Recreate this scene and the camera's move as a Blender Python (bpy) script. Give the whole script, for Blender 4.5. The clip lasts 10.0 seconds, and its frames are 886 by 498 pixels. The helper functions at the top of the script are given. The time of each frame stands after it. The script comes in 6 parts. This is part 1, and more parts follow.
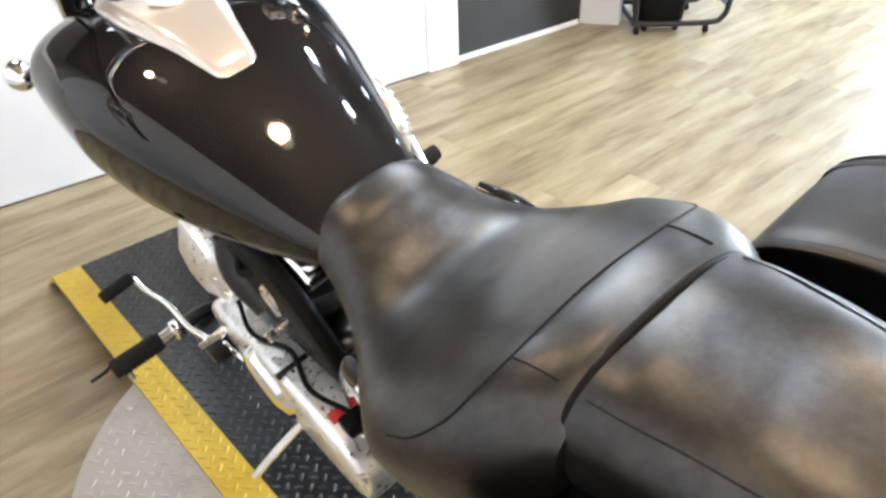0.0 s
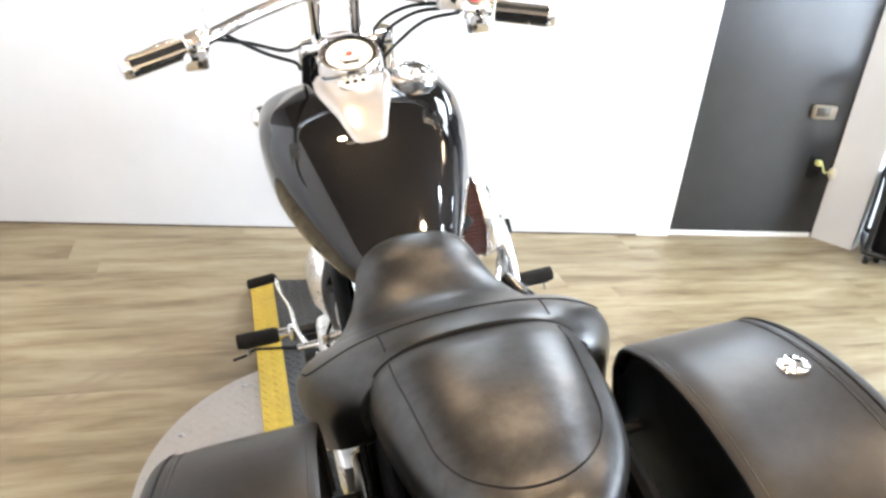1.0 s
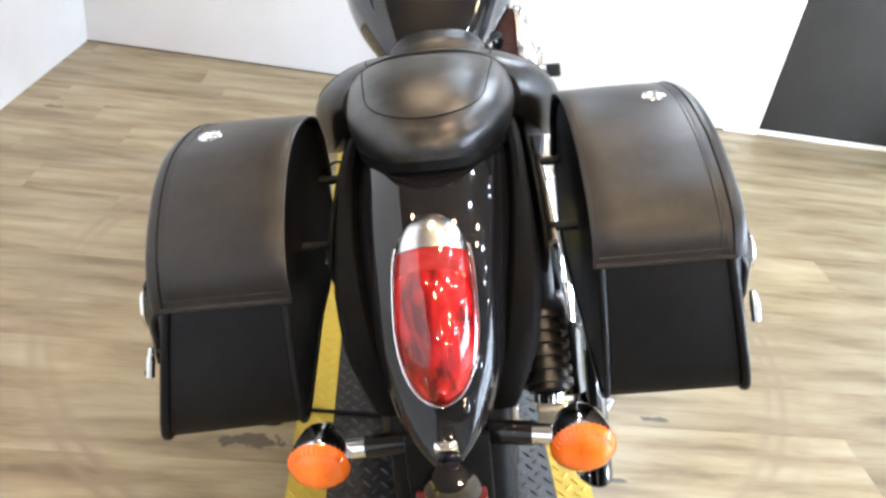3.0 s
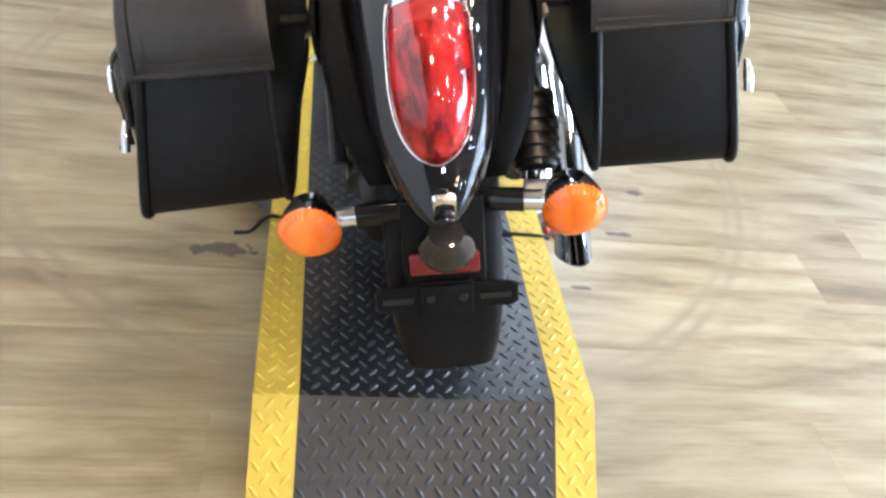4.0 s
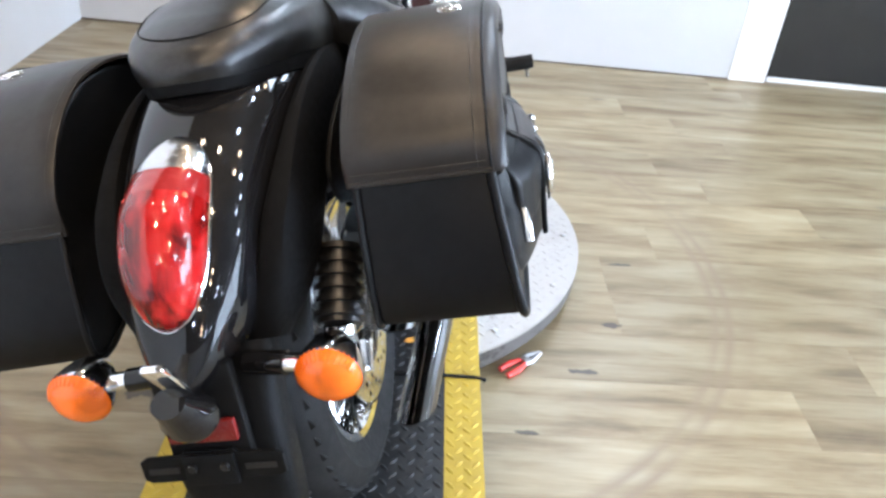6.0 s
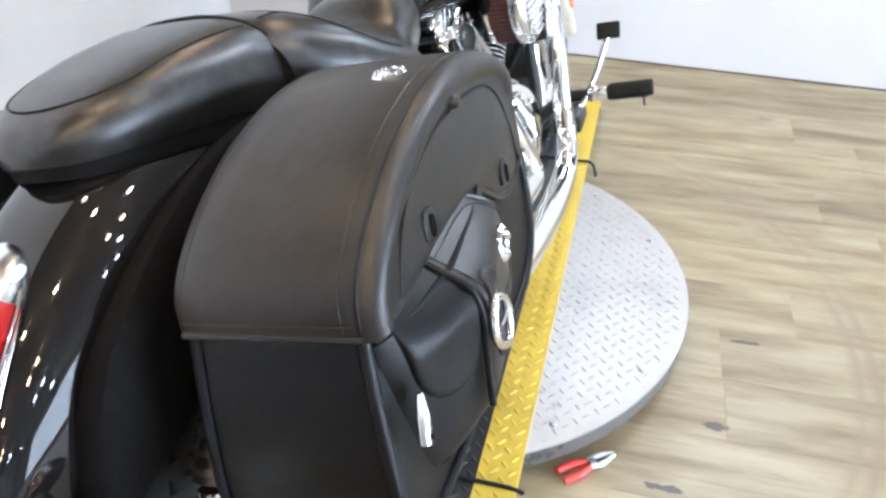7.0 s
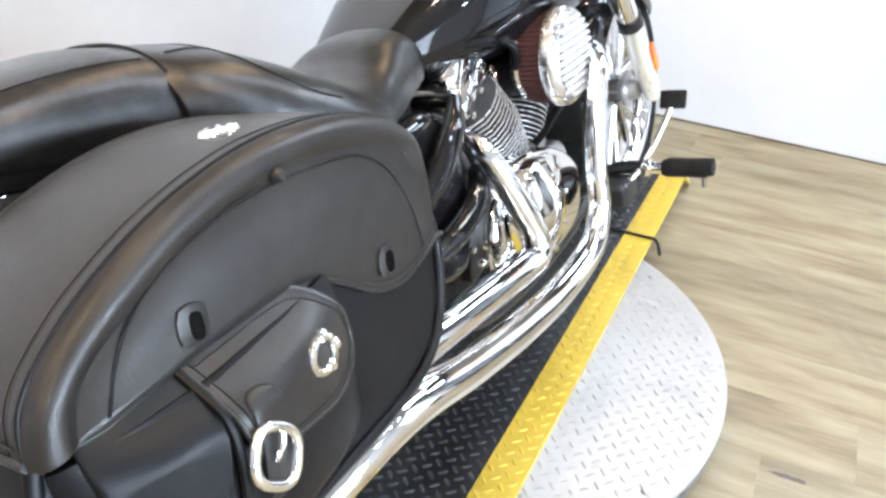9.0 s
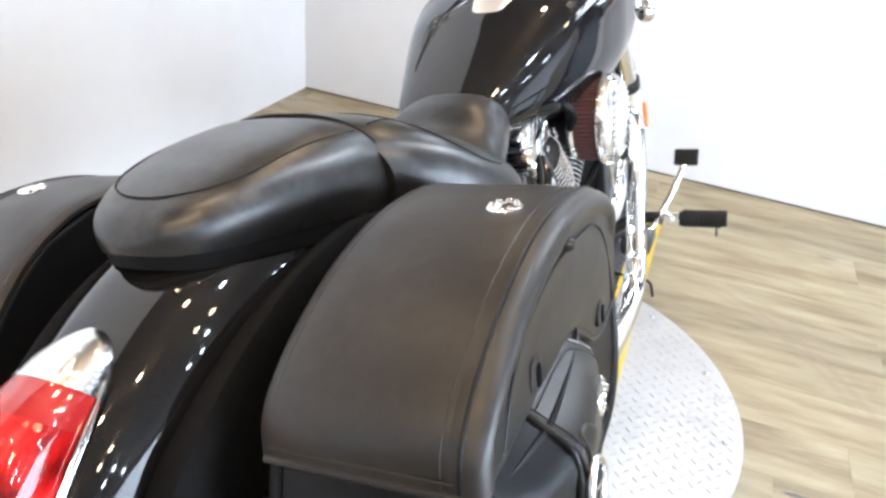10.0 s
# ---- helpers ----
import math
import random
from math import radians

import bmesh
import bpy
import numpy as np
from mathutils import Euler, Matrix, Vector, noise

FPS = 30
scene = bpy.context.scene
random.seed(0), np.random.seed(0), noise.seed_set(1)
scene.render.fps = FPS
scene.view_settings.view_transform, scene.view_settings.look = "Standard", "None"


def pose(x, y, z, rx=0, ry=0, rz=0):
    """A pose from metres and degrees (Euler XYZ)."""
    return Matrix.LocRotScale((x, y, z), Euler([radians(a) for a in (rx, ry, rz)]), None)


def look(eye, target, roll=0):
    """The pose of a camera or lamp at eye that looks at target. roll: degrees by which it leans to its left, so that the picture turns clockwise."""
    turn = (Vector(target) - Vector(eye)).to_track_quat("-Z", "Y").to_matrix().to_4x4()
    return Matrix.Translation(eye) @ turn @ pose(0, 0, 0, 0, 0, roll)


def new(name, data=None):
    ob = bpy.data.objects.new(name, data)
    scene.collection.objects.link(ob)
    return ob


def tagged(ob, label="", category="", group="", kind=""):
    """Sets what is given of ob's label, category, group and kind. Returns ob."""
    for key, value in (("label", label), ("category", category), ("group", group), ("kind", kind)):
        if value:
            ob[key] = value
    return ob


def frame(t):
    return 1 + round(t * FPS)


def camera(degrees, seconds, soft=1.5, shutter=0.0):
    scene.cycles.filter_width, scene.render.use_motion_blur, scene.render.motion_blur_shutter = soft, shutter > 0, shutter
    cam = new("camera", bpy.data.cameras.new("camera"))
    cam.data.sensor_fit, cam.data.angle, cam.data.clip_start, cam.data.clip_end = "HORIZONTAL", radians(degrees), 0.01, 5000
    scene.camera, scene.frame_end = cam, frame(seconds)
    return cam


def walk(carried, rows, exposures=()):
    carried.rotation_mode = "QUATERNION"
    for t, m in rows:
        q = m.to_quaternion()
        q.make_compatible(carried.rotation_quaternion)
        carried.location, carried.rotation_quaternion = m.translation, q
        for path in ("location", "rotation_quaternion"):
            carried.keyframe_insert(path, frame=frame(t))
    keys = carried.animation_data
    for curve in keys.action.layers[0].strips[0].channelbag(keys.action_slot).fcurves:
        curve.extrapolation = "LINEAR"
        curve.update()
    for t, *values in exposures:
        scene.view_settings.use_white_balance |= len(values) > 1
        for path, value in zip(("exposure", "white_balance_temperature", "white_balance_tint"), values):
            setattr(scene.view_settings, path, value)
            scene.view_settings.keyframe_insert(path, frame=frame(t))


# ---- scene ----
cam = camera(61.0, 10.0, soft=2.8)
PATH = [
    (0, (-0.571, 0.283, 1.317), (0.489, 1.546, 0.186), -2.6),
    (0.3, (-0.513, 0.171, 1.341), (0.306, 1.680, 0.316), 1.1),
    (0.5, (-0.472, 0.082, 1.347), (0.257, 1.677, 0.386), 5.7),
    (0.7, (-0.431, -0.018, 1.345), (0.227, 1.644, 0.448), 5.5),
    (1, (-0.405, -0.156, 1.344), (0.163, 1.587, 0.543), 6.5),
    (1.2, (-0.398, -0.266, 1.361), (0.043, 1.540, 0.623), 9.0),
    (1.5, (-0.357, -0.392, 1.399), (-0.027, 1.473, 0.757), 9.2),
    (1.7, (-0.317, -0.437, 1.406), (-0.062, 1.438, 0.758), 8.3),
    (2, (-0.255, -0.473, 1.385), (-0.09, 1.4, 0.705), 8.9),
    (2.2, (-0.220, -0.504, 1.364), (-0.089, 1.349, 0.622), 9.2),
    (2.5, (-0.203, -0.54, 1.333), (-0.058, 1.272, 0.499), 8.9),
    (2.7, (-0.209, -0.571, 1.309), (-0.039, 1.195, 0.386), 9.0),
    (3, (-0.22, -0.6, 1.272), (0.016, 1.096, 0.239), 9.3),
    (3.2, (-0.23, -0.614, 1.242), (0.049, 1.026, 0.131), 10.2),
    (4.3, (-0.262, -0.657, 1.143), (0.17, 0.759, -0.202), 15.3),
    (4.5, (-0.258, -0.66, 1.134), (0.19, 0.735, -0.227), 16.1),
    (5, (-0.251, -0.67, 1.143), (0.187, 0.775, -0.169), 14.7),
    (5.2, (-0.202, -0.659, 1.166), (0.213, 0.829, -0.105), 10.6),
    (5.5, (-0.037, -0.64, 1.189), (0.214, 0.934, -0.018), 6.8),
    (5.7, (0.065, -0.618, 1.219), (0.243, 1.016, 0.079), 5.9),
    (6, (0.159, -0.603, 1.231), (0.219, 1.064, 0.128), 4.7),
    (6.2, (0.21, -0.552, 1.23), (0.237, 1.106, 0.112), 5.1),
    (7.3, (0.473, -0.143, 1.217), (-0.084, 1.393, 0.064), 0.0),
    (7.5, (0.526, -0.094, 1.21), (-0.081, 1.431, 0.067), 1.7),
    (8, (0.593, -0.009, 1.181), (-0.013, 1.508, 0.027), 4.2),
    (8.2, (0.603, 0.008, 1.190), (-0.011, 1.523, 0.037), 4.2),
    (8.5, (0.604, 0.018, 1.186), (-0.03, 1.549, 0.067), 2.4),
    (8.7, (0.604, 0.008, 1.185), (-0.084, 1.530, 0.085), 1.2),
    (9, (0.578, -0.018, 1.193), (-0.171, 1.493, 0.119), 1.3),
    (9.2, (0.549, -0.045, 1.207), (-0.247, 1.463, 0.162), 1.6),
    (9.5, (0.487, -0.103, 1.222), (-0.209, 1.469, 0.199), 7.1),
    (9.7, (0.423, -0.147, 1.239), (-0.187, 1.472, 0.235), 6.5),
    (10, (0.317, -0.215, 1.248), (-0.217, 1.444, 0.267), 5.7),
]
EXPOSURE = [(0, 0.29, 6100, 10), (0.5, 0.34, 6100, 10), (1.0, 0.43, 6050, 10), (2.0, 0.41, 6000, 10), (3.0, 0.39, 5850, 10), (4.5, 0.33, 5450, 10), (5.0, 0.22, 5430, 10), (6.2, 0.08, 5530, 10), (7.3, 0.18, 5680, 10), (8.5, 0.24, 5780, 10), (10, 0.32, 5800, 10)]
walk(cam, [(t, look(eye, target, roll)) for t, eye, target, roll in PATH], EXPOSURE)

# ---- light ----
world = bpy.data.worlds.new("world")
world.use_nodes = True
world.node_tree.nodes["Background"].inputs[0].default_value = (0.75, 0.82, 1.0, 1)
world.node_tree.nodes["Background"].inputs[1].default_value = 0.15
scene.world = world
CEIL = 2.85
WARM, COOL, PALE = (1.0, 0.70, 0.40), (0.83, 0.92, 1.0), (0.88, 0.95, 1.0)
HANG = 0.22
# unseen lamps: some placed from their reflected dots, others added as fill
LAMP_ROWS = [(0.95, y + d, WARM, power) for y, power in ((-3.0, 18.0), (-1.3, 18.0), (0.4, 14.0), (2.1, 6.0)) for d in (-0.13, 0.13)]
LAMP_ROWS += [(0.1, -2.1, WARM, 30.0), (0.1, -0.4, WARM, 28.0), (-0.08, 1.45, WARM, 18.0), (-0.5, 2.3, WARM, 21.0), (-0.2, 0.38, WARM, 24.0), (-0.95, 0.6, WARM, 9.0)]
LAMP_ROWS += [(2.2, y + d, COOL, power) for y, power in ((-3.4, 16.0), (-1.6, 14.0), (0.2, 9.0), (2.0, 6.0)) for d in (-0.13, 0.13)]
# added for sheen on the seat and, at x -0.45, to lift the left floor
LAMP_ROWS += [(1.55, 0.42, COOL, 17.0), (0.45, 0.72, COOL, 17.0), (0.60, 1.40, COOL, 11.0), (0.60, 1.66, COOL, 11.0), (-0.45, -2.6, COOL, 26.0), (-0.45, -0.9, WARM, 26.0)]
# assumed cool row, added as fill from the east side
LAMP_ROWS += [(3.7, y, COOL, power) for y, power in ((-3.4, 24.0), (-1.6, 20.0), (0.2, 15.0), (2.0, 14.0))]
for lx, ly, tone, power in LAMP_ROWS:
    lamp = bpy.data.lights.new("pendant_bulb", "POINT")
    lamp.shadow_soft_size, lamp.energy, lamp.color = 0.045, power, tone
    new("pendant_bulb", lamp).location = (lx, ly, CEIL - HANG - 0.07)
# unseen panels, added to light the counter and the front wall
FILL_PANELS = [(0.2, 4.3, 26.0), (1.35, 3.05, 45.0), (2.5, 3.5, 55.0), (2.5, 4.7, 40.0)]
for lx, ly, power in FILL_PANELS:
    lamp = bpy.data.lights.new("panel_light", "AREA")
    lamp.shape, lamp.size, lamp.size_y, lamp.energy, lamp.color = "RECTANGLE", 0.56, 1.16, power, PALE
    new("panel_light", lamp).location = (lx, ly, CEIL - 0.035)
# daylight through the shop window beside the bike
WINDOW = (-3.4, 2.2, 0.30, 2.50)
EAST = 5.6
lamp = bpy.data.lights.new("window_daylight", "AREA")
lamp.shape, lamp.size, lamp.size_y, lamp.energy, lamp.color = "RECTANGLE", 5.6, 2.2, 500.0, (0.84, 0.92, 1.0)
new("window_daylight", lamp).matrix_world = pose(EAST + 0.16, -0.6, 1.40, 90, 0, 90)


# ---- materials ----
def node_mat(name):
    m = bpy.data.materials.new(name)
    m.use_nodes = True
    return m, m.node_tree, m.node_tree.nodes["Principled BSDF"]


def add_node(tree, kind, **inputs):
    n = tree.nodes.new(kind)
    for key, value in inputs.items():
        n.inputs[key].default_value = value
    return n


def object_coords(tree, stretch=(1, 1, 1)):
    c = tree.nodes.new("ShaderNodeTexCoord")
    m = add_node(tree, "ShaderNodeMapping", Scale=stretch)
    tree.links.new(c.outputs["Object"], m.inputs["Vector"])
    return m.outputs["Vector"]


def ramp_node(tree, source, stops):
    r = tree.nodes.new("ShaderNodeValToRGB")
    while len(r.color_ramp.elements) < len(stops):
        r.color_ramp.elements.new(0.5)
    for e, (at, col) in zip(r.color_ramp.elements, stops):
        e.position, e.color = at, (*col, 1)
    tree.links.new(source, r.inputs["Fac"])
    return r.outputs["Color"]


def surface(name, low, high, rough, metal=0.0, scale=20.0, bump=0.0, bump_scale=200.0, coat=0.0, spread=0.08, stretch=(1, 1, 1), spec=0.5):
    """A material whose colour wavers between two values, with fine relief and uneven gloss."""
    m, tree, b = node_mat(name)
    co = object_coords(tree, stretch)
    broad = add_node(tree, "ShaderNodeTexNoise", Scale=scale, Detail=6.0, Roughness=0.6)
    tree.links.new(co, broad.inputs["Vector"])
    tree.links.new(ramp_node(tree, broad.outputs["Fac"], [(0.3, low), (0.72, high)]), b.inputs["Base Color"])
    gloss = add_node(tree, "ShaderNodeMapRange", **{"From Min": 0.3, "From Max": 0.7, "To Min": max(rough - spread, 0.01), "To Max": rough + spread})
    fine = add_node(tree, "ShaderNodeTexNoise", Scale=scale * 3.1, Detail=4.0)
    tree.links.new(co, fine.inputs["Vector"])
    tree.links.new(fine.outputs["Fac"], gloss.inputs["Value"])
    tree.links.new(gloss.outputs["Result"], b.inputs["Roughness"])
    b.inputs["Metallic"].default_value = metal
    b.inputs["Specular IOR Level"].default_value = spec
    b.inputs["Coat Weight"].default_value = coat
    b.inputs["Coat Roughness"].default_value = 0.03
    if bump:
        grain = add_node(tree, "ShaderNodeTexNoise", Scale=bump_scale, Detail=5.0)
        tree.links.new(co, grain.inputs["Vector"])
        bp = add_node(tree, "ShaderNodeBump", Strength=bump, Distance=0.002)
        tree.links.new(grain.outputs["Fac"], bp.inputs["Height"])
        tree.links.new(bp.outputs["Normal"], b.inputs["Normal"])
    return m


def leather_mat(name, low, high, rough, spec=0.5, worn=1.0, crease=0.05, patchy=0.12):
    """Leather: pebbled grain by cells, slow creases, worn gloss."""
    m, tree, b = node_mat(name)
    co = object_coords(tree)
    broad = add_node(tree, "ShaderNodeTexNoise", Scale=9.0, Detail=5.0)
    tree.links.new(co, broad.inputs["Vector"])
    tree.links.new(ramp_node(tree, broad.outputs["Fac"], [(0.35, low), (0.7, high)]), b.inputs["Base Color"])
    mottle = add_node(tree, "ShaderNodeTexNoise", Scale=46.0, Detail=5.0, Roughness=0.65)
    tree.links.new(co, mottle.inputs["Vector"])
    sheen = add_node(tree, "ShaderNodeMapRange", **{"From Min": 0.3, "From Max": 0.7, "To Min": spec * (1 - patchy), "To Max": spec * (1 + patchy)})
    tree.links.new(mottle.outputs["Fac"], sheen.inputs["Value"])
    tree.links.new(sheen.outputs["Result"], b.inputs["Specular IOR Level"])
    cells = add_node(tree, "ShaderNodeTexVoronoi", Scale=420.0)
    tree.links.new(co, cells.inputs["Vector"])
    slow = add_node(tree, "ShaderNodeTexNoise", Scale=11.0, Detail=1.0, Roughness=0.4)
    tree.links.new(co, slow.inputs["Vector"])
    gloss = add_node(tree, "ShaderNodeMapRange", **{"From Min": 0.1, "From Max": 0.9, "To Min": rough - 0.04 * worn, "To Max": rough + 0.05 * worn})
    tree.links.new(slow.outputs["Fac"], gloss.inputs["Value"])
    tree.links.new(gloss.outputs["Result"], b.inputs["Roughness"])
    one = add_node(tree, "ShaderNodeBump", Strength=0.12, Distance=0.0006)
    tree.links.new(cells.outputs["Distance"], one.inputs["Height"])
    two = add_node(tree, "ShaderNodeBump", Strength=crease, Distance=0.004)
    tree.links.new(slow.outputs["Fac"], two.inputs["Height"])
    tree.links.new(one.outputs["Normal"], two.inputs["Normal"])
    tree.links.new(two.outputs["Normal"], b.inputs["Normal"])
    return m


# scratches and dents in the floor: place, half length, half width
SCUFFS = ((-0.405, 0.608, 0.17, 0.048), (0.749, 1.232, 0.075, 0.016), (0.672, 0.944, 0.07, 0.026), (0.57, 0.757, 0.075, 0.02), (-1.446, 2.302, 0.07, 0.03), (0.414, 0.55, 0.06, 0.018))


def plank_mat():
    """Grey-beige oak-look vinyl: long grain, a tone of its own for each plank, knots, worn arcs round the turntable."""
    m, tree, b = node_mat("oak_plank")
    geo = tree.nodes.new("ShaderNodeNewGeometry")
    info = tree.nodes.new("ShaderNodeObjectInfo")
    link = tree.links.new
    shift = add_node(tree, "ShaderNodeMath")
    shift.operation = "MULTIPLY"
    shift.inputs[1].default_value = 37.0
    both = add_node(tree, "ShaderNodeMath")
    both.operation = "ADD"
    link(info.outputs["Random"], both.inputs[0])
    link(geo.outputs["Random Per Island"], both.inputs[1])
    link(both.outputs[0], shift.inputs[0])
    comb = tree.nodes.new("ShaderNodeCombineXYZ")
    link(shift.outputs[0], comb.inputs["X"])
    link(shift.outputs[0], comb.inputs["Z"])
    vec = tree.nodes.new("ShaderNodeVectorMath")
    link(geo.outputs["Position"], vec.inputs[0])
    link(comb.outputs[0], vec.inputs[1])
    mapping = add_node(tree, "ShaderNodeMapping", Scale=(1.25, 6.5, 1.0))
    link(vec.outputs[0], mapping.inputs["Vector"])
    grain = add_node(tree, "ShaderNodeTexNoise", Scale=2.0, Detail=7.0, Roughness=0.58, Distortion=0.25)
    link(mapping.outputs[0], grain.inputs["Vector"])
    lines = add_node(tree, "ShaderNodeMapping", Scale=(2.2, 70.0, 1.0))
    link(vec.outputs[0], lines.inputs["Vector"])
    pores = add_node(tree, "ShaderNodeTexNoise", Scale=2.4, Detail=4.0, Roughness=0.6)
    link(lines.outputs[0], pores.inputs["Vector"])
    figure = tree.nodes.new("ShaderNodeMath")
    figure.operation = "MULTIPLY_ADD"
    figure.inputs[1].default_value = 0.20
    link(pores.outputs["Fac"], figure.inputs[0])
    link(grain.outputs["Fac"], figure.inputs[2])
    base = ramp_node(tree, figure.outputs[0], [(0.40, (0.135, 0.098, 0.052)), (0.52, (0.200, 0.157, 0.088)), (0.62, (0.252, 0.206, 0.122)), (0.73, (0.300, 0.254, 0.160)), (0.84, (0.330, 0.288, 0.192))])
    tone = tree.nodes.new("ShaderNodeMath")
    tone.operation = "FRACT"
    link(shift.outputs[0], tone.inputs[0])
    value = add_node(tree, "ShaderNodeMapRange", **{"To Min": 0.93, "To Max": 1.17})
    link(tone.outputs[0], value.inputs["Value"])
    hsv = tree.nodes.new("ShaderNodeHueSaturation")
    link(base, hsv.inputs["Color"])
    link(value.outputs["Result"], hsv.inputs["Value"])
    # worn rings left by tyres turning on the table
    flat = tree.nodes.new("ShaderNodeVectorMath")
    flat.operation = "SUBTRACT"
    flat.inputs[1].default_value = (0.0, 1.22, 0.0)
    link(geo.outputs["Position"], flat.inputs[0])
    dist = tree.nodes.new("ShaderNodeVectorMath")
    dist.operation = "LENGTH"
    link(flat.outputs[0], dist.inputs[0])
    near = tree.nodes.new("ShaderNodeMath")
    near.operation = "MULTIPLY"
    near.inputs[1].default_value = 0.8
    link(dist.outputs["Value"], near.inputs[0])
    rings = ramp_node(tree, near.outputs[0], [(0.0, (0, 0, 0)), (0.775, (0, 0, 0)), (0.794, (0.95, 0.95, 0.95)), (0.806, (0.15, 0.15, 0.15)), (0.824, (1, 1, 1)), (0.838, (0.1, 0.1, 0.1)), (0.866, (0.4, 0.4, 0.4)), (0.884, (0, 0, 0))])
    blot = add_node(tree, "ShaderNodeTexNoise", Scale=3.5, Detail=5.0)
    link(geo.outputs["Position"], blot.inputs["Vector"])
    patch = ramp_node(tree, blot.outputs["Fac"], [(0.36, (0.25, 0.25, 0.25)), (0.60, (0.9, 0.9, 0.9))])
    mul = tree.nodes.new("ShaderNodeMath")
    mul.operation = "MULTIPLY"
    link(rings, mul.inputs[0])
    link(patch, mul.inputs[1])
    mix = tree.nodes.new("ShaderNodeMix")
    mix.data_type = "RGBA"
    mix.inputs["B"].default_value = (0.22, 0.17, 0.11, 1)
    link(mul.outputs[0], mix.inputs["Factor"])
    link(hsv.outputs[0], mix.inputs["A"])
    # knots and scuffs
    wide = add_node(tree, "ShaderNodeMapping", Scale=(1.3, 3.2, 1.0))
    link(geo.outputs["Position"], wide.inputs["Vector"])
    knot = add_node(tree, "ShaderNodeTexVoronoi", Scale=1.15, Randomness=1.0)
    link(wide.outputs[0], knot.inputs["Vector"])
    spot = ramp_node(tree, knot.outputs["Distance"], [(0.0, (0.85, 0.85, 0.85)), (0.03, (0.5, 0.5, 0.5)), (0.07, (0, 0, 0))])
    mix2 = tree.nodes.new("ShaderNodeMix")
    mix2.data_type = "RGBA"
    mix2.inputs["B"].default_value = (0.13, 0.105, 0.085, 1)
    link(spot, mix2.inputs["Factor"])
    link(mix.outputs["Result"], mix2.inputs["A"])
    last = mix2.outputs["Result"]
    ragged = add_node(tree, "ShaderNodeTexNoise", Scale=38.0, Detail=4.0)
    link(geo.outputs["Position"], ragged.inputs["Vector"])
    for sx, sy, wide, deep in SCUFFS:
        away = tree.nodes.new("ShaderNodeVectorMath")
        away.operation = "SUBTRACT"
        away.inputs[1].default_value = (sx, sy, 0.0)
        link(geo.outputs["Position"], away.inputs[0])
        span = tree.nodes.new("ShaderNodeVectorMath")
        span.operation = "MULTIPLY"
        span.inputs[1].default_value = (1 / wide, 1 / deep, 0.0)
        link(away.outputs[0], span.inputs[0])
        reach = tree.nodes.new("ShaderNodeVectorMath")
        reach.operation = "LENGTH"
        link(span.outputs[0], reach.inputs[0])
        rough_edge = tree.nodes.new("ShaderNodeMath")
        rough_edge.operation = "MULTIPLY_ADD"
        rough_edge.inputs[1].default_value = 1.1
        link(ragged.outputs["Fac"], rough_edge.inputs[0])
        link(reach.outputs["Value"], rough_edge.inputs[2])
        mask = ramp_node(tree, rough_edge.outputs[0], [(0.9, (0.85, 0.85, 0.85)), (1.0, (0, 0, 0))])
        stain = tree.nodes.new("ShaderNodeMix")
        stain.data_type = "RGBA"
        stain.inputs["B"].default_value = (0.055, 0.045, 0.036, 1)
        link(mask, stain.inputs["Factor"])
        link(last, stain.inputs["A"])
        last = stain.outputs["Result"]
    link(last, b.inputs["Base Color"])
    rough = add_node(tree, "ShaderNodeMapRange", **{"From Min": 0.3, "From Max": 0.7, "To Min": 0.45, "To Max": 0.33})
    link(grain.outputs["Fac"], rough.inputs["Value"])
    link(rough.outputs["Result"], b.inputs["Roughness"])
    bp = add_node(tree, "ShaderNodeBump", Strength=0.12, Distance=0.001)
    link(grain.outputs["Fac"], bp.inputs["Height"])
    link(bp.outputs["Normal"], b.inputs["Normal"])
    return m


def worn_mat(name, paint, under, rough, amount=0.62, metal=0.0):
    """Paint on steel plate, scuffed through in small patches."""
    m, tree, b = node_mat(name)
    co = object_coords(tree)
    broad = add_node(tree, "ShaderNodeTexNoise", Scale=7.0, Detail=8.0, Roughness=0.7)
    tree.links.new(co, broad.inputs["Vector"])
    chips = add_node(tree, "ShaderNodeTexNoise", Scale=60.0, Detail=4.0)
    tree.links.new(co, chips.inputs["Vector"])
    add = tree.nodes.new("ShaderNodeMath")
    add.operation = "MULTIPLY_ADD"
    add.inputs[1].default_value = 0.35
    tree.links.new(chips.outputs["Fac"], add.inputs[0])
    tree.links.new(broad.outputs["Fac"], add.inputs[2])
    dim = tuple(c * 0.8 for c in paint)
    tree.links.new(ramp_node(tree, add.outputs[0], [(0.45, dim), (amount, paint), (amount + 0.13, paint), (amount + 0.2, under)]), b.inputs["Base Color"])
    b.inputs["Metallic"].default_value = metal
    gl = add_node(tree, "ShaderNodeMapRange", **{"From Min": 0.4, "From Max": 0.9, "To Min": rough - 0.06, "To Max": rough + 0.1})
    tree.links.new(add.outputs[0], gl.inputs["Value"])
    tree.links.new(gl.outputs["Result"], b.inputs["Roughness"])
    bp = add_node(tree, "ShaderNodeBump", Strength=0.15, Distance=0.001)
    tree.links.new(chips.outputs["Fac"], bp.inputs["Height"])
    tree.links.new(bp.outputs["Normal"], b.inputs["Normal"])
    return m


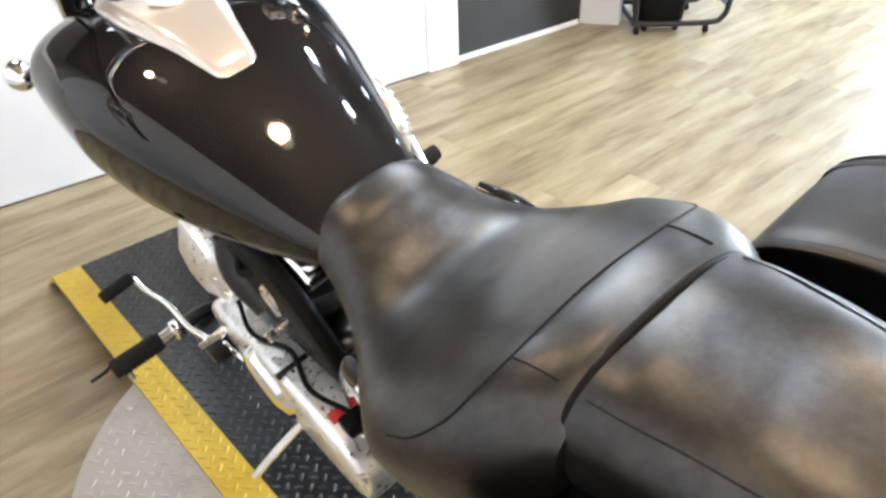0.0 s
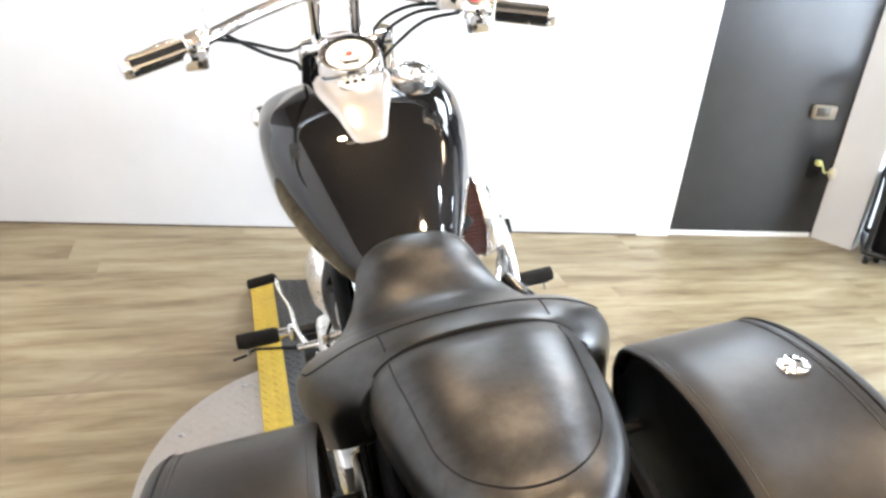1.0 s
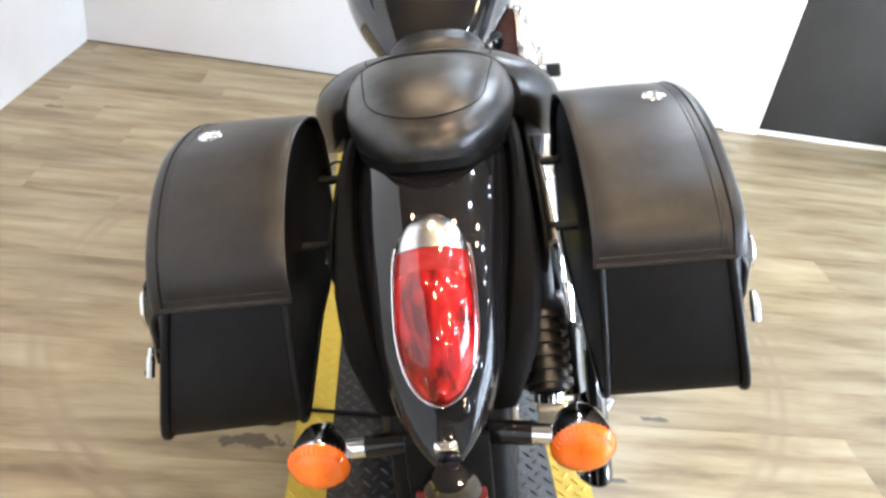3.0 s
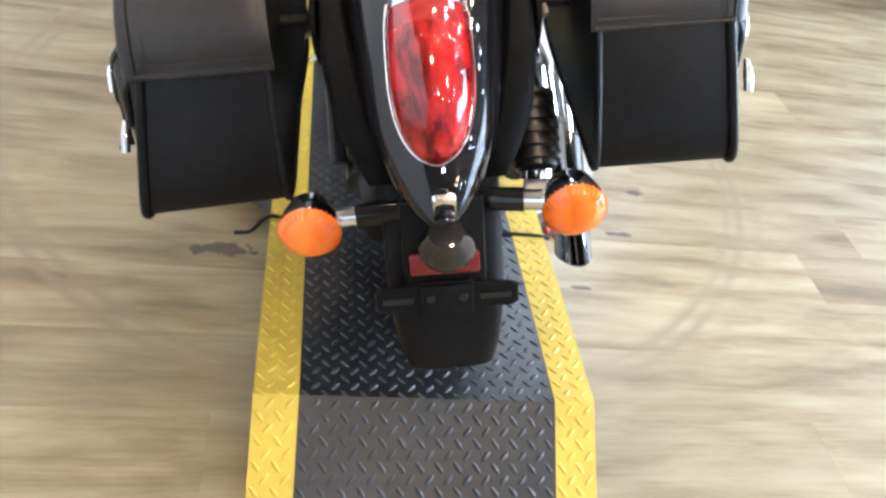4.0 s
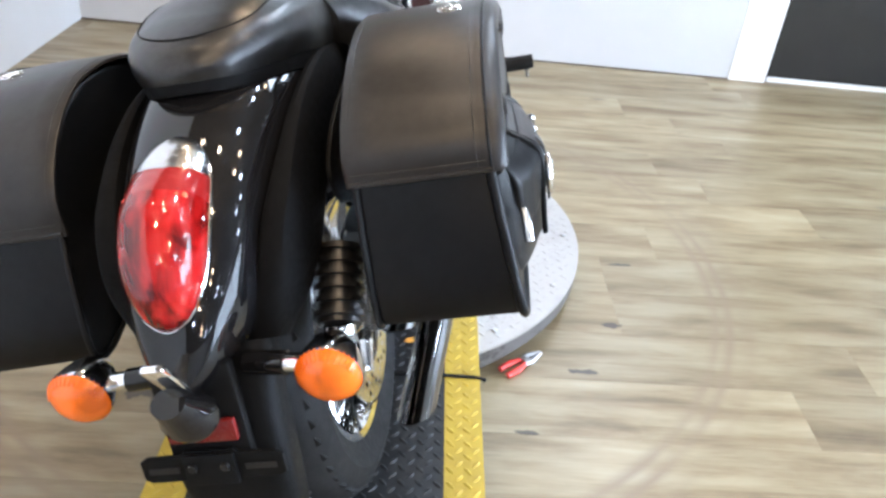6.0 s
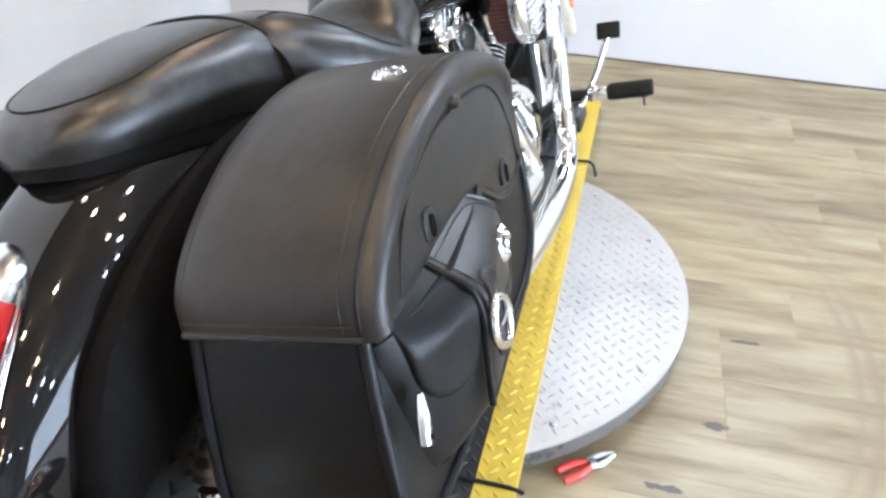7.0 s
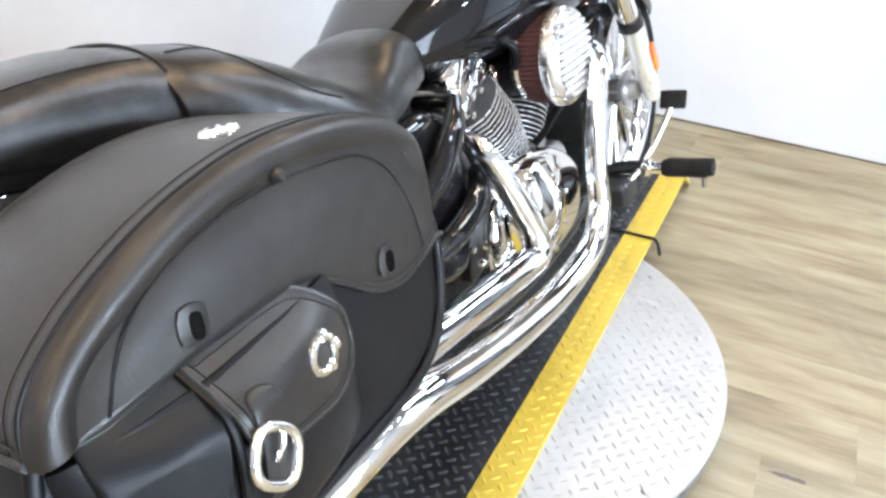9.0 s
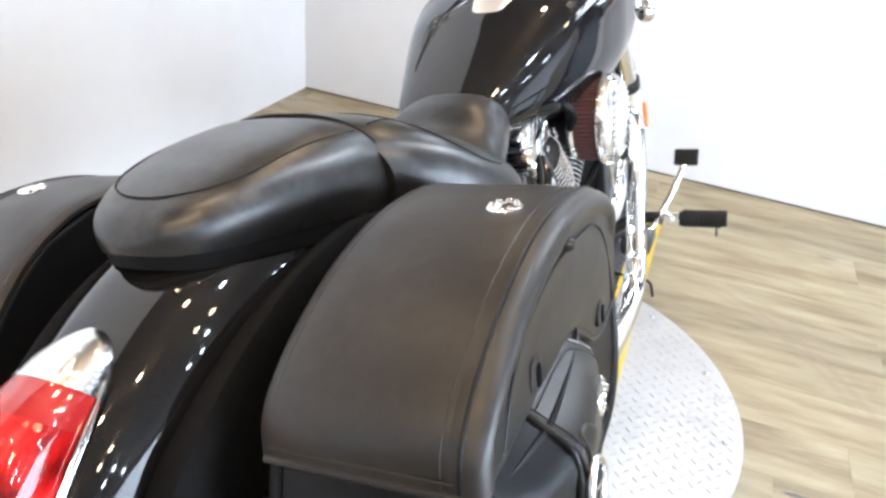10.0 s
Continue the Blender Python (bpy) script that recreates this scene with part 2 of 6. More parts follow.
def lens_mat(name, colour, rough=0.06, streak=(1, 1, 1), deep=0.30):
    """Coloured lamp plastic; its uneven tone paints light off the reflector's facets."""
    m, tree, b = node_mat(name)
    co = object_coords(tree, streak)
    n = add_node(tree, "ShaderNodeTexNoise", Scale=34.0, Detail=3.0, Distortion=0.6)
    tree.links.new(co, n.inputs["Vector"])
    dark = tuple(c * deep for c in colour)
    tree.links.new(ramp_node(tree, n.outputs["Fac"], [(0.34, dark), (0.52, colour), (0.70, tuple(min(1, c * 1.15 + 0.02) for c in colour))]), b.inputs["Base Color"])
    b.inputs["Roughness"].default_value = rough
    b.inputs["Coat Weight"].default_value = 0.35
    b.inputs["Coat Roughness"].default_value = 0.02
    return m


def glass_mat(name, tint=(1, 1, 1)):
    m, tree, b = node_mat(name)
    b.inputs["Base Color"].default_value = (*tint, 1)
    b.inputs["Transmission Weight"].default_value = 1.0
    b.inputs["Roughness"].default_value = 0.02
    b.inputs["IOR"].default_value = 1.45
    return m


PLANK = plank_mat()
WALL = surface("wall_paint", (0.525, 0.533, 0.545), (0.57, 0.578, 0.587), 0.75, scale=3.0, bump=0.05, bump_scale=140)
GREY_WALL = surface("grey_wall_paint", (0.20, 0.196, 0.19), (0.25, 0.245, 0.24), 0.55, scale=2.0, bump=0.05, bump_scale=140)
CEILING = surface("ceiling_tile", (0.105, 0.096, 0.086), (0.13, 0.119, 0.107), 0.85, scale=4.0, bump=0.2, bump_scale=90)
TRIM = surface("trim_paint", (0.82, 0.82, 0.80), (0.88, 0.88, 0.87), 0.45, scale=5.0)
DECK = worn_mat("black_tread_plate", (0.0115, 0.0122, 0.0135), (0.06, 0.06, 0.06), 0.36, 0.76)
TREAD_TOP = worn_mat("worn_black_tread", (0.020, 0.021, 0.023), (0.075, 0.075, 0.075), 0.36, 0.70)
YELLOW = worn_mat("yellow_safety_paint", (0.52, 0.365, 0.03), (0.30, 0.2, 0.05), 0.5, 0.72)
DISC = worn_mat("bare_tread_plate", (0.36, 0.345, 0.325), (0.22, 0.20, 0.18), 0.42, 0.66, 0.2)
SLATE_WALL = surface("slate_wall_paint", (0.020, 0.0195, 0.019), (0.027, 0.0262, 0.0255), 0.22, scale=2.0, spread=0.01, bump=0.02, bump_scale=140)
RIM_STEEL = worn_mat("dirty_rim_steel", (0.115, 0.108, 0.10), (0.05, 0.045, 0.04), 0.55, 0.60, 0.2)
DULL_STEEL = surface("dull_steel", (0.30, 0.29, 0.27), (0.38, 0.36, 0.33), 0.38, metal=1.0, scale=40.0)
BLACK_PAINT = surface("black_lacquer", (0.005, 0.005, 0.006), (0.008, 0.0075, 0.0075), 0.035, scale=3.0, spread=0.01, spec=0.42)
SATIN_BLACK = surface("satin_black_steel", (0.006, 0.006, 0.0065), (0.011, 0.011, 0.0115), 0.35, scale=30.0)
# near-black for the fender struts: shade beside the bags put into the colour
SHADED_BLACK = surface("shaded_black_steel", (0.002, 0.002, 0.0022), (0.0035, 0.0035, 0.0038), 0.75, scale=40.0, spec=0.1)
PLASTIC = surface("black_plastic", (0.0045, 0.0046, 0.005), (0.0075, 0.0077, 0.008), 0.5, scale=40.0, bump=0.2, bump_scale=500, spec=0.09)
RUBBER = surface("tyre_rubber", (0.007, 0.007, 0.007), (0.013, 0.0127, 0.0124), 0.72, scale=25.0, bump=0.25, bump_scale=300, spec=0.2)
CHROME = surface("chrome", (0.80, 0.80, 0.80), (0.88, 0.87, 0.86), 0.06, metal=1.0, scale=12.0, spread=0.03)
# chrome darkened to stand in for the bag's dark reflection on the mufflers
DIMMED_CHROME = surface("dimmed_chrome", (0.26, 0.26, 0.26), (0.34, 0.335, 0.33), 0.05, metal=1.0, scale=12.0, spread=0.02)
SATIN_CHROME = surface("brushed_alloy", (0.60, 0.60, 0.60), (0.72, 0.71, 0.70), 0.22, metal=1.0, scale=30.0, spread=0.06)
BRIGHT_ALLOY = surface("polished_white_alloy", (0.86, 0.86, 0.86), (0.92, 0.92, 0.91), 0.30, metal=0.85, scale=30.0, spread=0.05)
PALE_ALLOY = surface("pale_alloy", (0.72, 0.70, 0.64), (0.80, 0.78, 0.72), 0.32, metal=0.7, scale=30.0, spread=0.05)
# the ceiling's beige reflection is put into this panel's base colour
DASH_ALLOY = surface("beige_reflecting_dash", (0.62, 0.575, 0.535), (0.68, 0.635, 0.595), 0.16, metal=0.55, scale=20.0, spread=0.03)
ALLOY = surface("cast_alloy", (0.36, 0.36, 0.36), (0.48, 0.47, 0.46), 0.35, metal=1.0, scale=40.0, bump=0.1)
LEATHER = leather_mat("seat_leather", (0.006, 0.0056, 0.0052), (0.0095, 0.009, 0.0083), 0.315, 0.6, 0.6, 0.08, 0.24)
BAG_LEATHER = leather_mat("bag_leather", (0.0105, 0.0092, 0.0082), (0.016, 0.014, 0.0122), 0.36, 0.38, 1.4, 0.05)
# darker copy of the bag leather; shade below the lids is in its colour
BAG_SHADED = leather_mat("shaded_bag_leather", (0.0028, 0.003, 0.0036), (0.0048, 0.005, 0.0056), 0.38, 0.19, 1.0, 0.06)
# near-black for slots and holes: their inner shade painted on closed surfaces
HOLE_SHADE = surface("hole_shade", (0.0015, 0.0015, 0.0015), (0.0025, 0.0025, 0.0025), 0.9, scale=60.0, spec=0.05)
RED_GLINT = lens_mat("red_lens_glint", (0.85, 0.13, 0.06), rough=0.12)
RED_LENS = lens_mat("red_lens", (0.36, 0.008, 0.007), streak=(1.3, 0.45, 0.45), deep=0.22)
RED_UPPER = lens_mat("pale_red_lens", (0.27, 0.016, 0.015), streak=(0.5, 0.5, 0.5), deep=0.75)
AMBER_LENS = lens_mat("amber_lens", (0.82, 0.155, 0.002), streak=(0.5, 0.5, 0.5), deep=0.62)
FILTER = surface("filter_gauze", (0.035, 0.011, 0.010), (0.07, 0.020, 0.018), 0.7, scale=120.0, bump=0.4, bump_scale=600)
REFLECTOR = surface("red_reflector", (0.10, 0.006, 0.006), (0.14, 0.009, 0.008), 0.25, scale=300.0)
DIAL = surface("cream_dial", (0.78, 0.76, 0.70), (0.84, 0.82, 0.77), 0.4, scale=10.0)
RED_PAINT = surface("red_plastic", (0.55, 0.03, 0.02), (0.65, 0.05, 0.035), 0.35, scale=30.0)
CLOTH = surface("yellow_cloth", (0.55, 0.50, 0.06), (0.70, 0.66, 0.12), 0.9, scale=50.0, bump=0.4)
IVORY = surface("ivory_plastic", (0.62, 0.58, 0.48), (0.70, 0.66, 0.56), 0.4, scale=20.0)
DARK_BEIGE = surface("brown_plastic", (0.22, 0.19, 0.14), (0.28, 0.24, 0.18), 0.45, scale=20.0)
CORD = surface("yellow_cord", (0.66, 0.66, 0.25), (0.74, 0.74, 0.32), 0.5, scale=60.0)
GAP_SHADE = surface("gap_shade", (0.06, 0.045, 0.03), (0.09, 0.07, 0.05), 0.8, scale=30.0)
GLASS = glass_mat("clear_glass")


# ---- building helpers ----
def part(name, bm, material, parent=None, label="", smooth=True):
    """One mesh object, under a thing or a part where one is given."""
    me = bpy.data.meshes.new(name)
    if smooth:
        for f in bm.faces:
            f.smooth = True
    bm.normal_update()
    bm.to_mesh(me)
    bm.free()
    me.materials.append(material)
    if smooth:
        me.set_sharp_from_angle(angle=radians(38))
    ob = new(name, me)
    if parent is not None:
        ob.parent = parent
    if label:
        ob["label"] = label
    return ob


def thing(name, label, category, m=None, group="", kind=""):
    """An empty at the base of a thing, that carries its parts."""
    ob = new(name)
    ob.empty_display_size = 0.1
    if m is not None:
        ob.matrix_world = m
    return tagged(ob, label, category, group, kind)


def merge_in(bm, *others):
    for o in others:
        me = bpy.data.meshes.new("join")
        o.to_mesh(me)
        o.free()
        bm.from_mesh(me)
        bpy.data.meshes.remove(me)
    return bm


def box(lo, hi, bevel=0.0, segments=2):
    bm = bmesh.new()
    bmesh.ops.create_cube(bm, size=1.0)
    for v in bm.verts:
        v.co = Vector([lo[i] + (v.co[i] + 0.5) * (hi[i] - lo[i]) for i in range(3)])
    if bevel:
        bmesh.ops.bevel(bm, geom=bm.edges[:], offset=bevel, segments=segments, profile=0.5, affect="EDGES")
    return bm


def skin(rings, closed=True, caps=True):
    """Faces between rings of equal length."""
    bm = bmesh.new()
    rows = [[bm.verts.new(p) for p in ring] for ring in rings]
    n = len(rows[0])
    for a, b in zip(rows, rows[1:]):
        for i in range(n if closed else n - 1):
            j = (i + 1) % n
            bm.faces.new((a[i], a[j], b[j], b[i]))
    if caps and closed:
        bm.faces.new(rows[0][::-1])
        bm.faces.new(rows[-1])
    bmesh.ops.recalc_face_normals(bm, faces=bm.faces[:])
    return bm


def glide(points, steps=8):
    """A smooth curve through the points."""
    pts = [Vector(p) for p in points]
    pts = [2 * pts[0] - pts[1], *pts, 2 * pts[-1] - pts[-2]]
    out = []
    for a, b, c, d in zip(pts, pts[1:], pts[2:], pts[3:]):
        for k in range(steps):
            t = k / steps
            out.append(0.5 * (2 * b + (c - a) * t + (2 * a - 5 * b + 4 * c - d) * t * t + (3 * b - a - 3 * c + d) * t**3))
    return [*out, pts[-2]]


def tube(points, radius, sides=14, steps=8, smooth=True, flat=1.0):
    """A round bar along a curve; radius may be a list, one for each given point."""
    line = glide(points, steps) if smooth else [Vector(p) for p in points]
    count = len(line)
    if isinstance(radius, (int, float)):
        radii = [radius] * count
    else:
        radii = [float(r) for r in np.interp(np.linspace(0, len(radius) - 1, count), range(len(radius)), radius)]
    rings, up = [], None
    for i, p in enumerate(line):
        d = (line[min(i + 1, count - 1)] - line[max(i - 1, 0)]).normalized()
        if up is None:
            up = d.orthogonal().normalized()
        up = (up - d * up.dot(d)).normalized()
        side = d.cross(up)
        rings.append([p + radii[i] * (math.cos(a) * up + flat * math.sin(a) * side) for a in (2 * math.pi * k / sides for k in range(sides))])
    return skin(rings)


def lathe(profile, axis="x", at=(0, 0, 0), sides=32):
    """A body of revolution: (radius, along) pairs, about an axis through a point."""
    rings = []
    for k in range(sides):
        a = 2 * math.pi * k / sides
        c, s = math.cos(a), math.sin(a)
        ring = []
        for r, h in profile:
            p = {"x": (h, r * c, r * s), "y": (r * s, h, r * c), "z": (r * c, r * s, h)}[axis]
            ring.append(Vector(p) + Vector(at))
        rings.append(ring)
    bm = bmesh.new()
    rows = [[bm.verts.new(p) for p in ring] for ring in rings]
    for a, b in zip(rows, rows[1:] + rows[:1]):
        for i in range(len(profile) - 1):
            bm.faces.new((a[i], a[i + 1], b[i + 1], b[i]))
    bmesh.ops.remove_doubles(bm, verts=bm.verts[:], dist=1e-5)
    bmesh.ops.recalc_face_normals(bm, faces=bm.faces[:])
    return bm


def prism(outline, lo, hi, axis="x", bevel=0.0, segments=2):
    """An outline in the other two axes, drawn out from lo to hi along an axis."""
    def at(a, b, h):
        return {"x": (h, a, b), "y": (a, h, b), "z": (a, b, h)}[axis]

    bm = skin([[Vector(at(a, b, h)) for a, b in outline] for h in (lo, hi)])
    if bevel:
        rim = [e for e in bm.edges if len(e.link_faces) == 2 and any(len(f.verts) > 4 for f in e.link_faces)]
        bmesh.ops.bevel(bm, geom=rim, offset=bevel, segments=segments, profile=0.5, affect="EDGES")
    return bm


def moved(bm, m):
    bm.transform(m)
    return bm


def rounded(points, steps=5):
    """A closed smooth outline through the points."""
    n = len(points)
    out = []
    for i in range(n):
        a, b, c, d = (Vector(points[(i + k) % n]) for k in (-1, 0, 1, 2))
        for k in range(steps):
            t = k / steps
            out.append(0.5 * (2 * b + (c - a) * t + (2 * a - 5 * b + 4 * c - d) * t * t + (3 * b - a - 3 * c + d) * t**3))
    return [(p.x, p.y) for p in out]


# ---- setting: floor, walls, ceiling ----
FRONT_TILT = radians(-4.1)
CORNER = Vector((-1.59, 3.13, 0))


def along(d, off=0.0, z=0.0):
    """A place d metres along the front wall from the corner, off metres into the room."""
    c, s = math.cos(FRONT_TILT), math.sin(FRONT_TILT)
    return CORNER + Vector((c * d + s * off, s * d - c * off, z))


def wall_slab(name, a, b, height, thick, material, z0=0.0):
    """An upright slab from a to b, thickening away to the left of that line."""
    a, b = Vector(a).to_2d(), Vector(b).to_2d()
    n = Vector((-(b - a).y, (b - a).x)).normalized() * thick
    low = [a, b, b + n, a + n]
    bm = skin([[Vector((p.x, p.y, z)) for p in low] for z in (z0, height)])
    return tagged(part(name, bm, material, smooth=False), kind="structure")


floor = tagged(part("floor", box((-2.2, -5.2, -0.06), (7.0, 6.4, -0.006)), PLANK), "worn oak-look vinyl plank floor", "floor", kind="structure")

half_wall = wall_slab("wall_north", along(3.36), along(-0.12), 1.26, -0.14, WALL)
tagged(half_wall, "low white painted partition wall in front of a counter", "wall")
cap = part("wall_cap", skin([[p + Vector((0, 0, z)) for p in (along(-0.1, -0.34), along(-0.1, 0.03), along(3.43, 0.03), along(3.43, -0.34))] for z in (1.262, 1.335)]), TRIM, half_wall, "white counter top board", False)
part("end_post", skin([[p + Vector((0, 0, z)) for p in (along(3.19, 0.004), along(3.365, 0.004), along(3.365, -0.15), along(3.19, -0.003))] for z in (0, 1.259)]), TRIM, half_wall, "", False)
grey = wall_slab("wall_grey", along(4.22, -0.03), along(3.37, -0.03), CEIL, -0.12, SLATE_WALL)
tagged(grey, "dark grey painted wall with a thin white base strip", "wall")
# no real board here: a dark strip drawn for the shadow gap at the floor
tagged(part("baseboard", skin([[p + Vector((0, 0, z)) for p in (along(0.0, 0.001), along(0.0, 0.006), along(3.19, 0.006), along(3.19, 0.001))] for z in (0, 0.006)]), GAP_SHADE, smooth=False), "thin dark strip painted as the shadow gap under the white wall", "baseboard", kind="structure")
tagged(part("baseboard", skin([[p + Vector((0, 0, z)) for p in (along(3.38, -0.028), along(3.38, -0.016), along(4.2, -0.016), along(4.2, -0.028))] for z in (0, 0.022)]), TRIM, smooth=False), "thin white base strip", "baseboard", kind="structure")
pillar = wall_slab("wall_return", along(4.33, 0.15), along(4.215, -0.02), CEIL, -0.10, WALL)
tagged(pillar, "white painted wall return beside the grey wall", "wall")
east_near = wall_slab("wall_north_east", (6.6, 3.35), along(4.34, 0.02), CEIL, -0.12, WALL)
tagged(east_near, "white painted wall behind the waste bin", "wall")
west = wall_slab("wall_west", (-1.585, 3.6), (-1.70, -4.7), CEIL, -0.14, WALL)
tagged(west, "tall white painted wall", "wall")
tagged(wall_slab("wall_far_north", (3.2, 5.6), (-2.2, 5.9), CEIL, -0.12, GREY_WALL), "grey back wall behind the counter", "wall")
tagged(wall_slab("wall_far_west", (-1.6, 6.0), (-1.585, 3.62), CEIL, -0.14, GREY_WALL), "grey side wall behind the counter", "wall")
tagged(wall_slab("wall_far_east", (3.2, 5.7), along(3.75, -0.16), CEIL, 0.12, GREY_WALL), "grey side wall behind the counter", "wall")
tagged(wall_slab("wall_south", (-1.9, -4.7), (6.8, -4.7), CEIL, -0.14, GREY_WALL), "grey painted wall", "wall")
wy0, wy1, wz0, wz1 = WINDOW
for a, b, z0, z1 in ((-4.8, wy0, 0.0, CEIL), (wy1, 3.5, 0.0, CEIL), (wy0, wy1, 0.0, wz0), (wy0, wy1, wz1, CEIL)):
    tagged(wall_slab("wall_east", (EAST, a), (EAST, b), z1, -0.14, WALL, z0), "white painted wall round the shop window", "wall")
MID_Y = (wy0 + wy1) / 2
bars = [((wy0, wz0), (wy1, wz0 + 0.05)), ((wy0, wz1 - 0.05), (wy1, wz1)), ((wy0, wz0 + 0.05), (wy0 + 0.05, wz1 - 0.05)), ((wy1 - 0.05, wz0 + 0.05), (wy1, wz1 - 0.05)), ((MID_Y - 0.025, wz0 + 0.05), (MID_Y + 0.025, wz1 - 0.05))]
window = tagged(part("window_1", merge_in(*[box((EAST + 0.04, a, c), (EAST + 0.10, b, d)) for (a, c), (b, d) in bars]), TRIM, smooth=False), "wide shop window in a white frame", "window", kind="structure")
for a, b in ((wy0 + 0.052, MID_Y - 0.027), (MID_Y + 0.027, wy1 - 0.052)):
    pane = part("pane", box((EAST + 0.066, a, wz0 + 0.052), (EAST + 0.074, b, wz1 - 0.052)), GLASS, window, "", False)
    pane.visible_shadow = False
tagged(part("ceiling", box((-2.3, -5.0, CEIL), (7.0, 6.4, CEIL + 0.12)), CEILING, smooth=False), "light beige ceiling", "ceiling", kind="structure")

lamp_mesh = None
for lx, ly, tone, power in LAMP_ROWS:
    pendant = thing("pendant_lamp", "small round pendant lamp on a thin rod, out of view and assumed", "ceiling lamp", pose(lx, ly, CEIL), group="pendant lamps")
    if lamp_mesh is None:
        rose = part("ceiling_rose", lathe([(0.0, 0.0), (0.045, 0.0), (0.045, -0.015), (0.03, -0.022), (0.0, -0.022)], "z", sides=20), TRIM, pendant)
        rod = part("rod", tube([(0, 0, -0.02), (0, 0, -HANG + 0.03)], 0.005, 8, 1), TRIM, pendant)
        holder = part("lamp_holder", lathe([(0.0, -HANG + 0.035), (0.02, -HANG + 0.034), (0.022, -HANG + 0.0), (0.0, -HANG)], "z", sides=16), TRIM, pendant)
        lamp_mesh = (("ceiling_rose", rose.data), ("rod", rod.data), ("lamp_holder", holder.data))
    else:
        for name, data in lamp_mesh:
            new(name, data).parent = pendant

# frames for the added fill panels
for lx, ly, power in FILL_PANELS:
    fitting = thing("panel_lamp", "unseen flat panel lamp added under the ceiling as fill light", "ceiling lamp", pose(lx, ly, CEIL), group="panel lamps")
    part("frame", merge_in(box((-0.3, -0.6, -0.03), (0.3, -0.58, 0)), box((-0.3, 0.58, -0.03), (0.3, 0.6, 0)), box((-0.3, -0.58, -0.03), (-0.28, 0.58, 0)), box((0.28, -0.58, -0.03), (0.3, 0.58, 0))), TRIM, fitting, "", False)


# ---- turntable and ramps ----
TOP, HALF, INNER = 0.104, 0.305, 0.229
TURN_Y, TURN_R = 1.22, 0.604


def treads(spots, z, lift=lambda y: 0.0, length=0.0240, width=0.0086, height=0.0027):
    """Raised lens-shaped bars, alternately turned, on a plate; a spot is x, y and a turn of the plate's slope."""
    verts, faces = [], []
    for x, y, way in spots:
        c, s = math.cos(way), math.sin(way)
        b = len(verts)
        for a, w, h in ((-1, 0, 0), (-0.45, 1, 0), (0.45, 1, 0), (1, 0, 0), (0.45, -1, 0), (-0.45, -1, 0), (-0.5, 0, 1), (0.5, 0, 1)):
            px, py = a * length / 2, w * width / 2
            verts.append((x + c * px - s * py, (yy := y + s * px + c * py), z + lift(yy) + h * height - 0.0002))
        faces += [tuple(b + i for i in f) for f in ((0, 5, 6), (5, 4, 7, 6), (4, 3, 7), (3, 2, 7), (2, 1, 6, 7), (1, 0, 6))]
    me = bpy.data.meshes.new("tread_pattern")
    me.from_pydata(verts, [], faces)
    bm = bmesh.new()
    bm.from_mesh(me)
    bpy.data.meshes.remove(me)
    bmesh.ops.recalc_face_normals(bm, faces=bm.faces[:])
    return bm


def tread_grid(x0, x1, y0, y1, keep=lambda x, y: True, pitch=0.0236):
    """A basket weave of bars on the diagonals: each one's end points at the middle of the next."""
    out, step = [], pitch / math.sqrt(2)
    for i in range(int((x1 - x0) / step)):
        for j in range(int((y1 - y0) / step)):
            x, y = x0 + (i + 0.5) * step, y0 + (j + 0.5) * step
            if (i + j) % 2 == 0 and keep(x, y):
                out.append((x, y, radians(45 if i % 2 else -45)))
    return out


def deck_piece(parent, y0, y1, slope=None):
    """One length of the platform: black plate between two yellow borders; slope = (y at the floor, y at the top)."""
    def height(y):
        if slope is None:
            return TOP
        f = (y - slope[0]) / (slope[1] - slope[0])
        return 0.004 + (TOP - 0.004) * min(max(f, 0), 1)

    stops = [y0, y1] if slope is None else sorted({y0, y1, slope[1]})
    for name, xa, xb, material, lift in (("deck_plate", -INNER, INNER, DECK, 0.0), ("border_strip", -HALF, -INNER, YELLOW, 0.001), ("border_strip", INNER, HALF, YELLOW, 0.001)):
        rings = [[Vector((xa, y, max(height(y) - 0.014, 0.001))), Vector((xa, y, height(y) + lift)), Vector((xb, y, height(y) + lift)), Vector((xb, y, max(height(y) - 0.014, 0.001)))] for y in stops]
        own = part(name, skin(rings), material, parent, "yellow painted border" if material is YELLOW else "black diamond tread plate", False)
        spots = tread_grid(xa + 0.003, xb - 0.003, min(y0, y1) + 0.004, max(y0, y1) - 0.004)
        part("tread_pattern", treads(spots, TOP + lift, lambda y: height(y) - TOP), TREAD_TOP if material is DECK else material, own)["kind"] = "stuff"
    rings = [[Vector((-HALF + 0.022, y, 0.0012)), Vector((-HALF + 0.022, y, max(height(y) - 0.0142, 0.0014))), Vector((HALF - 0.022, y, max(height(y) - 0.0142, 0.0014))), Vector((HALF - 0.022, y, 0.0012))] for y in stops]
    part("support_frame", skin(rings), DECK, parent, "dark steel support frame under the deck", False)


turntable = thing("turntable", "round steel motorcycle turntable with a tread plate deck", "turntable", pose(0, 0, 0))
disc = part("disc_plate", lathe([(0.0, TOP - 0.008), (TURN_R - 0.006, TOP - 0.008), (TURN_R, TOP - 0.011), (TURN_R, TOP - 0.018), (0.0, TOP - 0.018)], "z", (0, TURN_Y, 0), 96), DISC, turntable, "bare light steel tread plate disc")
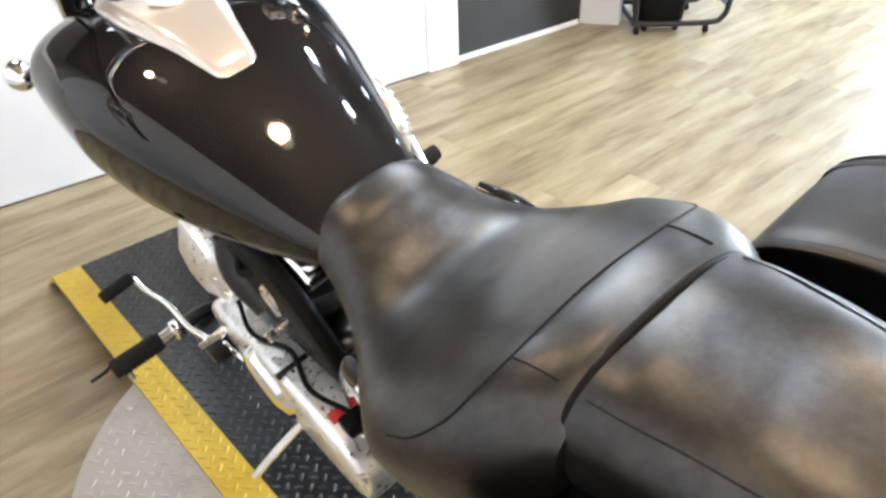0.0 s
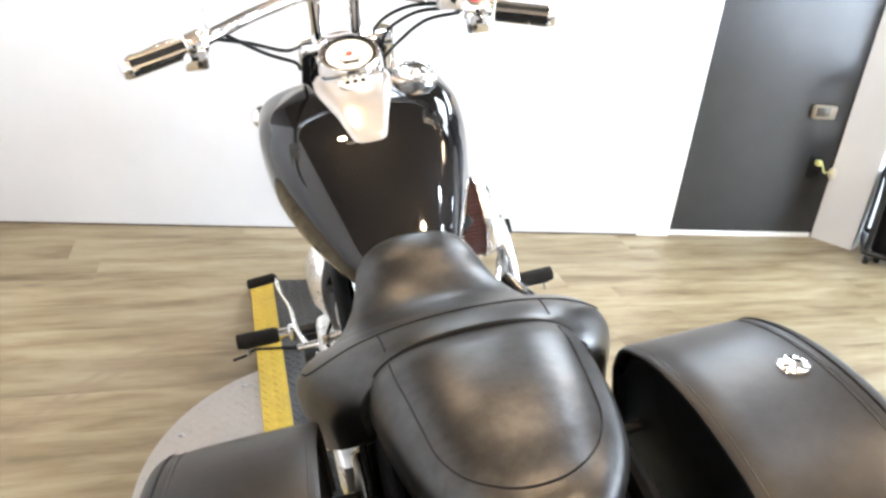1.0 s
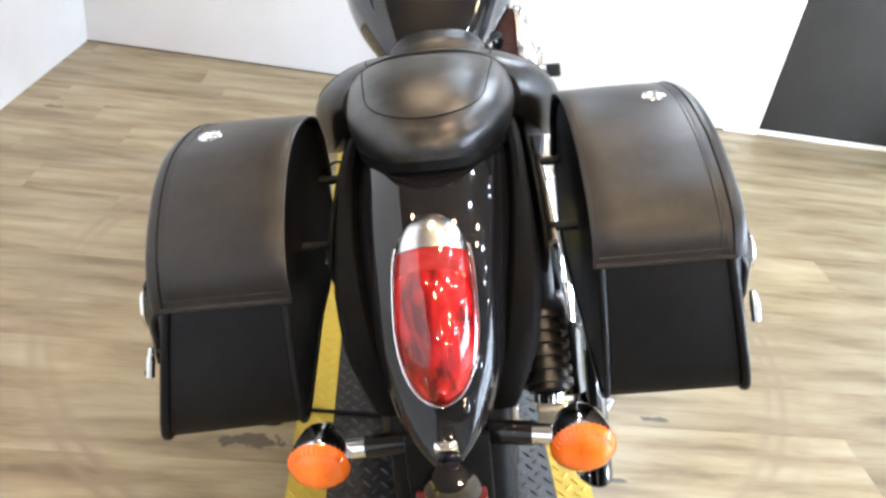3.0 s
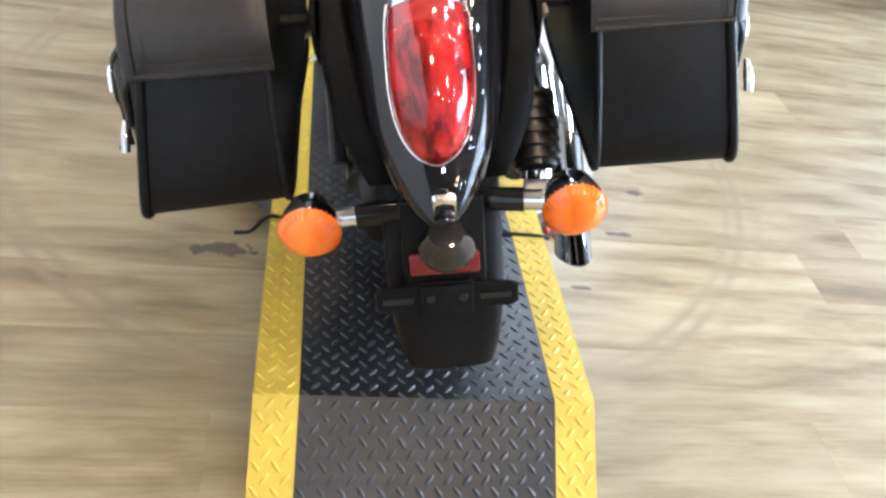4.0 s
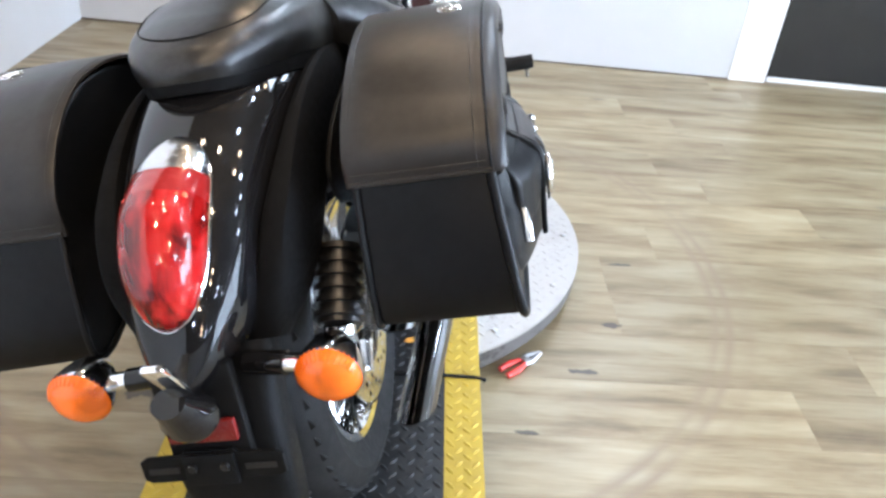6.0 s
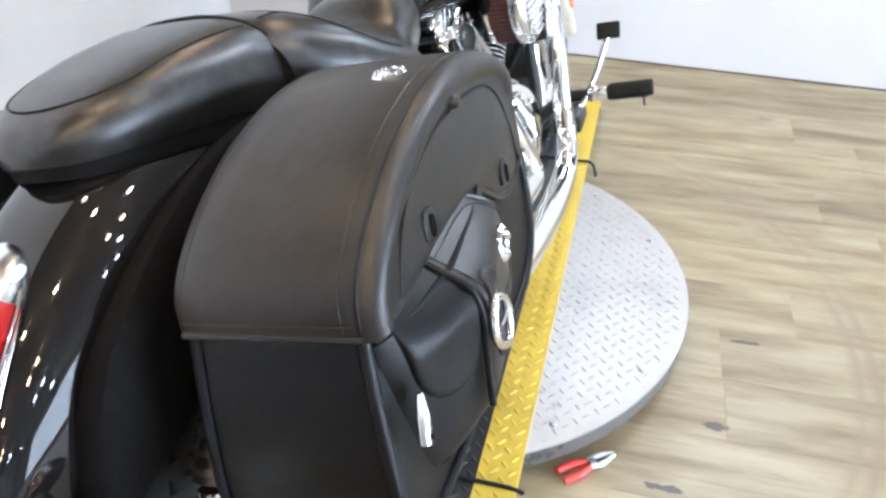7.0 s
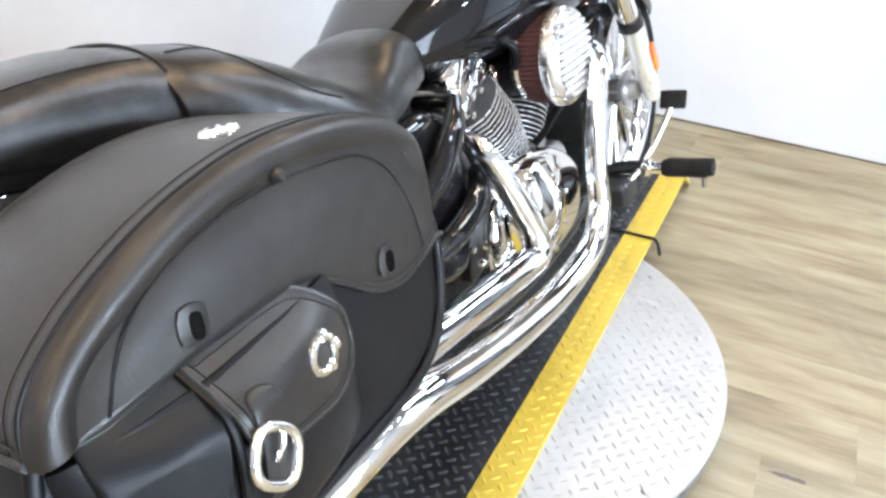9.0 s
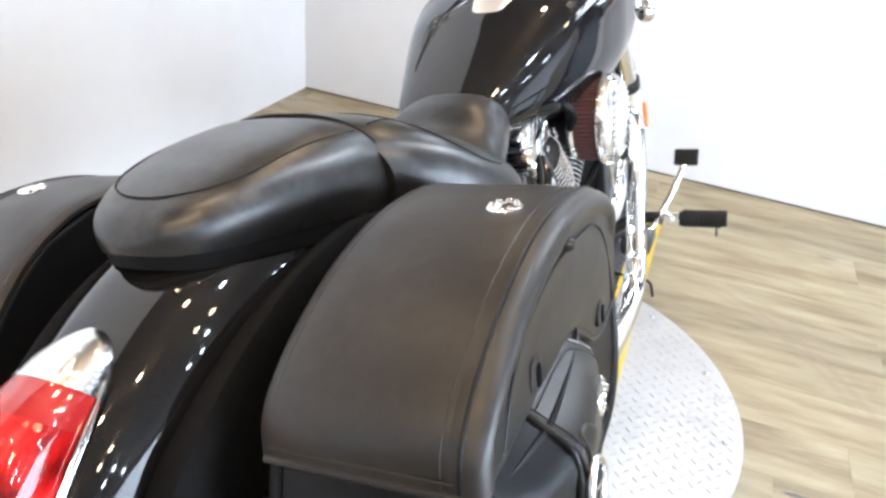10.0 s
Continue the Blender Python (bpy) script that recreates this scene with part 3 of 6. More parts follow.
part("disc_skirt", lathe([(TURN_R - 0.05, TOP - 0.0182), (TURN_R - 0.003, TOP - 0.0182), (TURN_R - 0.003, TOP - 0.060), (TURN_R - 0.03, TOP - 0.062), (TURN_R - 0.03, 0.004), (TURN_R - 0.05, 0.004)], "z", (0, TURN_Y, 0), 96), RIM_STEEL, turntable, "dirty grey steel skirt under the disc")
rim_spots = tread_grid(-0.62, 0.62, TURN_Y - 0.62, TURN_Y + 0.62, keep=lambda x, y: abs(x) > HALF + 0.008 and math.hypot(x, y - TURN_Y) < TURN_R - 0.02, pitch=0.0262)
part("tread_pattern", treads(rim_spots, TOP - 0.008, length=0.0235, width=0.0075, height=0.0014), DISC, disc)["kind"] = "stuff"
deck_piece(turntable, 0.604, 1.832)
for side in (-1, 1):
    for k in range(5):
        a = radians(-52 + 26 * k)
        bolt = lathe([(0.0, 0.005), (0.006, 0.0045), (0.0075, 0.002), (0.0075, -0.001)], "z", (side * (TURN_R - 0.04) * math.cos(a), TURN_Y + (TURN_R - 0.04) * math.sin(a), TOP - 0.008), 10)
        part("bolt", bolt, ALLOY, turntable)
ramp_rear = thing("loading_ramp", "black and yellow tread plate ramp end on the floor", "ramp", pose(0, 0, 0), group="turntable ramps")
deck_piece(ramp_rear, 0.0, 0.598, slope=(0.0, 0.142))
ramp_front = thing("loading_ramp", "black and yellow tread plate ramp end on the floor", "ramp", pose(0, 0, 0), group="turntable ramps")
deck_piece(ramp_front, 1.838, 2.44, slope=(2.44, 2.30))

# black cables along the joints of the deck
for y, ends in ((0.601, ((-0.345, 0.06), (0.318, 0.100))), (1.835, ((-0.335, 0.085), (0.335, 0.062)))):
    (xa, za), (xb, zb) = ends
    line = [(xa - 0.035, y + 0.03, za - 0.03), (xa, y + 0.004, za), (-0.31, y, TOP + 0.002), (-0.26, y, TOP + 0.004), (0.0, y + 0.001, TOP + 0.003), (0.26, y, TOP + 0.004), (xb - 0.02, y, TOP + 0.002), (xb, y, zb)]
    tagged(part("cable", tube(line, 0.0042, 8, 5), RUBBER), "thin black cable laid across the deck joint", "cable", group="deck cables")


# ---- motorcycle ----
LEAN, HEADING = radians(13.5), radians(-3.0)
ahead = Vector((-math.sin(HEADING), math.cos(HEADING), 0))
level = Vector((math.cos(HEADING), math.sin(HEADING), 0))
right = level * math.cos(LEAN) + Vector((0, 0, math.sin(LEAN)))
above = -level * math.sin(LEAN) + Vector((0, 0, math.cos(LEAN)))
BIKE = Matrix((right, ahead, above)).transposed().to_4x4()
BIKE.translation = (0.05, 0.30, 0.100)
bike = thing("motorcycle", "black cruiser motorcycle with leather saddlebags leaning on its side stand", "motorcycle", BIKE)
REAR, FRONT = Vector((0, 0.10, 0.317)), Vector((0, 1.79, 0.322))


def dome(x, width, power):
    return max(0.0, 1 - abs(x / width) ** power) ** (1 / power)


def swept_body(stations, sides=40, up_power=2.3, low_power=2.2):
    """A rounded body along y: stations of y, half width, top, widest height, bottom; smoothed between."""
    data = np.array(stations, float)
    ys = np.linspace(data[0, 0], data[-1, 0], 44)
    rows = [np.array(glide_columns(data, y)) for y in ys]
    rings = []
    for y, (a, top, mid, low) in zip(ys, rows):
        ring = []
        for k in range(sides):
            t = 2 * math.pi * k / sides
            c, s = math.cos(t), math.sin(t)
            p = up_power if s >= 0 else low_power
            x = a * math.copysign(abs(c) ** (2 / p), c)
            z = mid + (top - mid if s >= 0 else mid - low) * math.copysign(abs(s) ** (2 / p), s)
            ring.append(Vector((x, y, z)))
        rings.append(ring)
    return skin(rings)


def glide_columns(data, y):
    """Smooth (monotone cubic) reading of the columns of data at y."""
    x = data[:, 0]
    i = int(np.clip(np.searchsorted(x, y) - 1, 0, len(x) - 2))
    h = x[i + 1] - x[i]
    t = (y - x[i]) / h
    out = []
    for col in data[:, 1:].T:
        d = np.diff(col) / np.diff(x)
        def slope(j):
            if j == 0:
                return d[0]
            if j == len(x) - 1:
                return d[-1]
            return 0.0 if d[j - 1] * d[j] <= 0 else 2 * d[j - 1] * d[j] / (d[j - 1] + d[j])
        m0, m1 = slope(i) * h, slope(i + 1) * h
        out.append((2 * t**3 - 3 * t**2 + 1) * col[i] + (t**3 - 2 * t**2 + t) * m0 + (-2 * t**3 + 3 * t**2) * col[i + 1] + (t**3 - t**2) * m1)
    return out


# tank
TANK_X = -0.016
TANK = [(0.655, 0.068, 0.722, 0.700, 0.672), (0.70, 0.096, 0.746, 0.706, 0.660), (0.78, 0.128, 0.784, 0.716, 0.645), (0.88, 0.163, 0.829, 0.733, 0.630),
        (0.98, 0.194, 0.872, 0.757, 0.618), (1.08, 0.217, 0.902, 0.780, 0.612), (1.18, 0.228, 0.916, 0.798, 0.615), (1.27, 0.228, 0.918, 0.808, 0.63),
        (1.335, 0.212, 0.908, 0.812, 0.66), (1.375, 0.165, 0.882, 0.812, 0.70), (1.392, 0.09, 0.850, 0.810, 0.74)]
tank = part("fuel_tank", moved(swept_body(TANK, 80, 3.5, 2.5), Matrix.Translation((TANK_X, 0, 0))), BLACK_PAINT, bike, "glossy black fuel tank")
cap_at = Matrix.Translation((0.118, 1.168, 0.913)) @ pose(0, 0, 0, 9, 9, 0)
cap = part("fuel_cap", moved(lathe([(0.0, 0.030), (0.018, 0.029), (0.020, 0.026), (0.040, 0.024), (0.044, 0.020), (0.045, 0.012), (0.050, 0.010), (0.050, -0.01)], "z", sides=36), cap_at), CHROME, tank, "chrome fuel cap")
for k in range(8):
    a = 2 * math.pi * k / 8
    part("cap_lobe", moved(lathe([(0.0, 0.030), (0.006, 0.029), (0.008, 0.024)], "z", (0.031 * math.cos(a), 0.031 * math.sin(a), 0), 10), cap_at), CHROME, cap)


# instrument panel on the tank
def tank_top(y):
    return glide_columns(np.array(TANK), y)[1]


DASH = [(0.942, 0.026, 0.0), (0.950, 0.035, 0.006), (0.98, 0.043, 0.010), (1.04, 0.056, 0.014), (1.10, 0.071, 0.018), (1.17, 0.085, 0.022), (1.24, 0.086, 0.024), (1.30, 0.066, 0.020), (1.335, 0.040, 0.010)]
rings = []
for y in np.linspace(0.942, 1.335, 34):
    a, lift = glide_columns(np.array(DASH), y)
    top = tank_top(y)
    ring = []
    for k in np.linspace(-1, 1, 17):
        edge = max(0.0, abs(k) - 0.8) / 0.2
        ring.append(Vector((TANK_X + a * k, y, top + lift - 0.0015 - 0.012 * edge**1.6 - 0.004 * k * k * a / 0.08)))
    ring += [Vector((TANK_X + a * 0.99 * k, y, top - 0.05)) for k in np.linspace(1, -1, 9)]
    rings.append(ring)
dash = part("instrument_panel", skin(rings), DASH_ALLOY, bike, "chrome instrument panel on the tank")
GAUGE = Matrix.Translation((-0.012, 1.218, 0.939)) @ pose(0, 0, 0, 24, 0, 0) @ Matrix.Diagonal((1.10, 1.14, 1.0, 1))
part("gauge_body", moved(lathe([(0.0, -0.02), (0.064, -0.03), (0.066, 0.02), (0.063, 0.045), (0.060, 0.052), (0.055, 0.052), (0.053, 0.044), (0.0, 0.043)], "z", sides=40), GAUGE), CHROME, dash, "chrome speedometer bezel")
dial = part("dial", moved(lathe([(0.0, 0.0455), (0.0525, 0.0455)], "z", sides=40), GAUGE), DIAL, dash, "cream speedometer dial with dark marks")
part("dial_ring", moved(lathe([(0.0462, 0.0462), (0.0525, 0.0462), (0.0538, 0.0500), (0.0545, 0.0523)], "z", sides=40), GAUGE), PLASTIC, dash, "dark ring round the dial")
marks = bmesh.new()
for k in range(25):
    a = radians(-135 + 270 * k / 24)
    long = k % 3 == 0
    m = GAUGE @ pose(0, 0, 0, 0, 0, math.degrees(-a)) @ Matrix.Translation((0, 0.035 if long else 0.037, 0.0462))
    merge_in(marks, moved(box((-0.0008, -0.005 if long else -0.003, 0), (0.0008, 0.003, 0.0004)), m))
for k in range(9):
    a = radians(-135 + 270 * k / 8)
    m = GAUGE @ Matrix.Translation((0.025 * math.sin(a), 0.025 * math.cos(a), 0.0462))
    merge_in(marks, moved(box((-0.004, -0.002, 0), (0.004, 0.002, 0.0004)), m))
merge_in(marks, moved(box((-0.016, -0.030, 0), (0.016, -0.020, 0.0004)), GAUGE @ Matrix.Translation((0, 0, 0.0462))))
part("dial_marks", marks, PLASTIC, dial, "dark dial marks", False)
needle = moved(box((-0.001, -0.008, 0), (0.001, 0.042, 0.001)), GAUGE @ pose(0, 0, 0.0485, 0, 0, 128))
merge_in(needle, moved(lathe([(0.0, 0.004), (0.006, 0.003), (0.007, 0.0)], "z", sides=14), GAUGE @ pose(0, 0, 0.0475)))
part("needle", needle, RED_PAINT, dial, "red needle", False)
glass = part("gauge_glass", moved(lathe([(0.0, 0.0535), (0.03, 0.053), (0.054, 0.051), (0.054, 0.0495), (0.0, 0.0515)], "z", sides=40), GAUGE), GLASS, dash, "clear gauge glass")
glass.visible_shadow = False
shield = prism([(-0.034, 0.012), (0.034, 0.012), (0.036, -0.002), (0.016, -0.024), (0.0, -0.030), (-0.016, -0.024), (-0.036, -0.002)], 0.0, 0.006, "z", 0.002)
SHIELD = Matrix.Translation((-0.014, 1.128, tank_top(1.128) + 0.0215)) @ pose(0, 0, 0, 20, 0, 0)
plate = part("lamp_plate", moved(shield, SHIELD), DIAL, dash, "pale warning lamp plate")
for x in (-0.017, 0, 0.017):
    part("warning_lamp", moved(lathe([(0.0, 0.0085), (0.005, 0.008), (0.0062, 0.006)], "z", (x, 0.0, 0), 14), SHIELD), PLASTIC, plate)


# seat
def seat_body(stations, power=2.6, sides=36, count=48):
    """A cushion along y: stations of y, half width, crown height, edge height, underside."""
    data = np.array(stations, float)
    rings = []
    for y in np.linspace(data[0, 0], data[-1, 0], count):
        a, crown, edge, low = glide_columns(data, y)
        ring = []
        for k in range(sides + 1):
            t = math.pi * k / sides
            c, s = math.cos(t), math.sin(t)
            ring.append(Vector((a * math.copysign(abs(c) ** (2 / power), c), y, edge + (crown - edge) * abs(s) ** (2 / power))))
        ring += [Vector((a * f, y, low)) for f in (-0.96, -0.5, 0.0, 0.5, 0.96)]
        rings.append(ring)
    return skin(rings)


seat = part("seat_base", seat_body([(-0.052, 0.016, 0.806, 0.803, 0.784), (-0.045, 0.036, 0.806, 0.802, 0.781), (-0.028, 0.060, 0.806, 0.800, 0.776), (0.0, 0.081, 0.804, 0.796, 0.771), (0.04, 0.099, 0.800, 0.790, 0.764), (0.11, 0.113, 0.790, 0.776, 0.745), (0.2, 0.125, 0.77, 0.745, 0.71), (0.3, 0.135, 0.75, 0.70, 0.66), (0.5, 0.11, 0.68, 0.65, 0.62), (0.7, 0.07, 0.68, 0.65, 0.62)]), PLASTIC, bike, "black plastic seat base")
RIDER = [(0.215, 0.140, 0.838, 0.770, 0.745), (0.235, 0.158, 0.846, 0.758, 0.72), (0.27, 0.180, 0.842, 0.742, 0.69), (0.33, 0.208, 0.818, 0.715, 0.655), (0.40, 0.222, 0.778, 0.690, 0.635), (0.47, 0.196, 0.735, 0.675, 0.635),
         (0.54, 0.155, 0.716, 0.668, 0.64), (0.60, 0.128, 0.728, 0.672, 0.645), (0.655, 0.112, 0.752, 0.685, 0.655), (0.70, 0.102, 0.757, 0.695, 0.665), (0.735, 0.086, 0.742, 0.695, 0.67), (0.76, 0.05, 0.712, 0.695, 0.675)]
rider = part("rider_seat", seat_body(RIDER, 2.5, 44, 60), LEATHER, seat, "black leather rider seat with a raised nose")
PILLION = [(-0.056, 0.012, 0.810, 0.806, 0.800), (-0.048, 0.038, 0.822, 0.806, 0.797), (-0.03, 0.063, 0.836, 0.806, 0.793), (0.0, 0.085, 0.847, 0.804, 0.788), (0.04, 0.103, 0.855, 0.800, 0.782), (0.11, 0.118, 0.861, 0.790, 0.768), (0.18, 0.127, 0.859, 0.775, 0.75), (0.225, 0.131, 0.850, 0.764, 0.738)]
part("passenger_seat", seat_body(PILLION, 2.8, 52, 56), LEATHER, seat, "black leather passenger seat")


def seat_arch(y, a, crown, edge, power, lift=0.0):
    out = []
    for k in range(25):
        t = math.pi * k / 24
        c, s = math.cos(t), math.sin(t)
        out.append((a * math.copysign(abs(c) ** (2 / power), c), y, edge + (crown - edge) * abs(s) ** (2 / power) + lift))
    return out


part("piping", tube(seat_arch(0.224, 0.1335, 0.8505, 0.762, 2.45), 0.0048, 8, 2), PLASTIC, seat, "black seam piping")


def on_seat(x, y, stations, power, lift=0.0006):
    a, crown, edge, low = glide_columns(np.array(stations), y)
    return (x, y, edge + (crown - edge) * dome(x, a, power) + lift)


border = [(-0.098, 0.212), (-0.096, 0.17), (-0.091, 0.13), (-0.085, 0.08), (-0.078, 0.04), (-0.06, 0.008), (-0.03, -0.013), (0.0, -0.018)]
border += [(-x, y) for x, y in border[-2::-1]]
part("stitch_seam", tube([on_seat(x, y, PILLION, 2.8) for x, y in border], 0.0011, 6, 4), RUBBER, seat)
band = [(-0.103, 0.296), (-0.065, 0.295), (-0.02, 0.297), (0.02, 0.297), (0.065, 0.295), (0.103, 0.296)]
part("stitch_seam", tube([on_seat(x, y, RIDER, 2.5) for x, y in band], 0.0013, 6, 4), RUBBER, seat)
for side in (-1, 1):
    wing = [(0.103, 0.296), (0.138, 0.302), (0.172, 0.315), (0.197, 0.345), (0.207, 0.378)]
    part("stitch_seam", tube([on_seat(side * x, y, RIDER, 2.5) for x, y in wing], 0.0013, 6, 4), RUBBER, seat)
    part("stitch_seam", tube([on_seat(side * x, y, RIDER, 2.5) for x, y in ((0.102, 0.296), (0.100, 0.27), (0.098, 0.243))], 0.0012, 6, 4), RUBBER, seat)


# rear fender
def arc(angle, radius, x=0.0, hub=REAR):
    a = radians(angle)
    return Vector((x, hub.y + radius * math.cos(a), hub.z + radius * math.sin(a)))


def fender_mesh(a0, a1, radius, half, drop, hub=REAR, thick=0.004, power=3.2, steps=40, across=22, tip=None):
    """A mudguard: a crowned strip round a hub, with sides that fall towards it."""
    rings = []
    for i in range(steps + 1):
        f = i / steps
        ang = a0 + (a1 - a0) * f
        w, d = half(ang) if callable(half) else half, drop(ang) if callable(drop) else drop
        ring = []
        for sgn, cut in ((1, 0.0), (-1, thick)):
            row = []
            for k in range(across + 1):
                t = math.pi * k / across
                c, s = math.cos(t), math.sin(t)
                x = (w - cut) * math.copysign(abs(c) ** (2 / power), c)
                r = radius - d + (d - cut) * abs(s) ** (2 / power)
                row.append(arc(ang, r, x, hub))
            ring += row if sgn == 1 else row[::-1]
        rings.append(ring)
    return skin(rings)


FENDER_R = 0.482
FENDER_SHAPE = np.array([(52, 0.118, 0.160), (95, 0.118, 0.160), (110, 0.112, 0.155), (120, 0.103, 0.146), (130, 0.090, 0.128), (138, 0.077, 0.105), (145, 0.058, 0.078), (150, 0.033, 0.050), (152.8, 0.006, 0.030)])
fender = part("rear_fender", fender_mesh(52, 152.8, FENDER_R, lambda a: glide_columns(FENDER_SHAPE, a)[0], lambda a: glide_columns(FENDER_SHAPE, a)[1], power=2.9, steps=64, across=36), BLACK_PAINT, bike, "glossy black rear fender")
LAMP_FROM, LAMP_TO = 115.4, 143.4


def lamp_width(ang, half):
    u = (ang - (LAMP_FROM + LAMP_TO) / 2) / ((LAMP_TO - LAMP_FROM) / 2)
    return half * max(0.0, 1 - abs(u) ** (3.4 if u < 0 else 2.7)) ** 0.52


def swell(ang):
    """How far the lamp stands off the fender: low at the hood, fullest over the bulb, closing at the tip."""
    return lamp_width(ang, 1.0) * float(np.interp(ang, (115, 122, 129, 136, 144), (0.30, 0.55, 0.96, 0.92, 0.7)))


def lamp_shell(a0, a1, height, half, bow=0.0, wall=0.022, base=FENDER_R - 0.012):
    """A domed blister with upright walls on the fender between two angles; bow lifts the middle of its upper end."""
    rings = []
    for i in range(33):
        f = i / 32
        ring = []
        for k in range(33):
            t = math.pi * k / 32
            ang = a0 + (a1 - a0) * f - bow * math.sin(t) * (1 - f) ** 4
            grow = lamp_width(ang, 1.0)
            rise = wall * swell(ang) + (0.013 + height * swell(ang)) * abs(math.sin(t)) ** 0.85
            ring.append(arc(ang, base + rise - 0.012 * (1 - min(1.0, 4 * grow)), lamp_width(ang, half) * math.cos(t)))
        mid = a0 + (a1 - a0) * f
        w = lamp_width(mid, half)
        rings.append(ring + [arc(mid, base - 0.02, -w), arc(mid, base - 0.02, w)])
    return skin(rings)


taillight = part("tail_light", lamp_shell(126.6, LAMP_TO - 0.02, 0.034, 0.0458, 0.0), RED_LENS, bike, "red teardrop tail light lens")
part("upper_lens", lamp_shell(122.6, 126.9, 0.0338, 0.0456, 1.1), RED_UPPER, taillight, "paler red upper lens")
part("lamp_hood", lamp_shell(LAMP_FROM + 0.02, 122.9, 0.0352, 0.0476), SATIN_CHROME, taillight, "chrome tail light hood")
rim_line = [arc(a, FENDER_R + 0.001, s * lamp_width(a, 0.0488)) for s, spots in ((1, np.linspace(121, 143.3, 24)), (-1, np.linspace(143.3, 121, 24))) for a in spots]
part("lamp_base", lamp_shell(LAMP_FROM + 0.02, LAMP_TO - 0.02, 0.0, 0.0478, 0.0, 0.004), CHROME, taillight, "chrome base of the tail light")
part("lamp_rim", tube(rim_line, 0.0013, 8, 2), CHROME, taillight, "thin chrome rim")
# bright orange beads: the reflector's glints put into colour and shape
facets = bmesh.new()
for k in range(11):
    x = -0.034 + 0.0068 * k
    ang = 126.75 + 0.35 * noise.noise(Vector((x * 120, 3.1, 0)))
    top = FENDER_R - 0.012 + 0.022 * swell(ang) + (0.0125 + 0.034 * swell(ang)) * max(0.0, 1 - (x / lamp_width(ang, 0.0468)) ** 2) ** 0.425
    merge_in(facets, tube([arc(ang, top - 0.0034, x), arc(ang + 0.7, top - 0.0034, x + 0.0012)], [0.0030, 0.0046, 0.0030], 8, 3))
part("lens_facet_row", facets, RED_GLINT, taillight, "orange beads painted as light glinting off the lens facets")

# rear tail: mud flap, plate bracket, reflector, lamp
flap = part("mud_flap", fender_mesh(146, 186.5, 0.405, lambda a: 0.076 if a < 165 else 0.076 - 0.016 * ((a - 165) / 24) ** 2, 0.05, thick=0.005, power=5.0, steps=20), PLASTIC, bike, "black plastic mud flap")
plate_bar = prism([(-0.088, -0.012), (-0.088, 0.012), (-0.08, 0.017), (-0.035, 0.019), (-0.03, 0.024), (0.03, 0.024), (0.035, 0.019), (0.08, 0.017), (0.088, 0.012), (0.088, -0.012), (0.08, -0.017), (-0.08, -0.017)], -0.003, 0.003, "y", 0.0015)
BRACKET = Matrix.Translation((0, -0.318, 0.428)) @ pose(0, 0, 0, -12, 0, 0)
bracket = part("plate_bracket", moved(plate_bar, BRACKET), PLASTIC, bike, "empty black licence plate bracket", False)
for x in (-0.06, 0.06):
    part("slot", moved(box((x - 0.019, -0.0045, -0.004), (x + 0.019, -0.0036, 0.004), 0.0004), BRACKET), SATIN_BLACK, bracket, "", False)
part("bracket_block", moved(box((-0.032, -0.010, -0.02), (0.032, -0.0035, 0.022), 0.002), BRACKET), PLASTIC, bracket)
for x in (-0.02, 0.02):
    part("bracket_bolt", moved(lathe([(0.0, -0.014), (0.005, -0.0138), (0.006, -0.0105), (0.006, -0.009)], "y", (x, 0, 0.006), 10), BRACKET), SATIN_BLACK, bracket)
part("bracket_arm", moved(box((-0.05, 0.004, -0.015), (0.05, 0.02, 0.13), 0.004), BRACKET), PLASTIC, bracket)
part("reflector", moved(box((-0.042, -0.006, 0.036), (0.042, 0.004, 0.064), 0.003), BRACKET), REFLECTOR, bike, "red rear reflector")
plate_lamp = part("plate_lamp", moved(lathe([(0.0, -0.050), (0.024, -0.049), (0.029, -0.045), (0.029, -0.032), (0.023, -0.02), (0.017, 0.012), (0.0, 0.014)], "z", sides=22), Matrix.Translation((0.004, -0.342, 0.548)) @ pose(0, 0, 0, 30, 0, 0) @ Matrix.Diagonal((1.15, 1.0, 1.0, 1))), BLACK_PAINT, bike, "black licence plate lamp")
part("fender_clip", moved(box((-0.013, -0.004, -0.034), (0.013, 0.005, 0.034), 0.003), Matrix.Translation((0.004, -0.332, 0.575)) @ pose(0, 0, 0, 26, 0, 0)), CHROME, bike, "chrome fender tip clip")


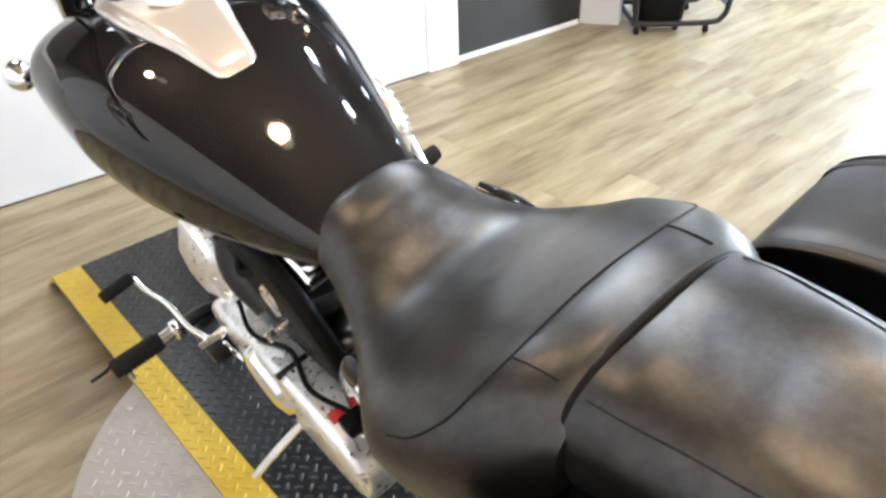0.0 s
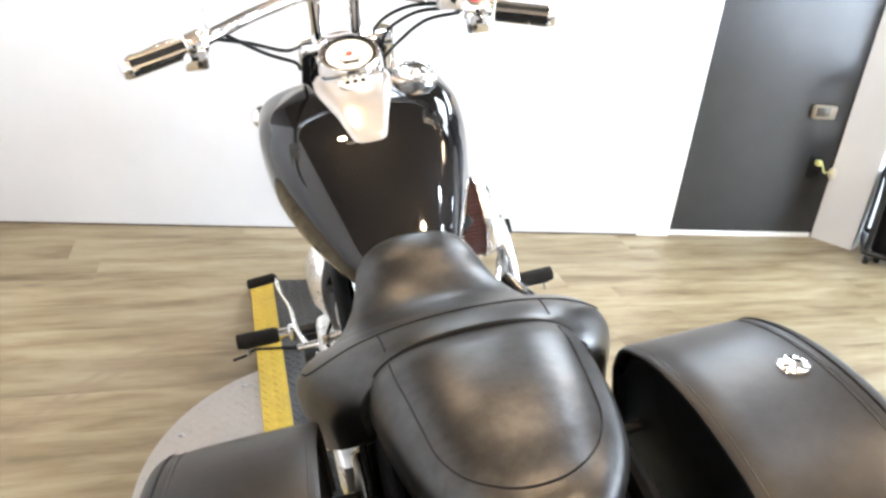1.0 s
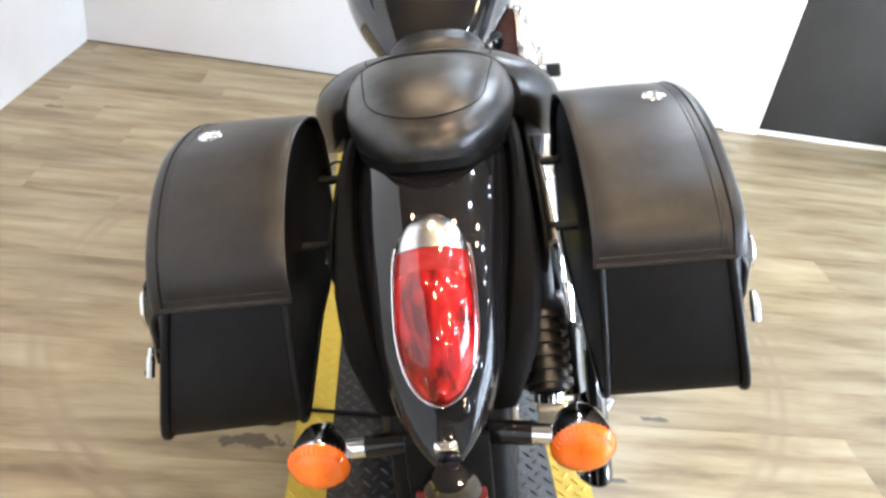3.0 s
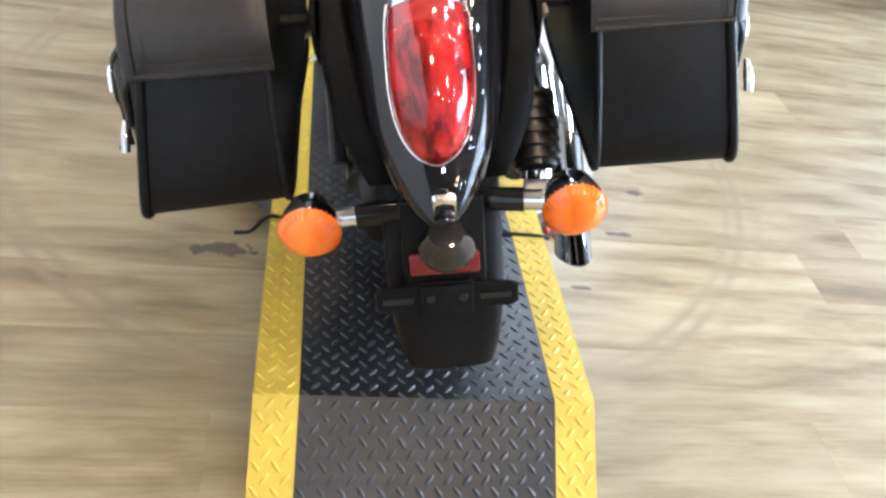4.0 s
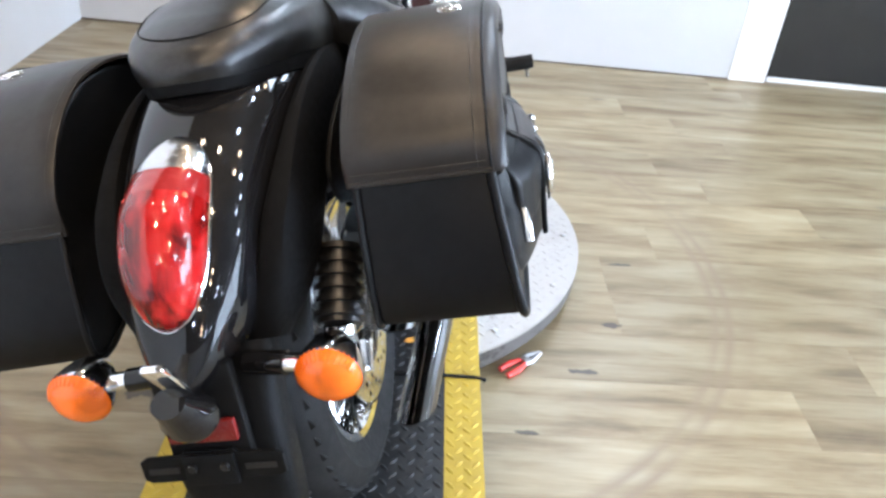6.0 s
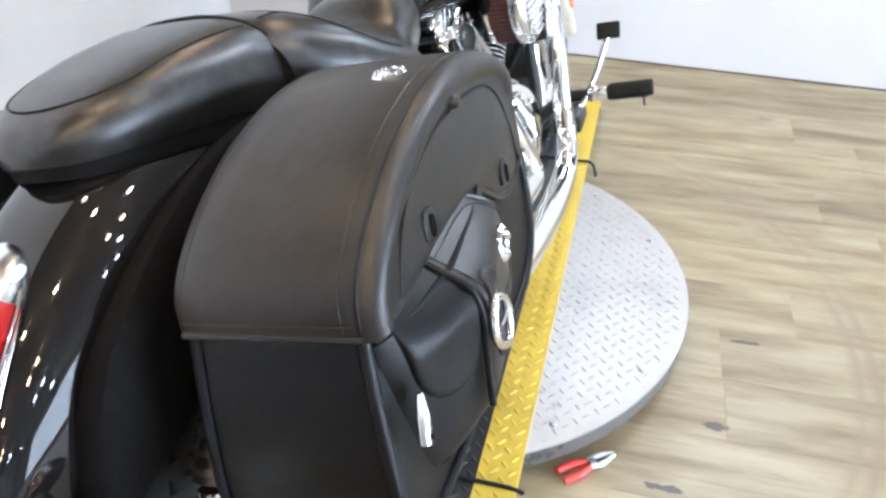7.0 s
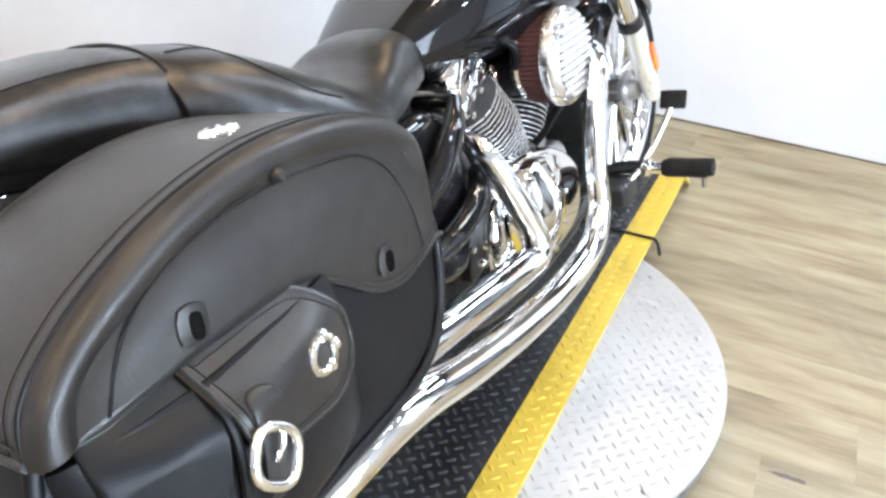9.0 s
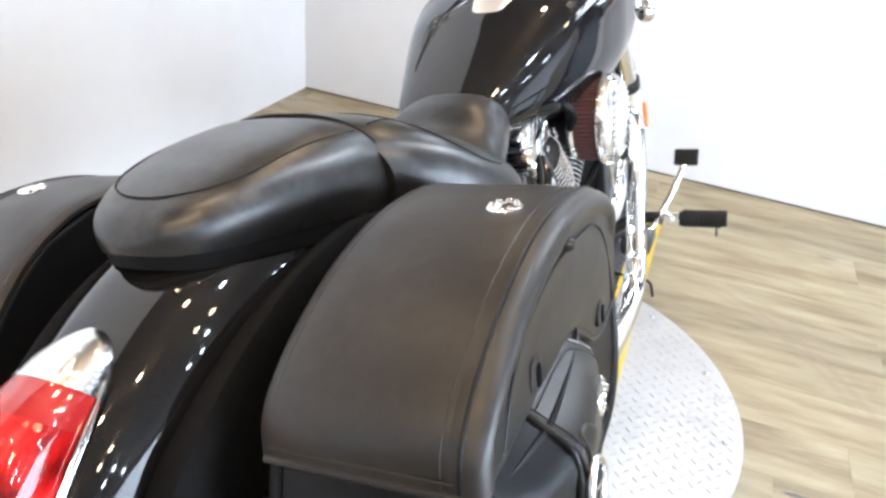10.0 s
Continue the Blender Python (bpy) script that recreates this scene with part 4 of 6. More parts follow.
# turn signals
def turn_signal(x, y, z, way, stem_to, size=1.0, name="turn_signal"):
    """A bullet indicator with its lens facing along y (way -1: backwards)."""
    place = Matrix.Translation((x, y, z)) @ Matrix.Diagonal((size, -way * size, size, 1))
    body = part(name, moved(lathe([(0.0385, -0.002), (0.039, 0.004), (0.0365, 0.018), (0.030, 0.040), (0.018, 0.057), (0.006, 0.064), (0.0, 0.065)], "y", sides=28), place), CHROME, bike, "chrome bullet turn signal")
    lens = part("lens", moved(lathe([(0.0, -0.021), (0.014, -0.0195), (0.026, -0.0145), (0.034, -0.008), (0.0385, 0.0), (0.037, 0.004)], "y", sides=36), place), AMBER_LENS, body, "amber lens")
    ribs = bmesh.new()
    for k in range(15):
        a = radians(20 + 10 * k)
        merge_in(ribs, tube([(0.0385 * math.cos(a), 0.0, 0.0385 * math.sin(a)), (0.031 * math.cos(a), -0.0125, 0.031 * math.sin(a))], 0.0011, 5, 1))
    part("lens_rib", moved(ribs, place), AMBER_LENS, body)
    side = 1 if stem_to[0] > x else -1
    root = Vector((x + side * 0.03, y - way * 0.022, z))
    part("stem", tube([root, root.lerp(Vector(stem_to), 0.33)], 0.0125, 14, 2), CHROME, body, "chrome stem")
    part("stem_cover", tube([root.lerp(Vector(stem_to), 0.33), Vector(stem_to)], 0.0150, 14, 2), BLACK_PAINT, body, "black stem sleeve")
    return body


turn_signal(-0.160, -0.268, 0.506, -1, (-0.05, -0.245, 0.512))
turn_signal(0.158, -0.284, 0.524, -1, (0.05, -0.245, 0.520))


# ---- wheels ----
def tyre_profile(radius, width, bead):
    out, rho = [], width / 2
    for k in range(17):
        t = math.pi * k / 16
        out.append((radius - rho * 0.95 + rho * 0.95 * math.sin(t) ** 0.85, -rho * math.cos(t) * (0.98 if 0 < k < 16 else 0.86)))
    return [(bead, -rho * 0.74), *[(max(r, bead), h) for r, h in out], (bead, rho * 0.74)]


def wheel(hub, radius, width, bead, name, spokes=7):
    tyre = part(name, lathe(tyre_profile(radius, width, bead), "x", hub, 64), RUBBER, bike, "black rubber tyre on a cast alloy wheel")
    w = width * 0.37
    part("rim", lathe([(bead + 0.012, -w), (bead + 0.014, -w - 0.004), (bead - 0.006, -w), (bead - 0.024, -w * 0.5), (bead - 0.03, 0), (bead - 0.024, w * 0.5), (bead - 0.006, w), (bead + 0.014, w + 0.004), (bead + 0.012, w)], "x", hub, 64), CHROME, tyre, "polished chrome rim")
    part("hub", lathe([(0.0, -0.085), (0.028, -0.085), (0.034, -0.06), (0.052, -0.056), (0.052, -0.046), (0.03, -0.03), (0.03, 0.03), (0.052, 0.046), (0.052, 0.056), (0.034, 0.06), (0.028, 0.085), (0.0, 0.085)], "x", hub, 28), ALLOY, tyre, "alloy wheel hub")
    for k in range(spokes):
        a = 2 * math.pi * k / spokes
        for turn in (-0.17, 0.17):
            b = a + turn
            p = Vector((0, 0.045 * math.cos(a), 0.045 * math.sin(a))) + hub
            q = Vector((0, (bead - 0.015) * math.cos(b), (bead - 0.015) * math.sin(b))) + hub
            part("spoke", tube([p, p.lerp(q, 0.5), q], [0.016, 0.011, 0.013], 10, 3, flat=1.5), SATIN_CHROME, tyre, "cast alloy spoke")
    # raised blocks of the tread
    blocks = bmesh.new()
    for k in range(56):
        for j, off in ((-0.62, 0.5), (-0.22, 0.0), (0.22, 0.5), (0.62, 0.0)):
            a = 2 * math.pi * (k + off) / 56
            h = radius - (0.0005 if abs(j) < 0.5 else 0.0125) - 0.5 * width * (1 - math.cos(j * 1.05)) * 0.9
            m = Matrix.Translation(hub) @ Matrix.Rotation(a, 4, "X") @ Matrix.Translation((j * width * 0.5, 0, h)) @ Matrix.Rotation(radians(30 if j > 0 else -30), 4, "Z")
            merge_in(blocks, moved(box((-width * 0.09, -0.0125, -0.004), (width * 0.09, 0.0125, 0.0012)), m))
    part("tread_pattern", blocks, RUBBER, tyre, "", False)["kind"] = "stuff"
    return tyre


rear_wheel = wheel(REAR, 0.316, 0.176, 0.205, "rear_wheel")
front_wheel = wheel(FRONT, 0.315, 0.112, 0.258, "front_wheel")
part("brake_disc", lathe([(0.092, 0.088), (0.150, 0.088), (0.150, 0.093), (0.092, 0.093), (0.092, 0.088)], "x", REAR, 48), SATIN_CHROME, rear_wheel, "drilled steel brake disc")
drills = bmesh.new()
for k in range(36):
    a, r = 2 * math.pi * k / 36, (0.108, 0.122, 0.136)[k % 3]
    merge_in(drills, lathe([(0.0, 0.0936), (0.0042, 0.0936), (0.0042, 0.0926)], "x", REAR + Vector((0, r * math.cos(a), r * math.sin(a))), 8))
part("drill_holes", drills, HOLE_SHADE, rear_wheel, "near-black discs painted as drilled holes", False)["kind"] = "stuff"
for k in range(5):
    a = 2 * math.pi * (k + 0.25) / 5
    part("disc_arm", tube([REAR + Vector((0.09, 0.045 * math.cos(a), 0.045 * math.sin(a))), REAR + Vector((0.09, 0.098 * math.cos(a), 0.098 * math.sin(a)))], [0.012, 0.009], 8, 1), SATIN_CHROME, rear_wheel)
part("brake_disc", lathe([(0.07, -0.066), (0.148, -0.066), (0.148, -0.071), (0.07, -0.071), (0.07, -0.066)], "x", FRONT, 44), SATIN_CHROME, front_wheel, "steel brake disc")
part("caliper", box((-0.105, 1.56, 0.33), (-0.055, 1.63, 0.45), 0.014), SATIN_BLACK, bike, "black front brake caliper")
part("caliper", box((0.078, 0.12, 0.40), (0.128, 0.22, 0.465), 0.012), SATIN_BLACK, bike, "black brake caliper")
part("drive_pulley", lathe([(0.05, -0.125), (0.115, -0.125), (0.118, -0.118), (0.118, -0.094), (0.115, -0.087), (0.05, -0.087)], "x", REAR, 44), SATIN_BLACK, rear_wheel, "black drive pulley")
for s in (-1, 1):
    part("swingarm", tube([(s * 0.135, 0.08, 0.317), (s * 0.14, 0.35, 0.335), (s * 0.11, 0.62, 0.37)], 0.022, 12, 6), SATIN_BLACK, bike)
part("belt_guard", prism([(0.02, 0.43), (0.3, 0.445), (0.62, 0.46), (0.62, 0.44), (0.3, 0.42), (0.02, 0.405)], -0.14, -0.09, "x", 0.006), SATIN_BLACK, bike, "black belt guard")
SHOCK_TOP, SHOCK_END = Vector((0.134, -0.056, 0.547)), Vector((0.134, -0.142, 0.482))
shock = part("shock_absorber", tube([SHOCK_TOP, SHOCK_END], 0.028, 18, 4), SATIN_BLACK, bike, "black ribbed shock absorber")
for k in range(6):
    part("shock_ridge", tube([SHOCK_TOP.lerp(SHOCK_END, k / 6 + 0.03), SHOCK_TOP.lerp(SHOCK_END, k / 6 + 0.10)], 0.035, 18, 1), SATIN_BLACK, shock)
part("shock_collar", tube([SHOCK_END, SHOCK_END + Vector((0, -0.006, -0.010))], 0.022, 16, 1), CHROME, shock, "chrome collar")
part("shock_eye", lathe([(0.008, -0.016), (0.017, -0.016), (0.019, 0.0), (0.017, 0.016), (0.008, 0.016)], "x", SHOCK_END + Vector((0, -0.008, -0.028)), 18), DULL_STEEL, shock, "steel lower eye")
axle = lathe([(0.0, 0.168), (0.012, 0.167), (0.019, 0.16), (0.019, 0.13)], "x", REAR, 6)
part("axle_nut", axle, CHROME, bike)

# front end
for s in (-1, 1):
    leg = part("fork_leg", tube([(s * 0.108, 1.835, 0.285), (s * 0.108, 1.80, 0.345), (s * 0.105, 1.695, 0.53)], [0.022, 0.026, 0.029, 0.031], 18, 6), PALE_ALLOY, bike, "pale polished fork leg")
    part("fork_tube", tube([(s * 0.105, 1.695, 0.53), (s * 0.092, 1.415, 0.98)], 0.028, 18, 4), CHROME, leg, "chrome fork tube cover")
    part("fork_collar", tube([(s * 0.105, 1.703, 0.517), (s * 0.105, 1.688, 0.543)], 0.034, 18, 2), SATIN_BLACK, leg, "black dust seal")
    lens = prism(rounded([(-0.013, -0.040), (0.013, -0.040), (0.013, 0.040), (-0.013, 0.040)], 4), *sorted((s * 0.0, s * 0.009)), "x", 0.002)
    part("fork_reflector", moved(lens, Matrix.Translation((s * 0.134, 1.775, 0.415)) @ pose(0, 0, 0, 31, 0, 0)), AMBER_LENS, leg, "long amber reflector")
    turn_signal(-0.241 if s < 0 else 0.205, 1.465, 0.812 if s < 0 else 0.765, 1, (s * 0.10, 1.475, 0.79), 0.74)
front_fender = part("front_fender", fender_mesh(40, 158, 0.337, 0.070, 0.08, FRONT, power=2.6, steps=32), BLACK_PAINT, bike, "glossy black front fender")
headlight = part("headlight", lathe([(0.0, 1.47), (0.04, 1.475), (0.08, 1.50), (0.098, 1.545), (0.102, 1.60), (0.107, 1.605), (0.107, 1.62), (0.1, 1.625)], "y", (0, 0, 0.86), 36), CHROME, bike, "chrome headlight shell")
part("headlight_glass", lathe([(0.1, 1.622), (0.07, 1.638), (0.0, 1.645)], "y", (0, 0, 0.86), 36), GLASS, headlight)
part("triple_clamp", merge_in(box((-0.115, 1.36, 0.955), (0.115, 1.44, 0.99), 0.012), box((-0.115, 1.46, 0.76), (0.115, 1.53, 0.80), 0.012)), CHROME, bike, "chrome triple clamps")

# handlebar, turned a touch
BAR = Matrix.Translation((-0.019, 0, 0)) @ Matrix.Translation((0, 0, 1.03)) @ pose(0, 0, 0, 0, 2.6, 0) @ Matrix.Diagonal((0.985, 1, 1, 1)) @ Matrix.Translation((0, 0, -1.03))
bar_line = [(0.32, 1.108, 1.052), (0.27, 1.14, 1.063), (0.19, 1.235, 1.080), (0.085, 1.298, 1.100), (0.05, 1.305, 1.102), (0.0, 1.306, 1.102)]
bar_line = bar_line + [(-x, y, z) for x, y, z in bar_line[-2::-1]]
bar = part("handlebar", moved(tube(bar_line, 0.0145, 16, 8), BAR), CHROME, bike, "wide chrome handlebar")
for s in (-1, 1):
    part("riser", moved(tube([(s * 0.046, 1.385, 0.99), (s * 0.046, 1.305, 1.098)], [0.017, 0.0145, 0.0175], 14, 4), BAR), CHROME, bar, "chrome riser")
    grip = part("grip", moved(tube([(s * 0.325, 1.105, 1.051), (s * 0.432, 1.057, 1.033)], 0.0175, 18, 6), BAR), RUBBER, bar, "black rubber grip with chrome bands")
    direction = Vector((s * 0.107, -0.048, -0.018)).normalized()
    root = Vector((s * 0.325, 1.105, 1.051))
    out = direction.orthogonal().normalized()
    for k in range(4):
        off = Matrix.Rotation(radians(90 * k + 35), 4, direction) @ out * 0.0148
        part("grip_band", moved(tube([root + off, root + off + direction * 0.112], 0.0068, 8, 2), BAR), CHROME, grip, "chrome grip band")
    part("bar_end", moved(tube([root + direction * 0.112, root + direction * 0.128], [0.0205, 0.0205, 0.016], 18, 3), BAR), CHROME, grip, "chrome bar end")
    c = root - direction * (0.022 if s < 0 else 0.044)
    pod = part("switch_housing", moved(tube([c - direction * 0.022, c - direction * 0.018, c + direction * 0.018, c + direction * 0.022], [0.018, 0.026, 0.026, 0.018], 16, 3), BAR), CHROME, bar, "chrome switch housing")
    lower = c + Vector((0, -0.004, -0.026))
    merge = box(lower - Vector((0.024, 0.019, 0.022)), lower + Vector((0.024, 0.019, 0.022)), 0.006)
    part("switch_box", moved(merge, BAR), CHROME, pod)
    for k, dz in enumerate((-0.008, 0.008)):
        q = c + Vector((0, -0.024, -0.012 + dz * 1.4))
        part("switch", moved(box(q - Vector((0.007, 0.004, 0.004)), q + Vector((0.007, 0.004, 0.004)), 0.0015), BAR), PLASTIC, pod)
    if s == 1:
        q = c + Vector((-0.004, -0.014, 0.024))
        part("stop_switch", moved(box(q - Vector((0.008, 0.006, 0.005)), q + Vector((0.008, 0.006, 0.005)), 0.002), BAR), RED_PAINT, pod, "red stop switch")
        q = c + Vector((-0.046, 0.026, 0.022))
        res = part("brake_reservoir", moved(box(q - Vector((0.030, 0.022, 0.020)), q + Vector((0.030, 0.022, 0.020)), 0.006), BAR), BRIGHT_ALLOY, bar, "silver brake fluid reservoir")
        part("reservoir_window", moved(lathe([(0.0, -0.0225), (0.007, -0.022), (0.008, -0.019)], "y", q, 14), BAR), PLASTIC, res)
    perch = c - direction * 0.03
    lever = [perch + Vector((0, 0.022, 0.002)), perch + Vector((s * 0.03, 0.045, 0.002)), perch + Vector((s * 0.09, 0.040, -0.004)), perch + Vector((s * 0.135, 0.018, -0.016)), perch + Vector((s * 0.160, 0.010, -0.021))]
    part("hand_lever", moved(tube(lever, [0.008, 0.007, 0.0065, 0.0065, 0.0085], 10, 6), BAR), CHROME, bar, "chrome hand lever")
    mx, mz = (0.375, 1.190) if s == -1 else (0.345, 1.205)
    stalk = [perch + Vector((0, 0.018, 0.018)), perch + Vector((s * 0.005, 0.03, 0.07)), Vector((s * (mx - 0.065), 1.21, mz - 0.035)), Vector((s * (mx - 0.02), 1.235, mz - 0.005))]
    part_mirror = part("mirror", moved(tube(stalk, 0.0048, 10, 8), BAR), CHROME, bar, "oval chrome mirror on a thin stalk")
    shell = lathe([(0.0, 0.018), (0.018, 0.016), (0.034, 0.009), (0.04, 0.0), (0.04, -0.002), (0.037, -0.002)], "y", sides=32)
    place = BAR @ Matrix.Translation((s * mx, 1.235, mz)) @ pose(0, 0, 0, 6, 0, -14 if s < 0 else -26) @ Matrix.Diagonal((1.48, 1, 1, 1))
    # the top corners are fuller than an ellipse
    for v in shell.verts:
        v.co.x *= 1 + 0.10 * max(0, v.co.z / 0.04)
    part("mirror_shell", moved(shell, place), CHROME, part_mirror, "chrome mirror back")
    face = lathe([(0.0, -0.0015), (0.0372, -0.0015)], "y", sides=32)
    part("mirror_glass", moved(face, place), CHROME, part_mirror, "mirror glass")
for pts in ([(-0.27, 1.13, 1.06), (-0.2, 1.2, 1.03), (-0.13, 1.29, 0.99), (-0.09, 1.37, 0.98)], [(-0.25, 1.15, 1.065), (-0.17, 1.2, 1.005), (-0.11, 1.27, 0.965), (-0.10, 1.36, 0.93)],
            [(0.25, 1.15, 1.06), (0.18, 1.23, 1.05), (0.12, 1.3, 1.01), (0.10, 1.38, 0.95)], [(0.255, 1.15, 1.05), (0.19, 1.22, 1.03), (0.13, 1.27, 0.98), (0.10, 1.35, 0.93)], [(0.24, 1.16, 1.07), (0.16, 1.25, 1.06), (0.10, 1.33, 1.02), (0.08, 1.42, 0.95)]):
    part("control_cable", moved(tube(pts, 0.0042, 8, 6), BAR), PLASTIC, bike, "black control cable")
part("wiring_loom", tube([(-0.10, 1.40, 0.96), (-0.115, 1.40, 0.87), (-0.09, 1.36, 0.80), (-0.06, 1.30, 0.74)], 0.011, 10, 6), PLASTIC, bike, "black wiring loom")
part("wiring_loom", tube([(-0.07, 1.40, 0.93), (-0.12, 1.42, 0.86), (-0.13, 1.44, 0.79)], 0.009, 10, 6), PLASTIC, bike, "black wiring loom")
def strut_cover(side):
    """A broad pressed strut that follows the fender's flank and narrows to its lower end."""
    rings = []
    for ang in np.linspace(60, 146, 36):
        close = max(0.0, (ang - 126) / 20) ** 1.5
        low, high = 0.314 + 0.020 * close, 0.442 - 0.05 * close
        mid, half = (low + high) / 2, (high - low) / 2
        outer = float(np.interp(ang, (60, 124, 135, 146), (0.133, 0.132, 0.121, 0.088)))
        inner = glide_columns(FENDER_SHAPE, ang)[0] - 0.012
        x_mid, x_half = (outer + inner) / 2, (outer - inner) / 2
        ring = []
        for k in range(16):
            t = 2 * math.pi * k / 16
            c, sn = math.cos(t), math.sin(t)
            ring.append(arc(ang, mid + half * math.copysign(abs(sn) ** 0.6, sn), side * (x_mid + x_half * math.copysign(abs(c) ** 0.6, c))))
        rings.append(ring)
    return skin(rings)


part("frame_neck", tube([(0, 1.34, 0.90), (0, 1.47, 0.66)], 0.04, 16, 3), SATIN_BLACK, bike)
for s in (-1, 1):
    part("frame_tube", tube([(s * 0.03, 1.45, 0.68), (s * 0.10, 1.36, 0.42), (s * 0.12, 1.22, 0.22), (s * 0.125, 0.8, 0.20), (s * 0.12, 0.6, 0.3), (s * 0.10, 0.55, 0.62)], 0.016, 12, 8), SATIN_BLACK, bike, "black frame tube")
    part("fender_strut", strut_cover(s), SHADED_BLACK, bike, "black fender strut with its shade put into the colour")
    shock = part("shock_absorber", tube([(s * 0.165, 0.12, 0.33), (s * 0.162, 0.36, 0.58)], 0.02, 14, 3), SATIN_BLACK, bike, "black shock absorber")
    for my, mz in ((0.03, 0.640), (0.22, 0.655)):
        part("bag_mount", tube([(s * 0.160, my, mz), (s * 0.166, my, mz), (s * 0.203, my, mz)], [0.0095, 0.0075, 0.0075], 12, 2), SATIN_BLACK, bike, "black saddlebag mount")
    # added black plate: hides the bright floor and stands in for shade in the gap
    lo, hi = sorted((s * 0.143, s * 0.150))
    part("bag_support", prism(rounded([(0.36, 0.715), (0.20, 0.712), (0.04, 0.700), (-0.045, 0.668), (-0.050, 0.630), (0.0, 0.585), (0.20, 0.545), (0.36, 0.535)], 4), lo, hi, "x", 0.002), PLASTIC, bike, "black plate added to darken the gap beside the saddlebag")
    part("bag_rail", tube([(s * 0.158, 0.30, 0.650), (s * 0.159, 0.17, 0.655), (s * 0.160, 0.0, 0.632)], 0.0095, 10, 5, flat=0.35), DULL_STEEL, bike, "flat steel saddlebag rail")


# ---- saddlebags ----
LID_TOP = [(-0.150, 0.680), (-0.140, 0.713), (-0.114, 0.738), (-0.070, 0.762), (-0.005, 0.784), (0.075, 0.795), (0.150, 0.790), (0.215, 0.773), (0.261, 0.748), (0.287, 0.706)]
BODY = [(-0.146, 0.678), (-0.133, 0.709), (-0.106, 0.732), (-0.064, 0.754), (0.0, 0.776), (0.076, 0.787), (0.148, 0.782), (0.209, 0.765), (0.253, 0.741), (0.278, 0.70), (0.282, 0.62), (0.262, 0.560), (0.228, 0.522), (0.165, 0.504), (0.02, 0.503), (-0.12, 0.503), (-0.172, 0.504), (-0.190, 0.512), (-0.196, 0.528), (-0.190, 0.56), (-0.168, 0.625)]
SIDE_EDGE = [(0.287, 0.620), (0.274, 0.622), (0.245, 0.612), (0.215, 0.607), (0.187, 0.611), (0.163, 0.622), (0.133, 0.646), (0.105, 0.665), (0.07, 0.674), (0.02, 0.676), (-0.04, 0.678), (-0.105, 0.677), (-0.138, 0.684)]


def sag(ob):
    """The left bag hangs longer at the back and lower at its outer edge."""
    for o in (ob, *ob.children_recursive):
        for v in o.data.vertices:
            back = min(max((0.05 - v.co.y) / 0.2, 0.0), 1.0)
            out = min(max((-v.co.x - 0.2) / 0.18, 0.0), 1.2)
            low = min(max((0.72 - v.co.z) / 0.2, 0.0), 1.0)
            v.co.y += 0.034 * back
            v.co.z -= 0.036 * back * (0.35 + 0.65 * min(1.0, (0.80 - v.co.z) / 0.12)) + 0.012 * out * low
            v.co.x -= 0.020 * out * low


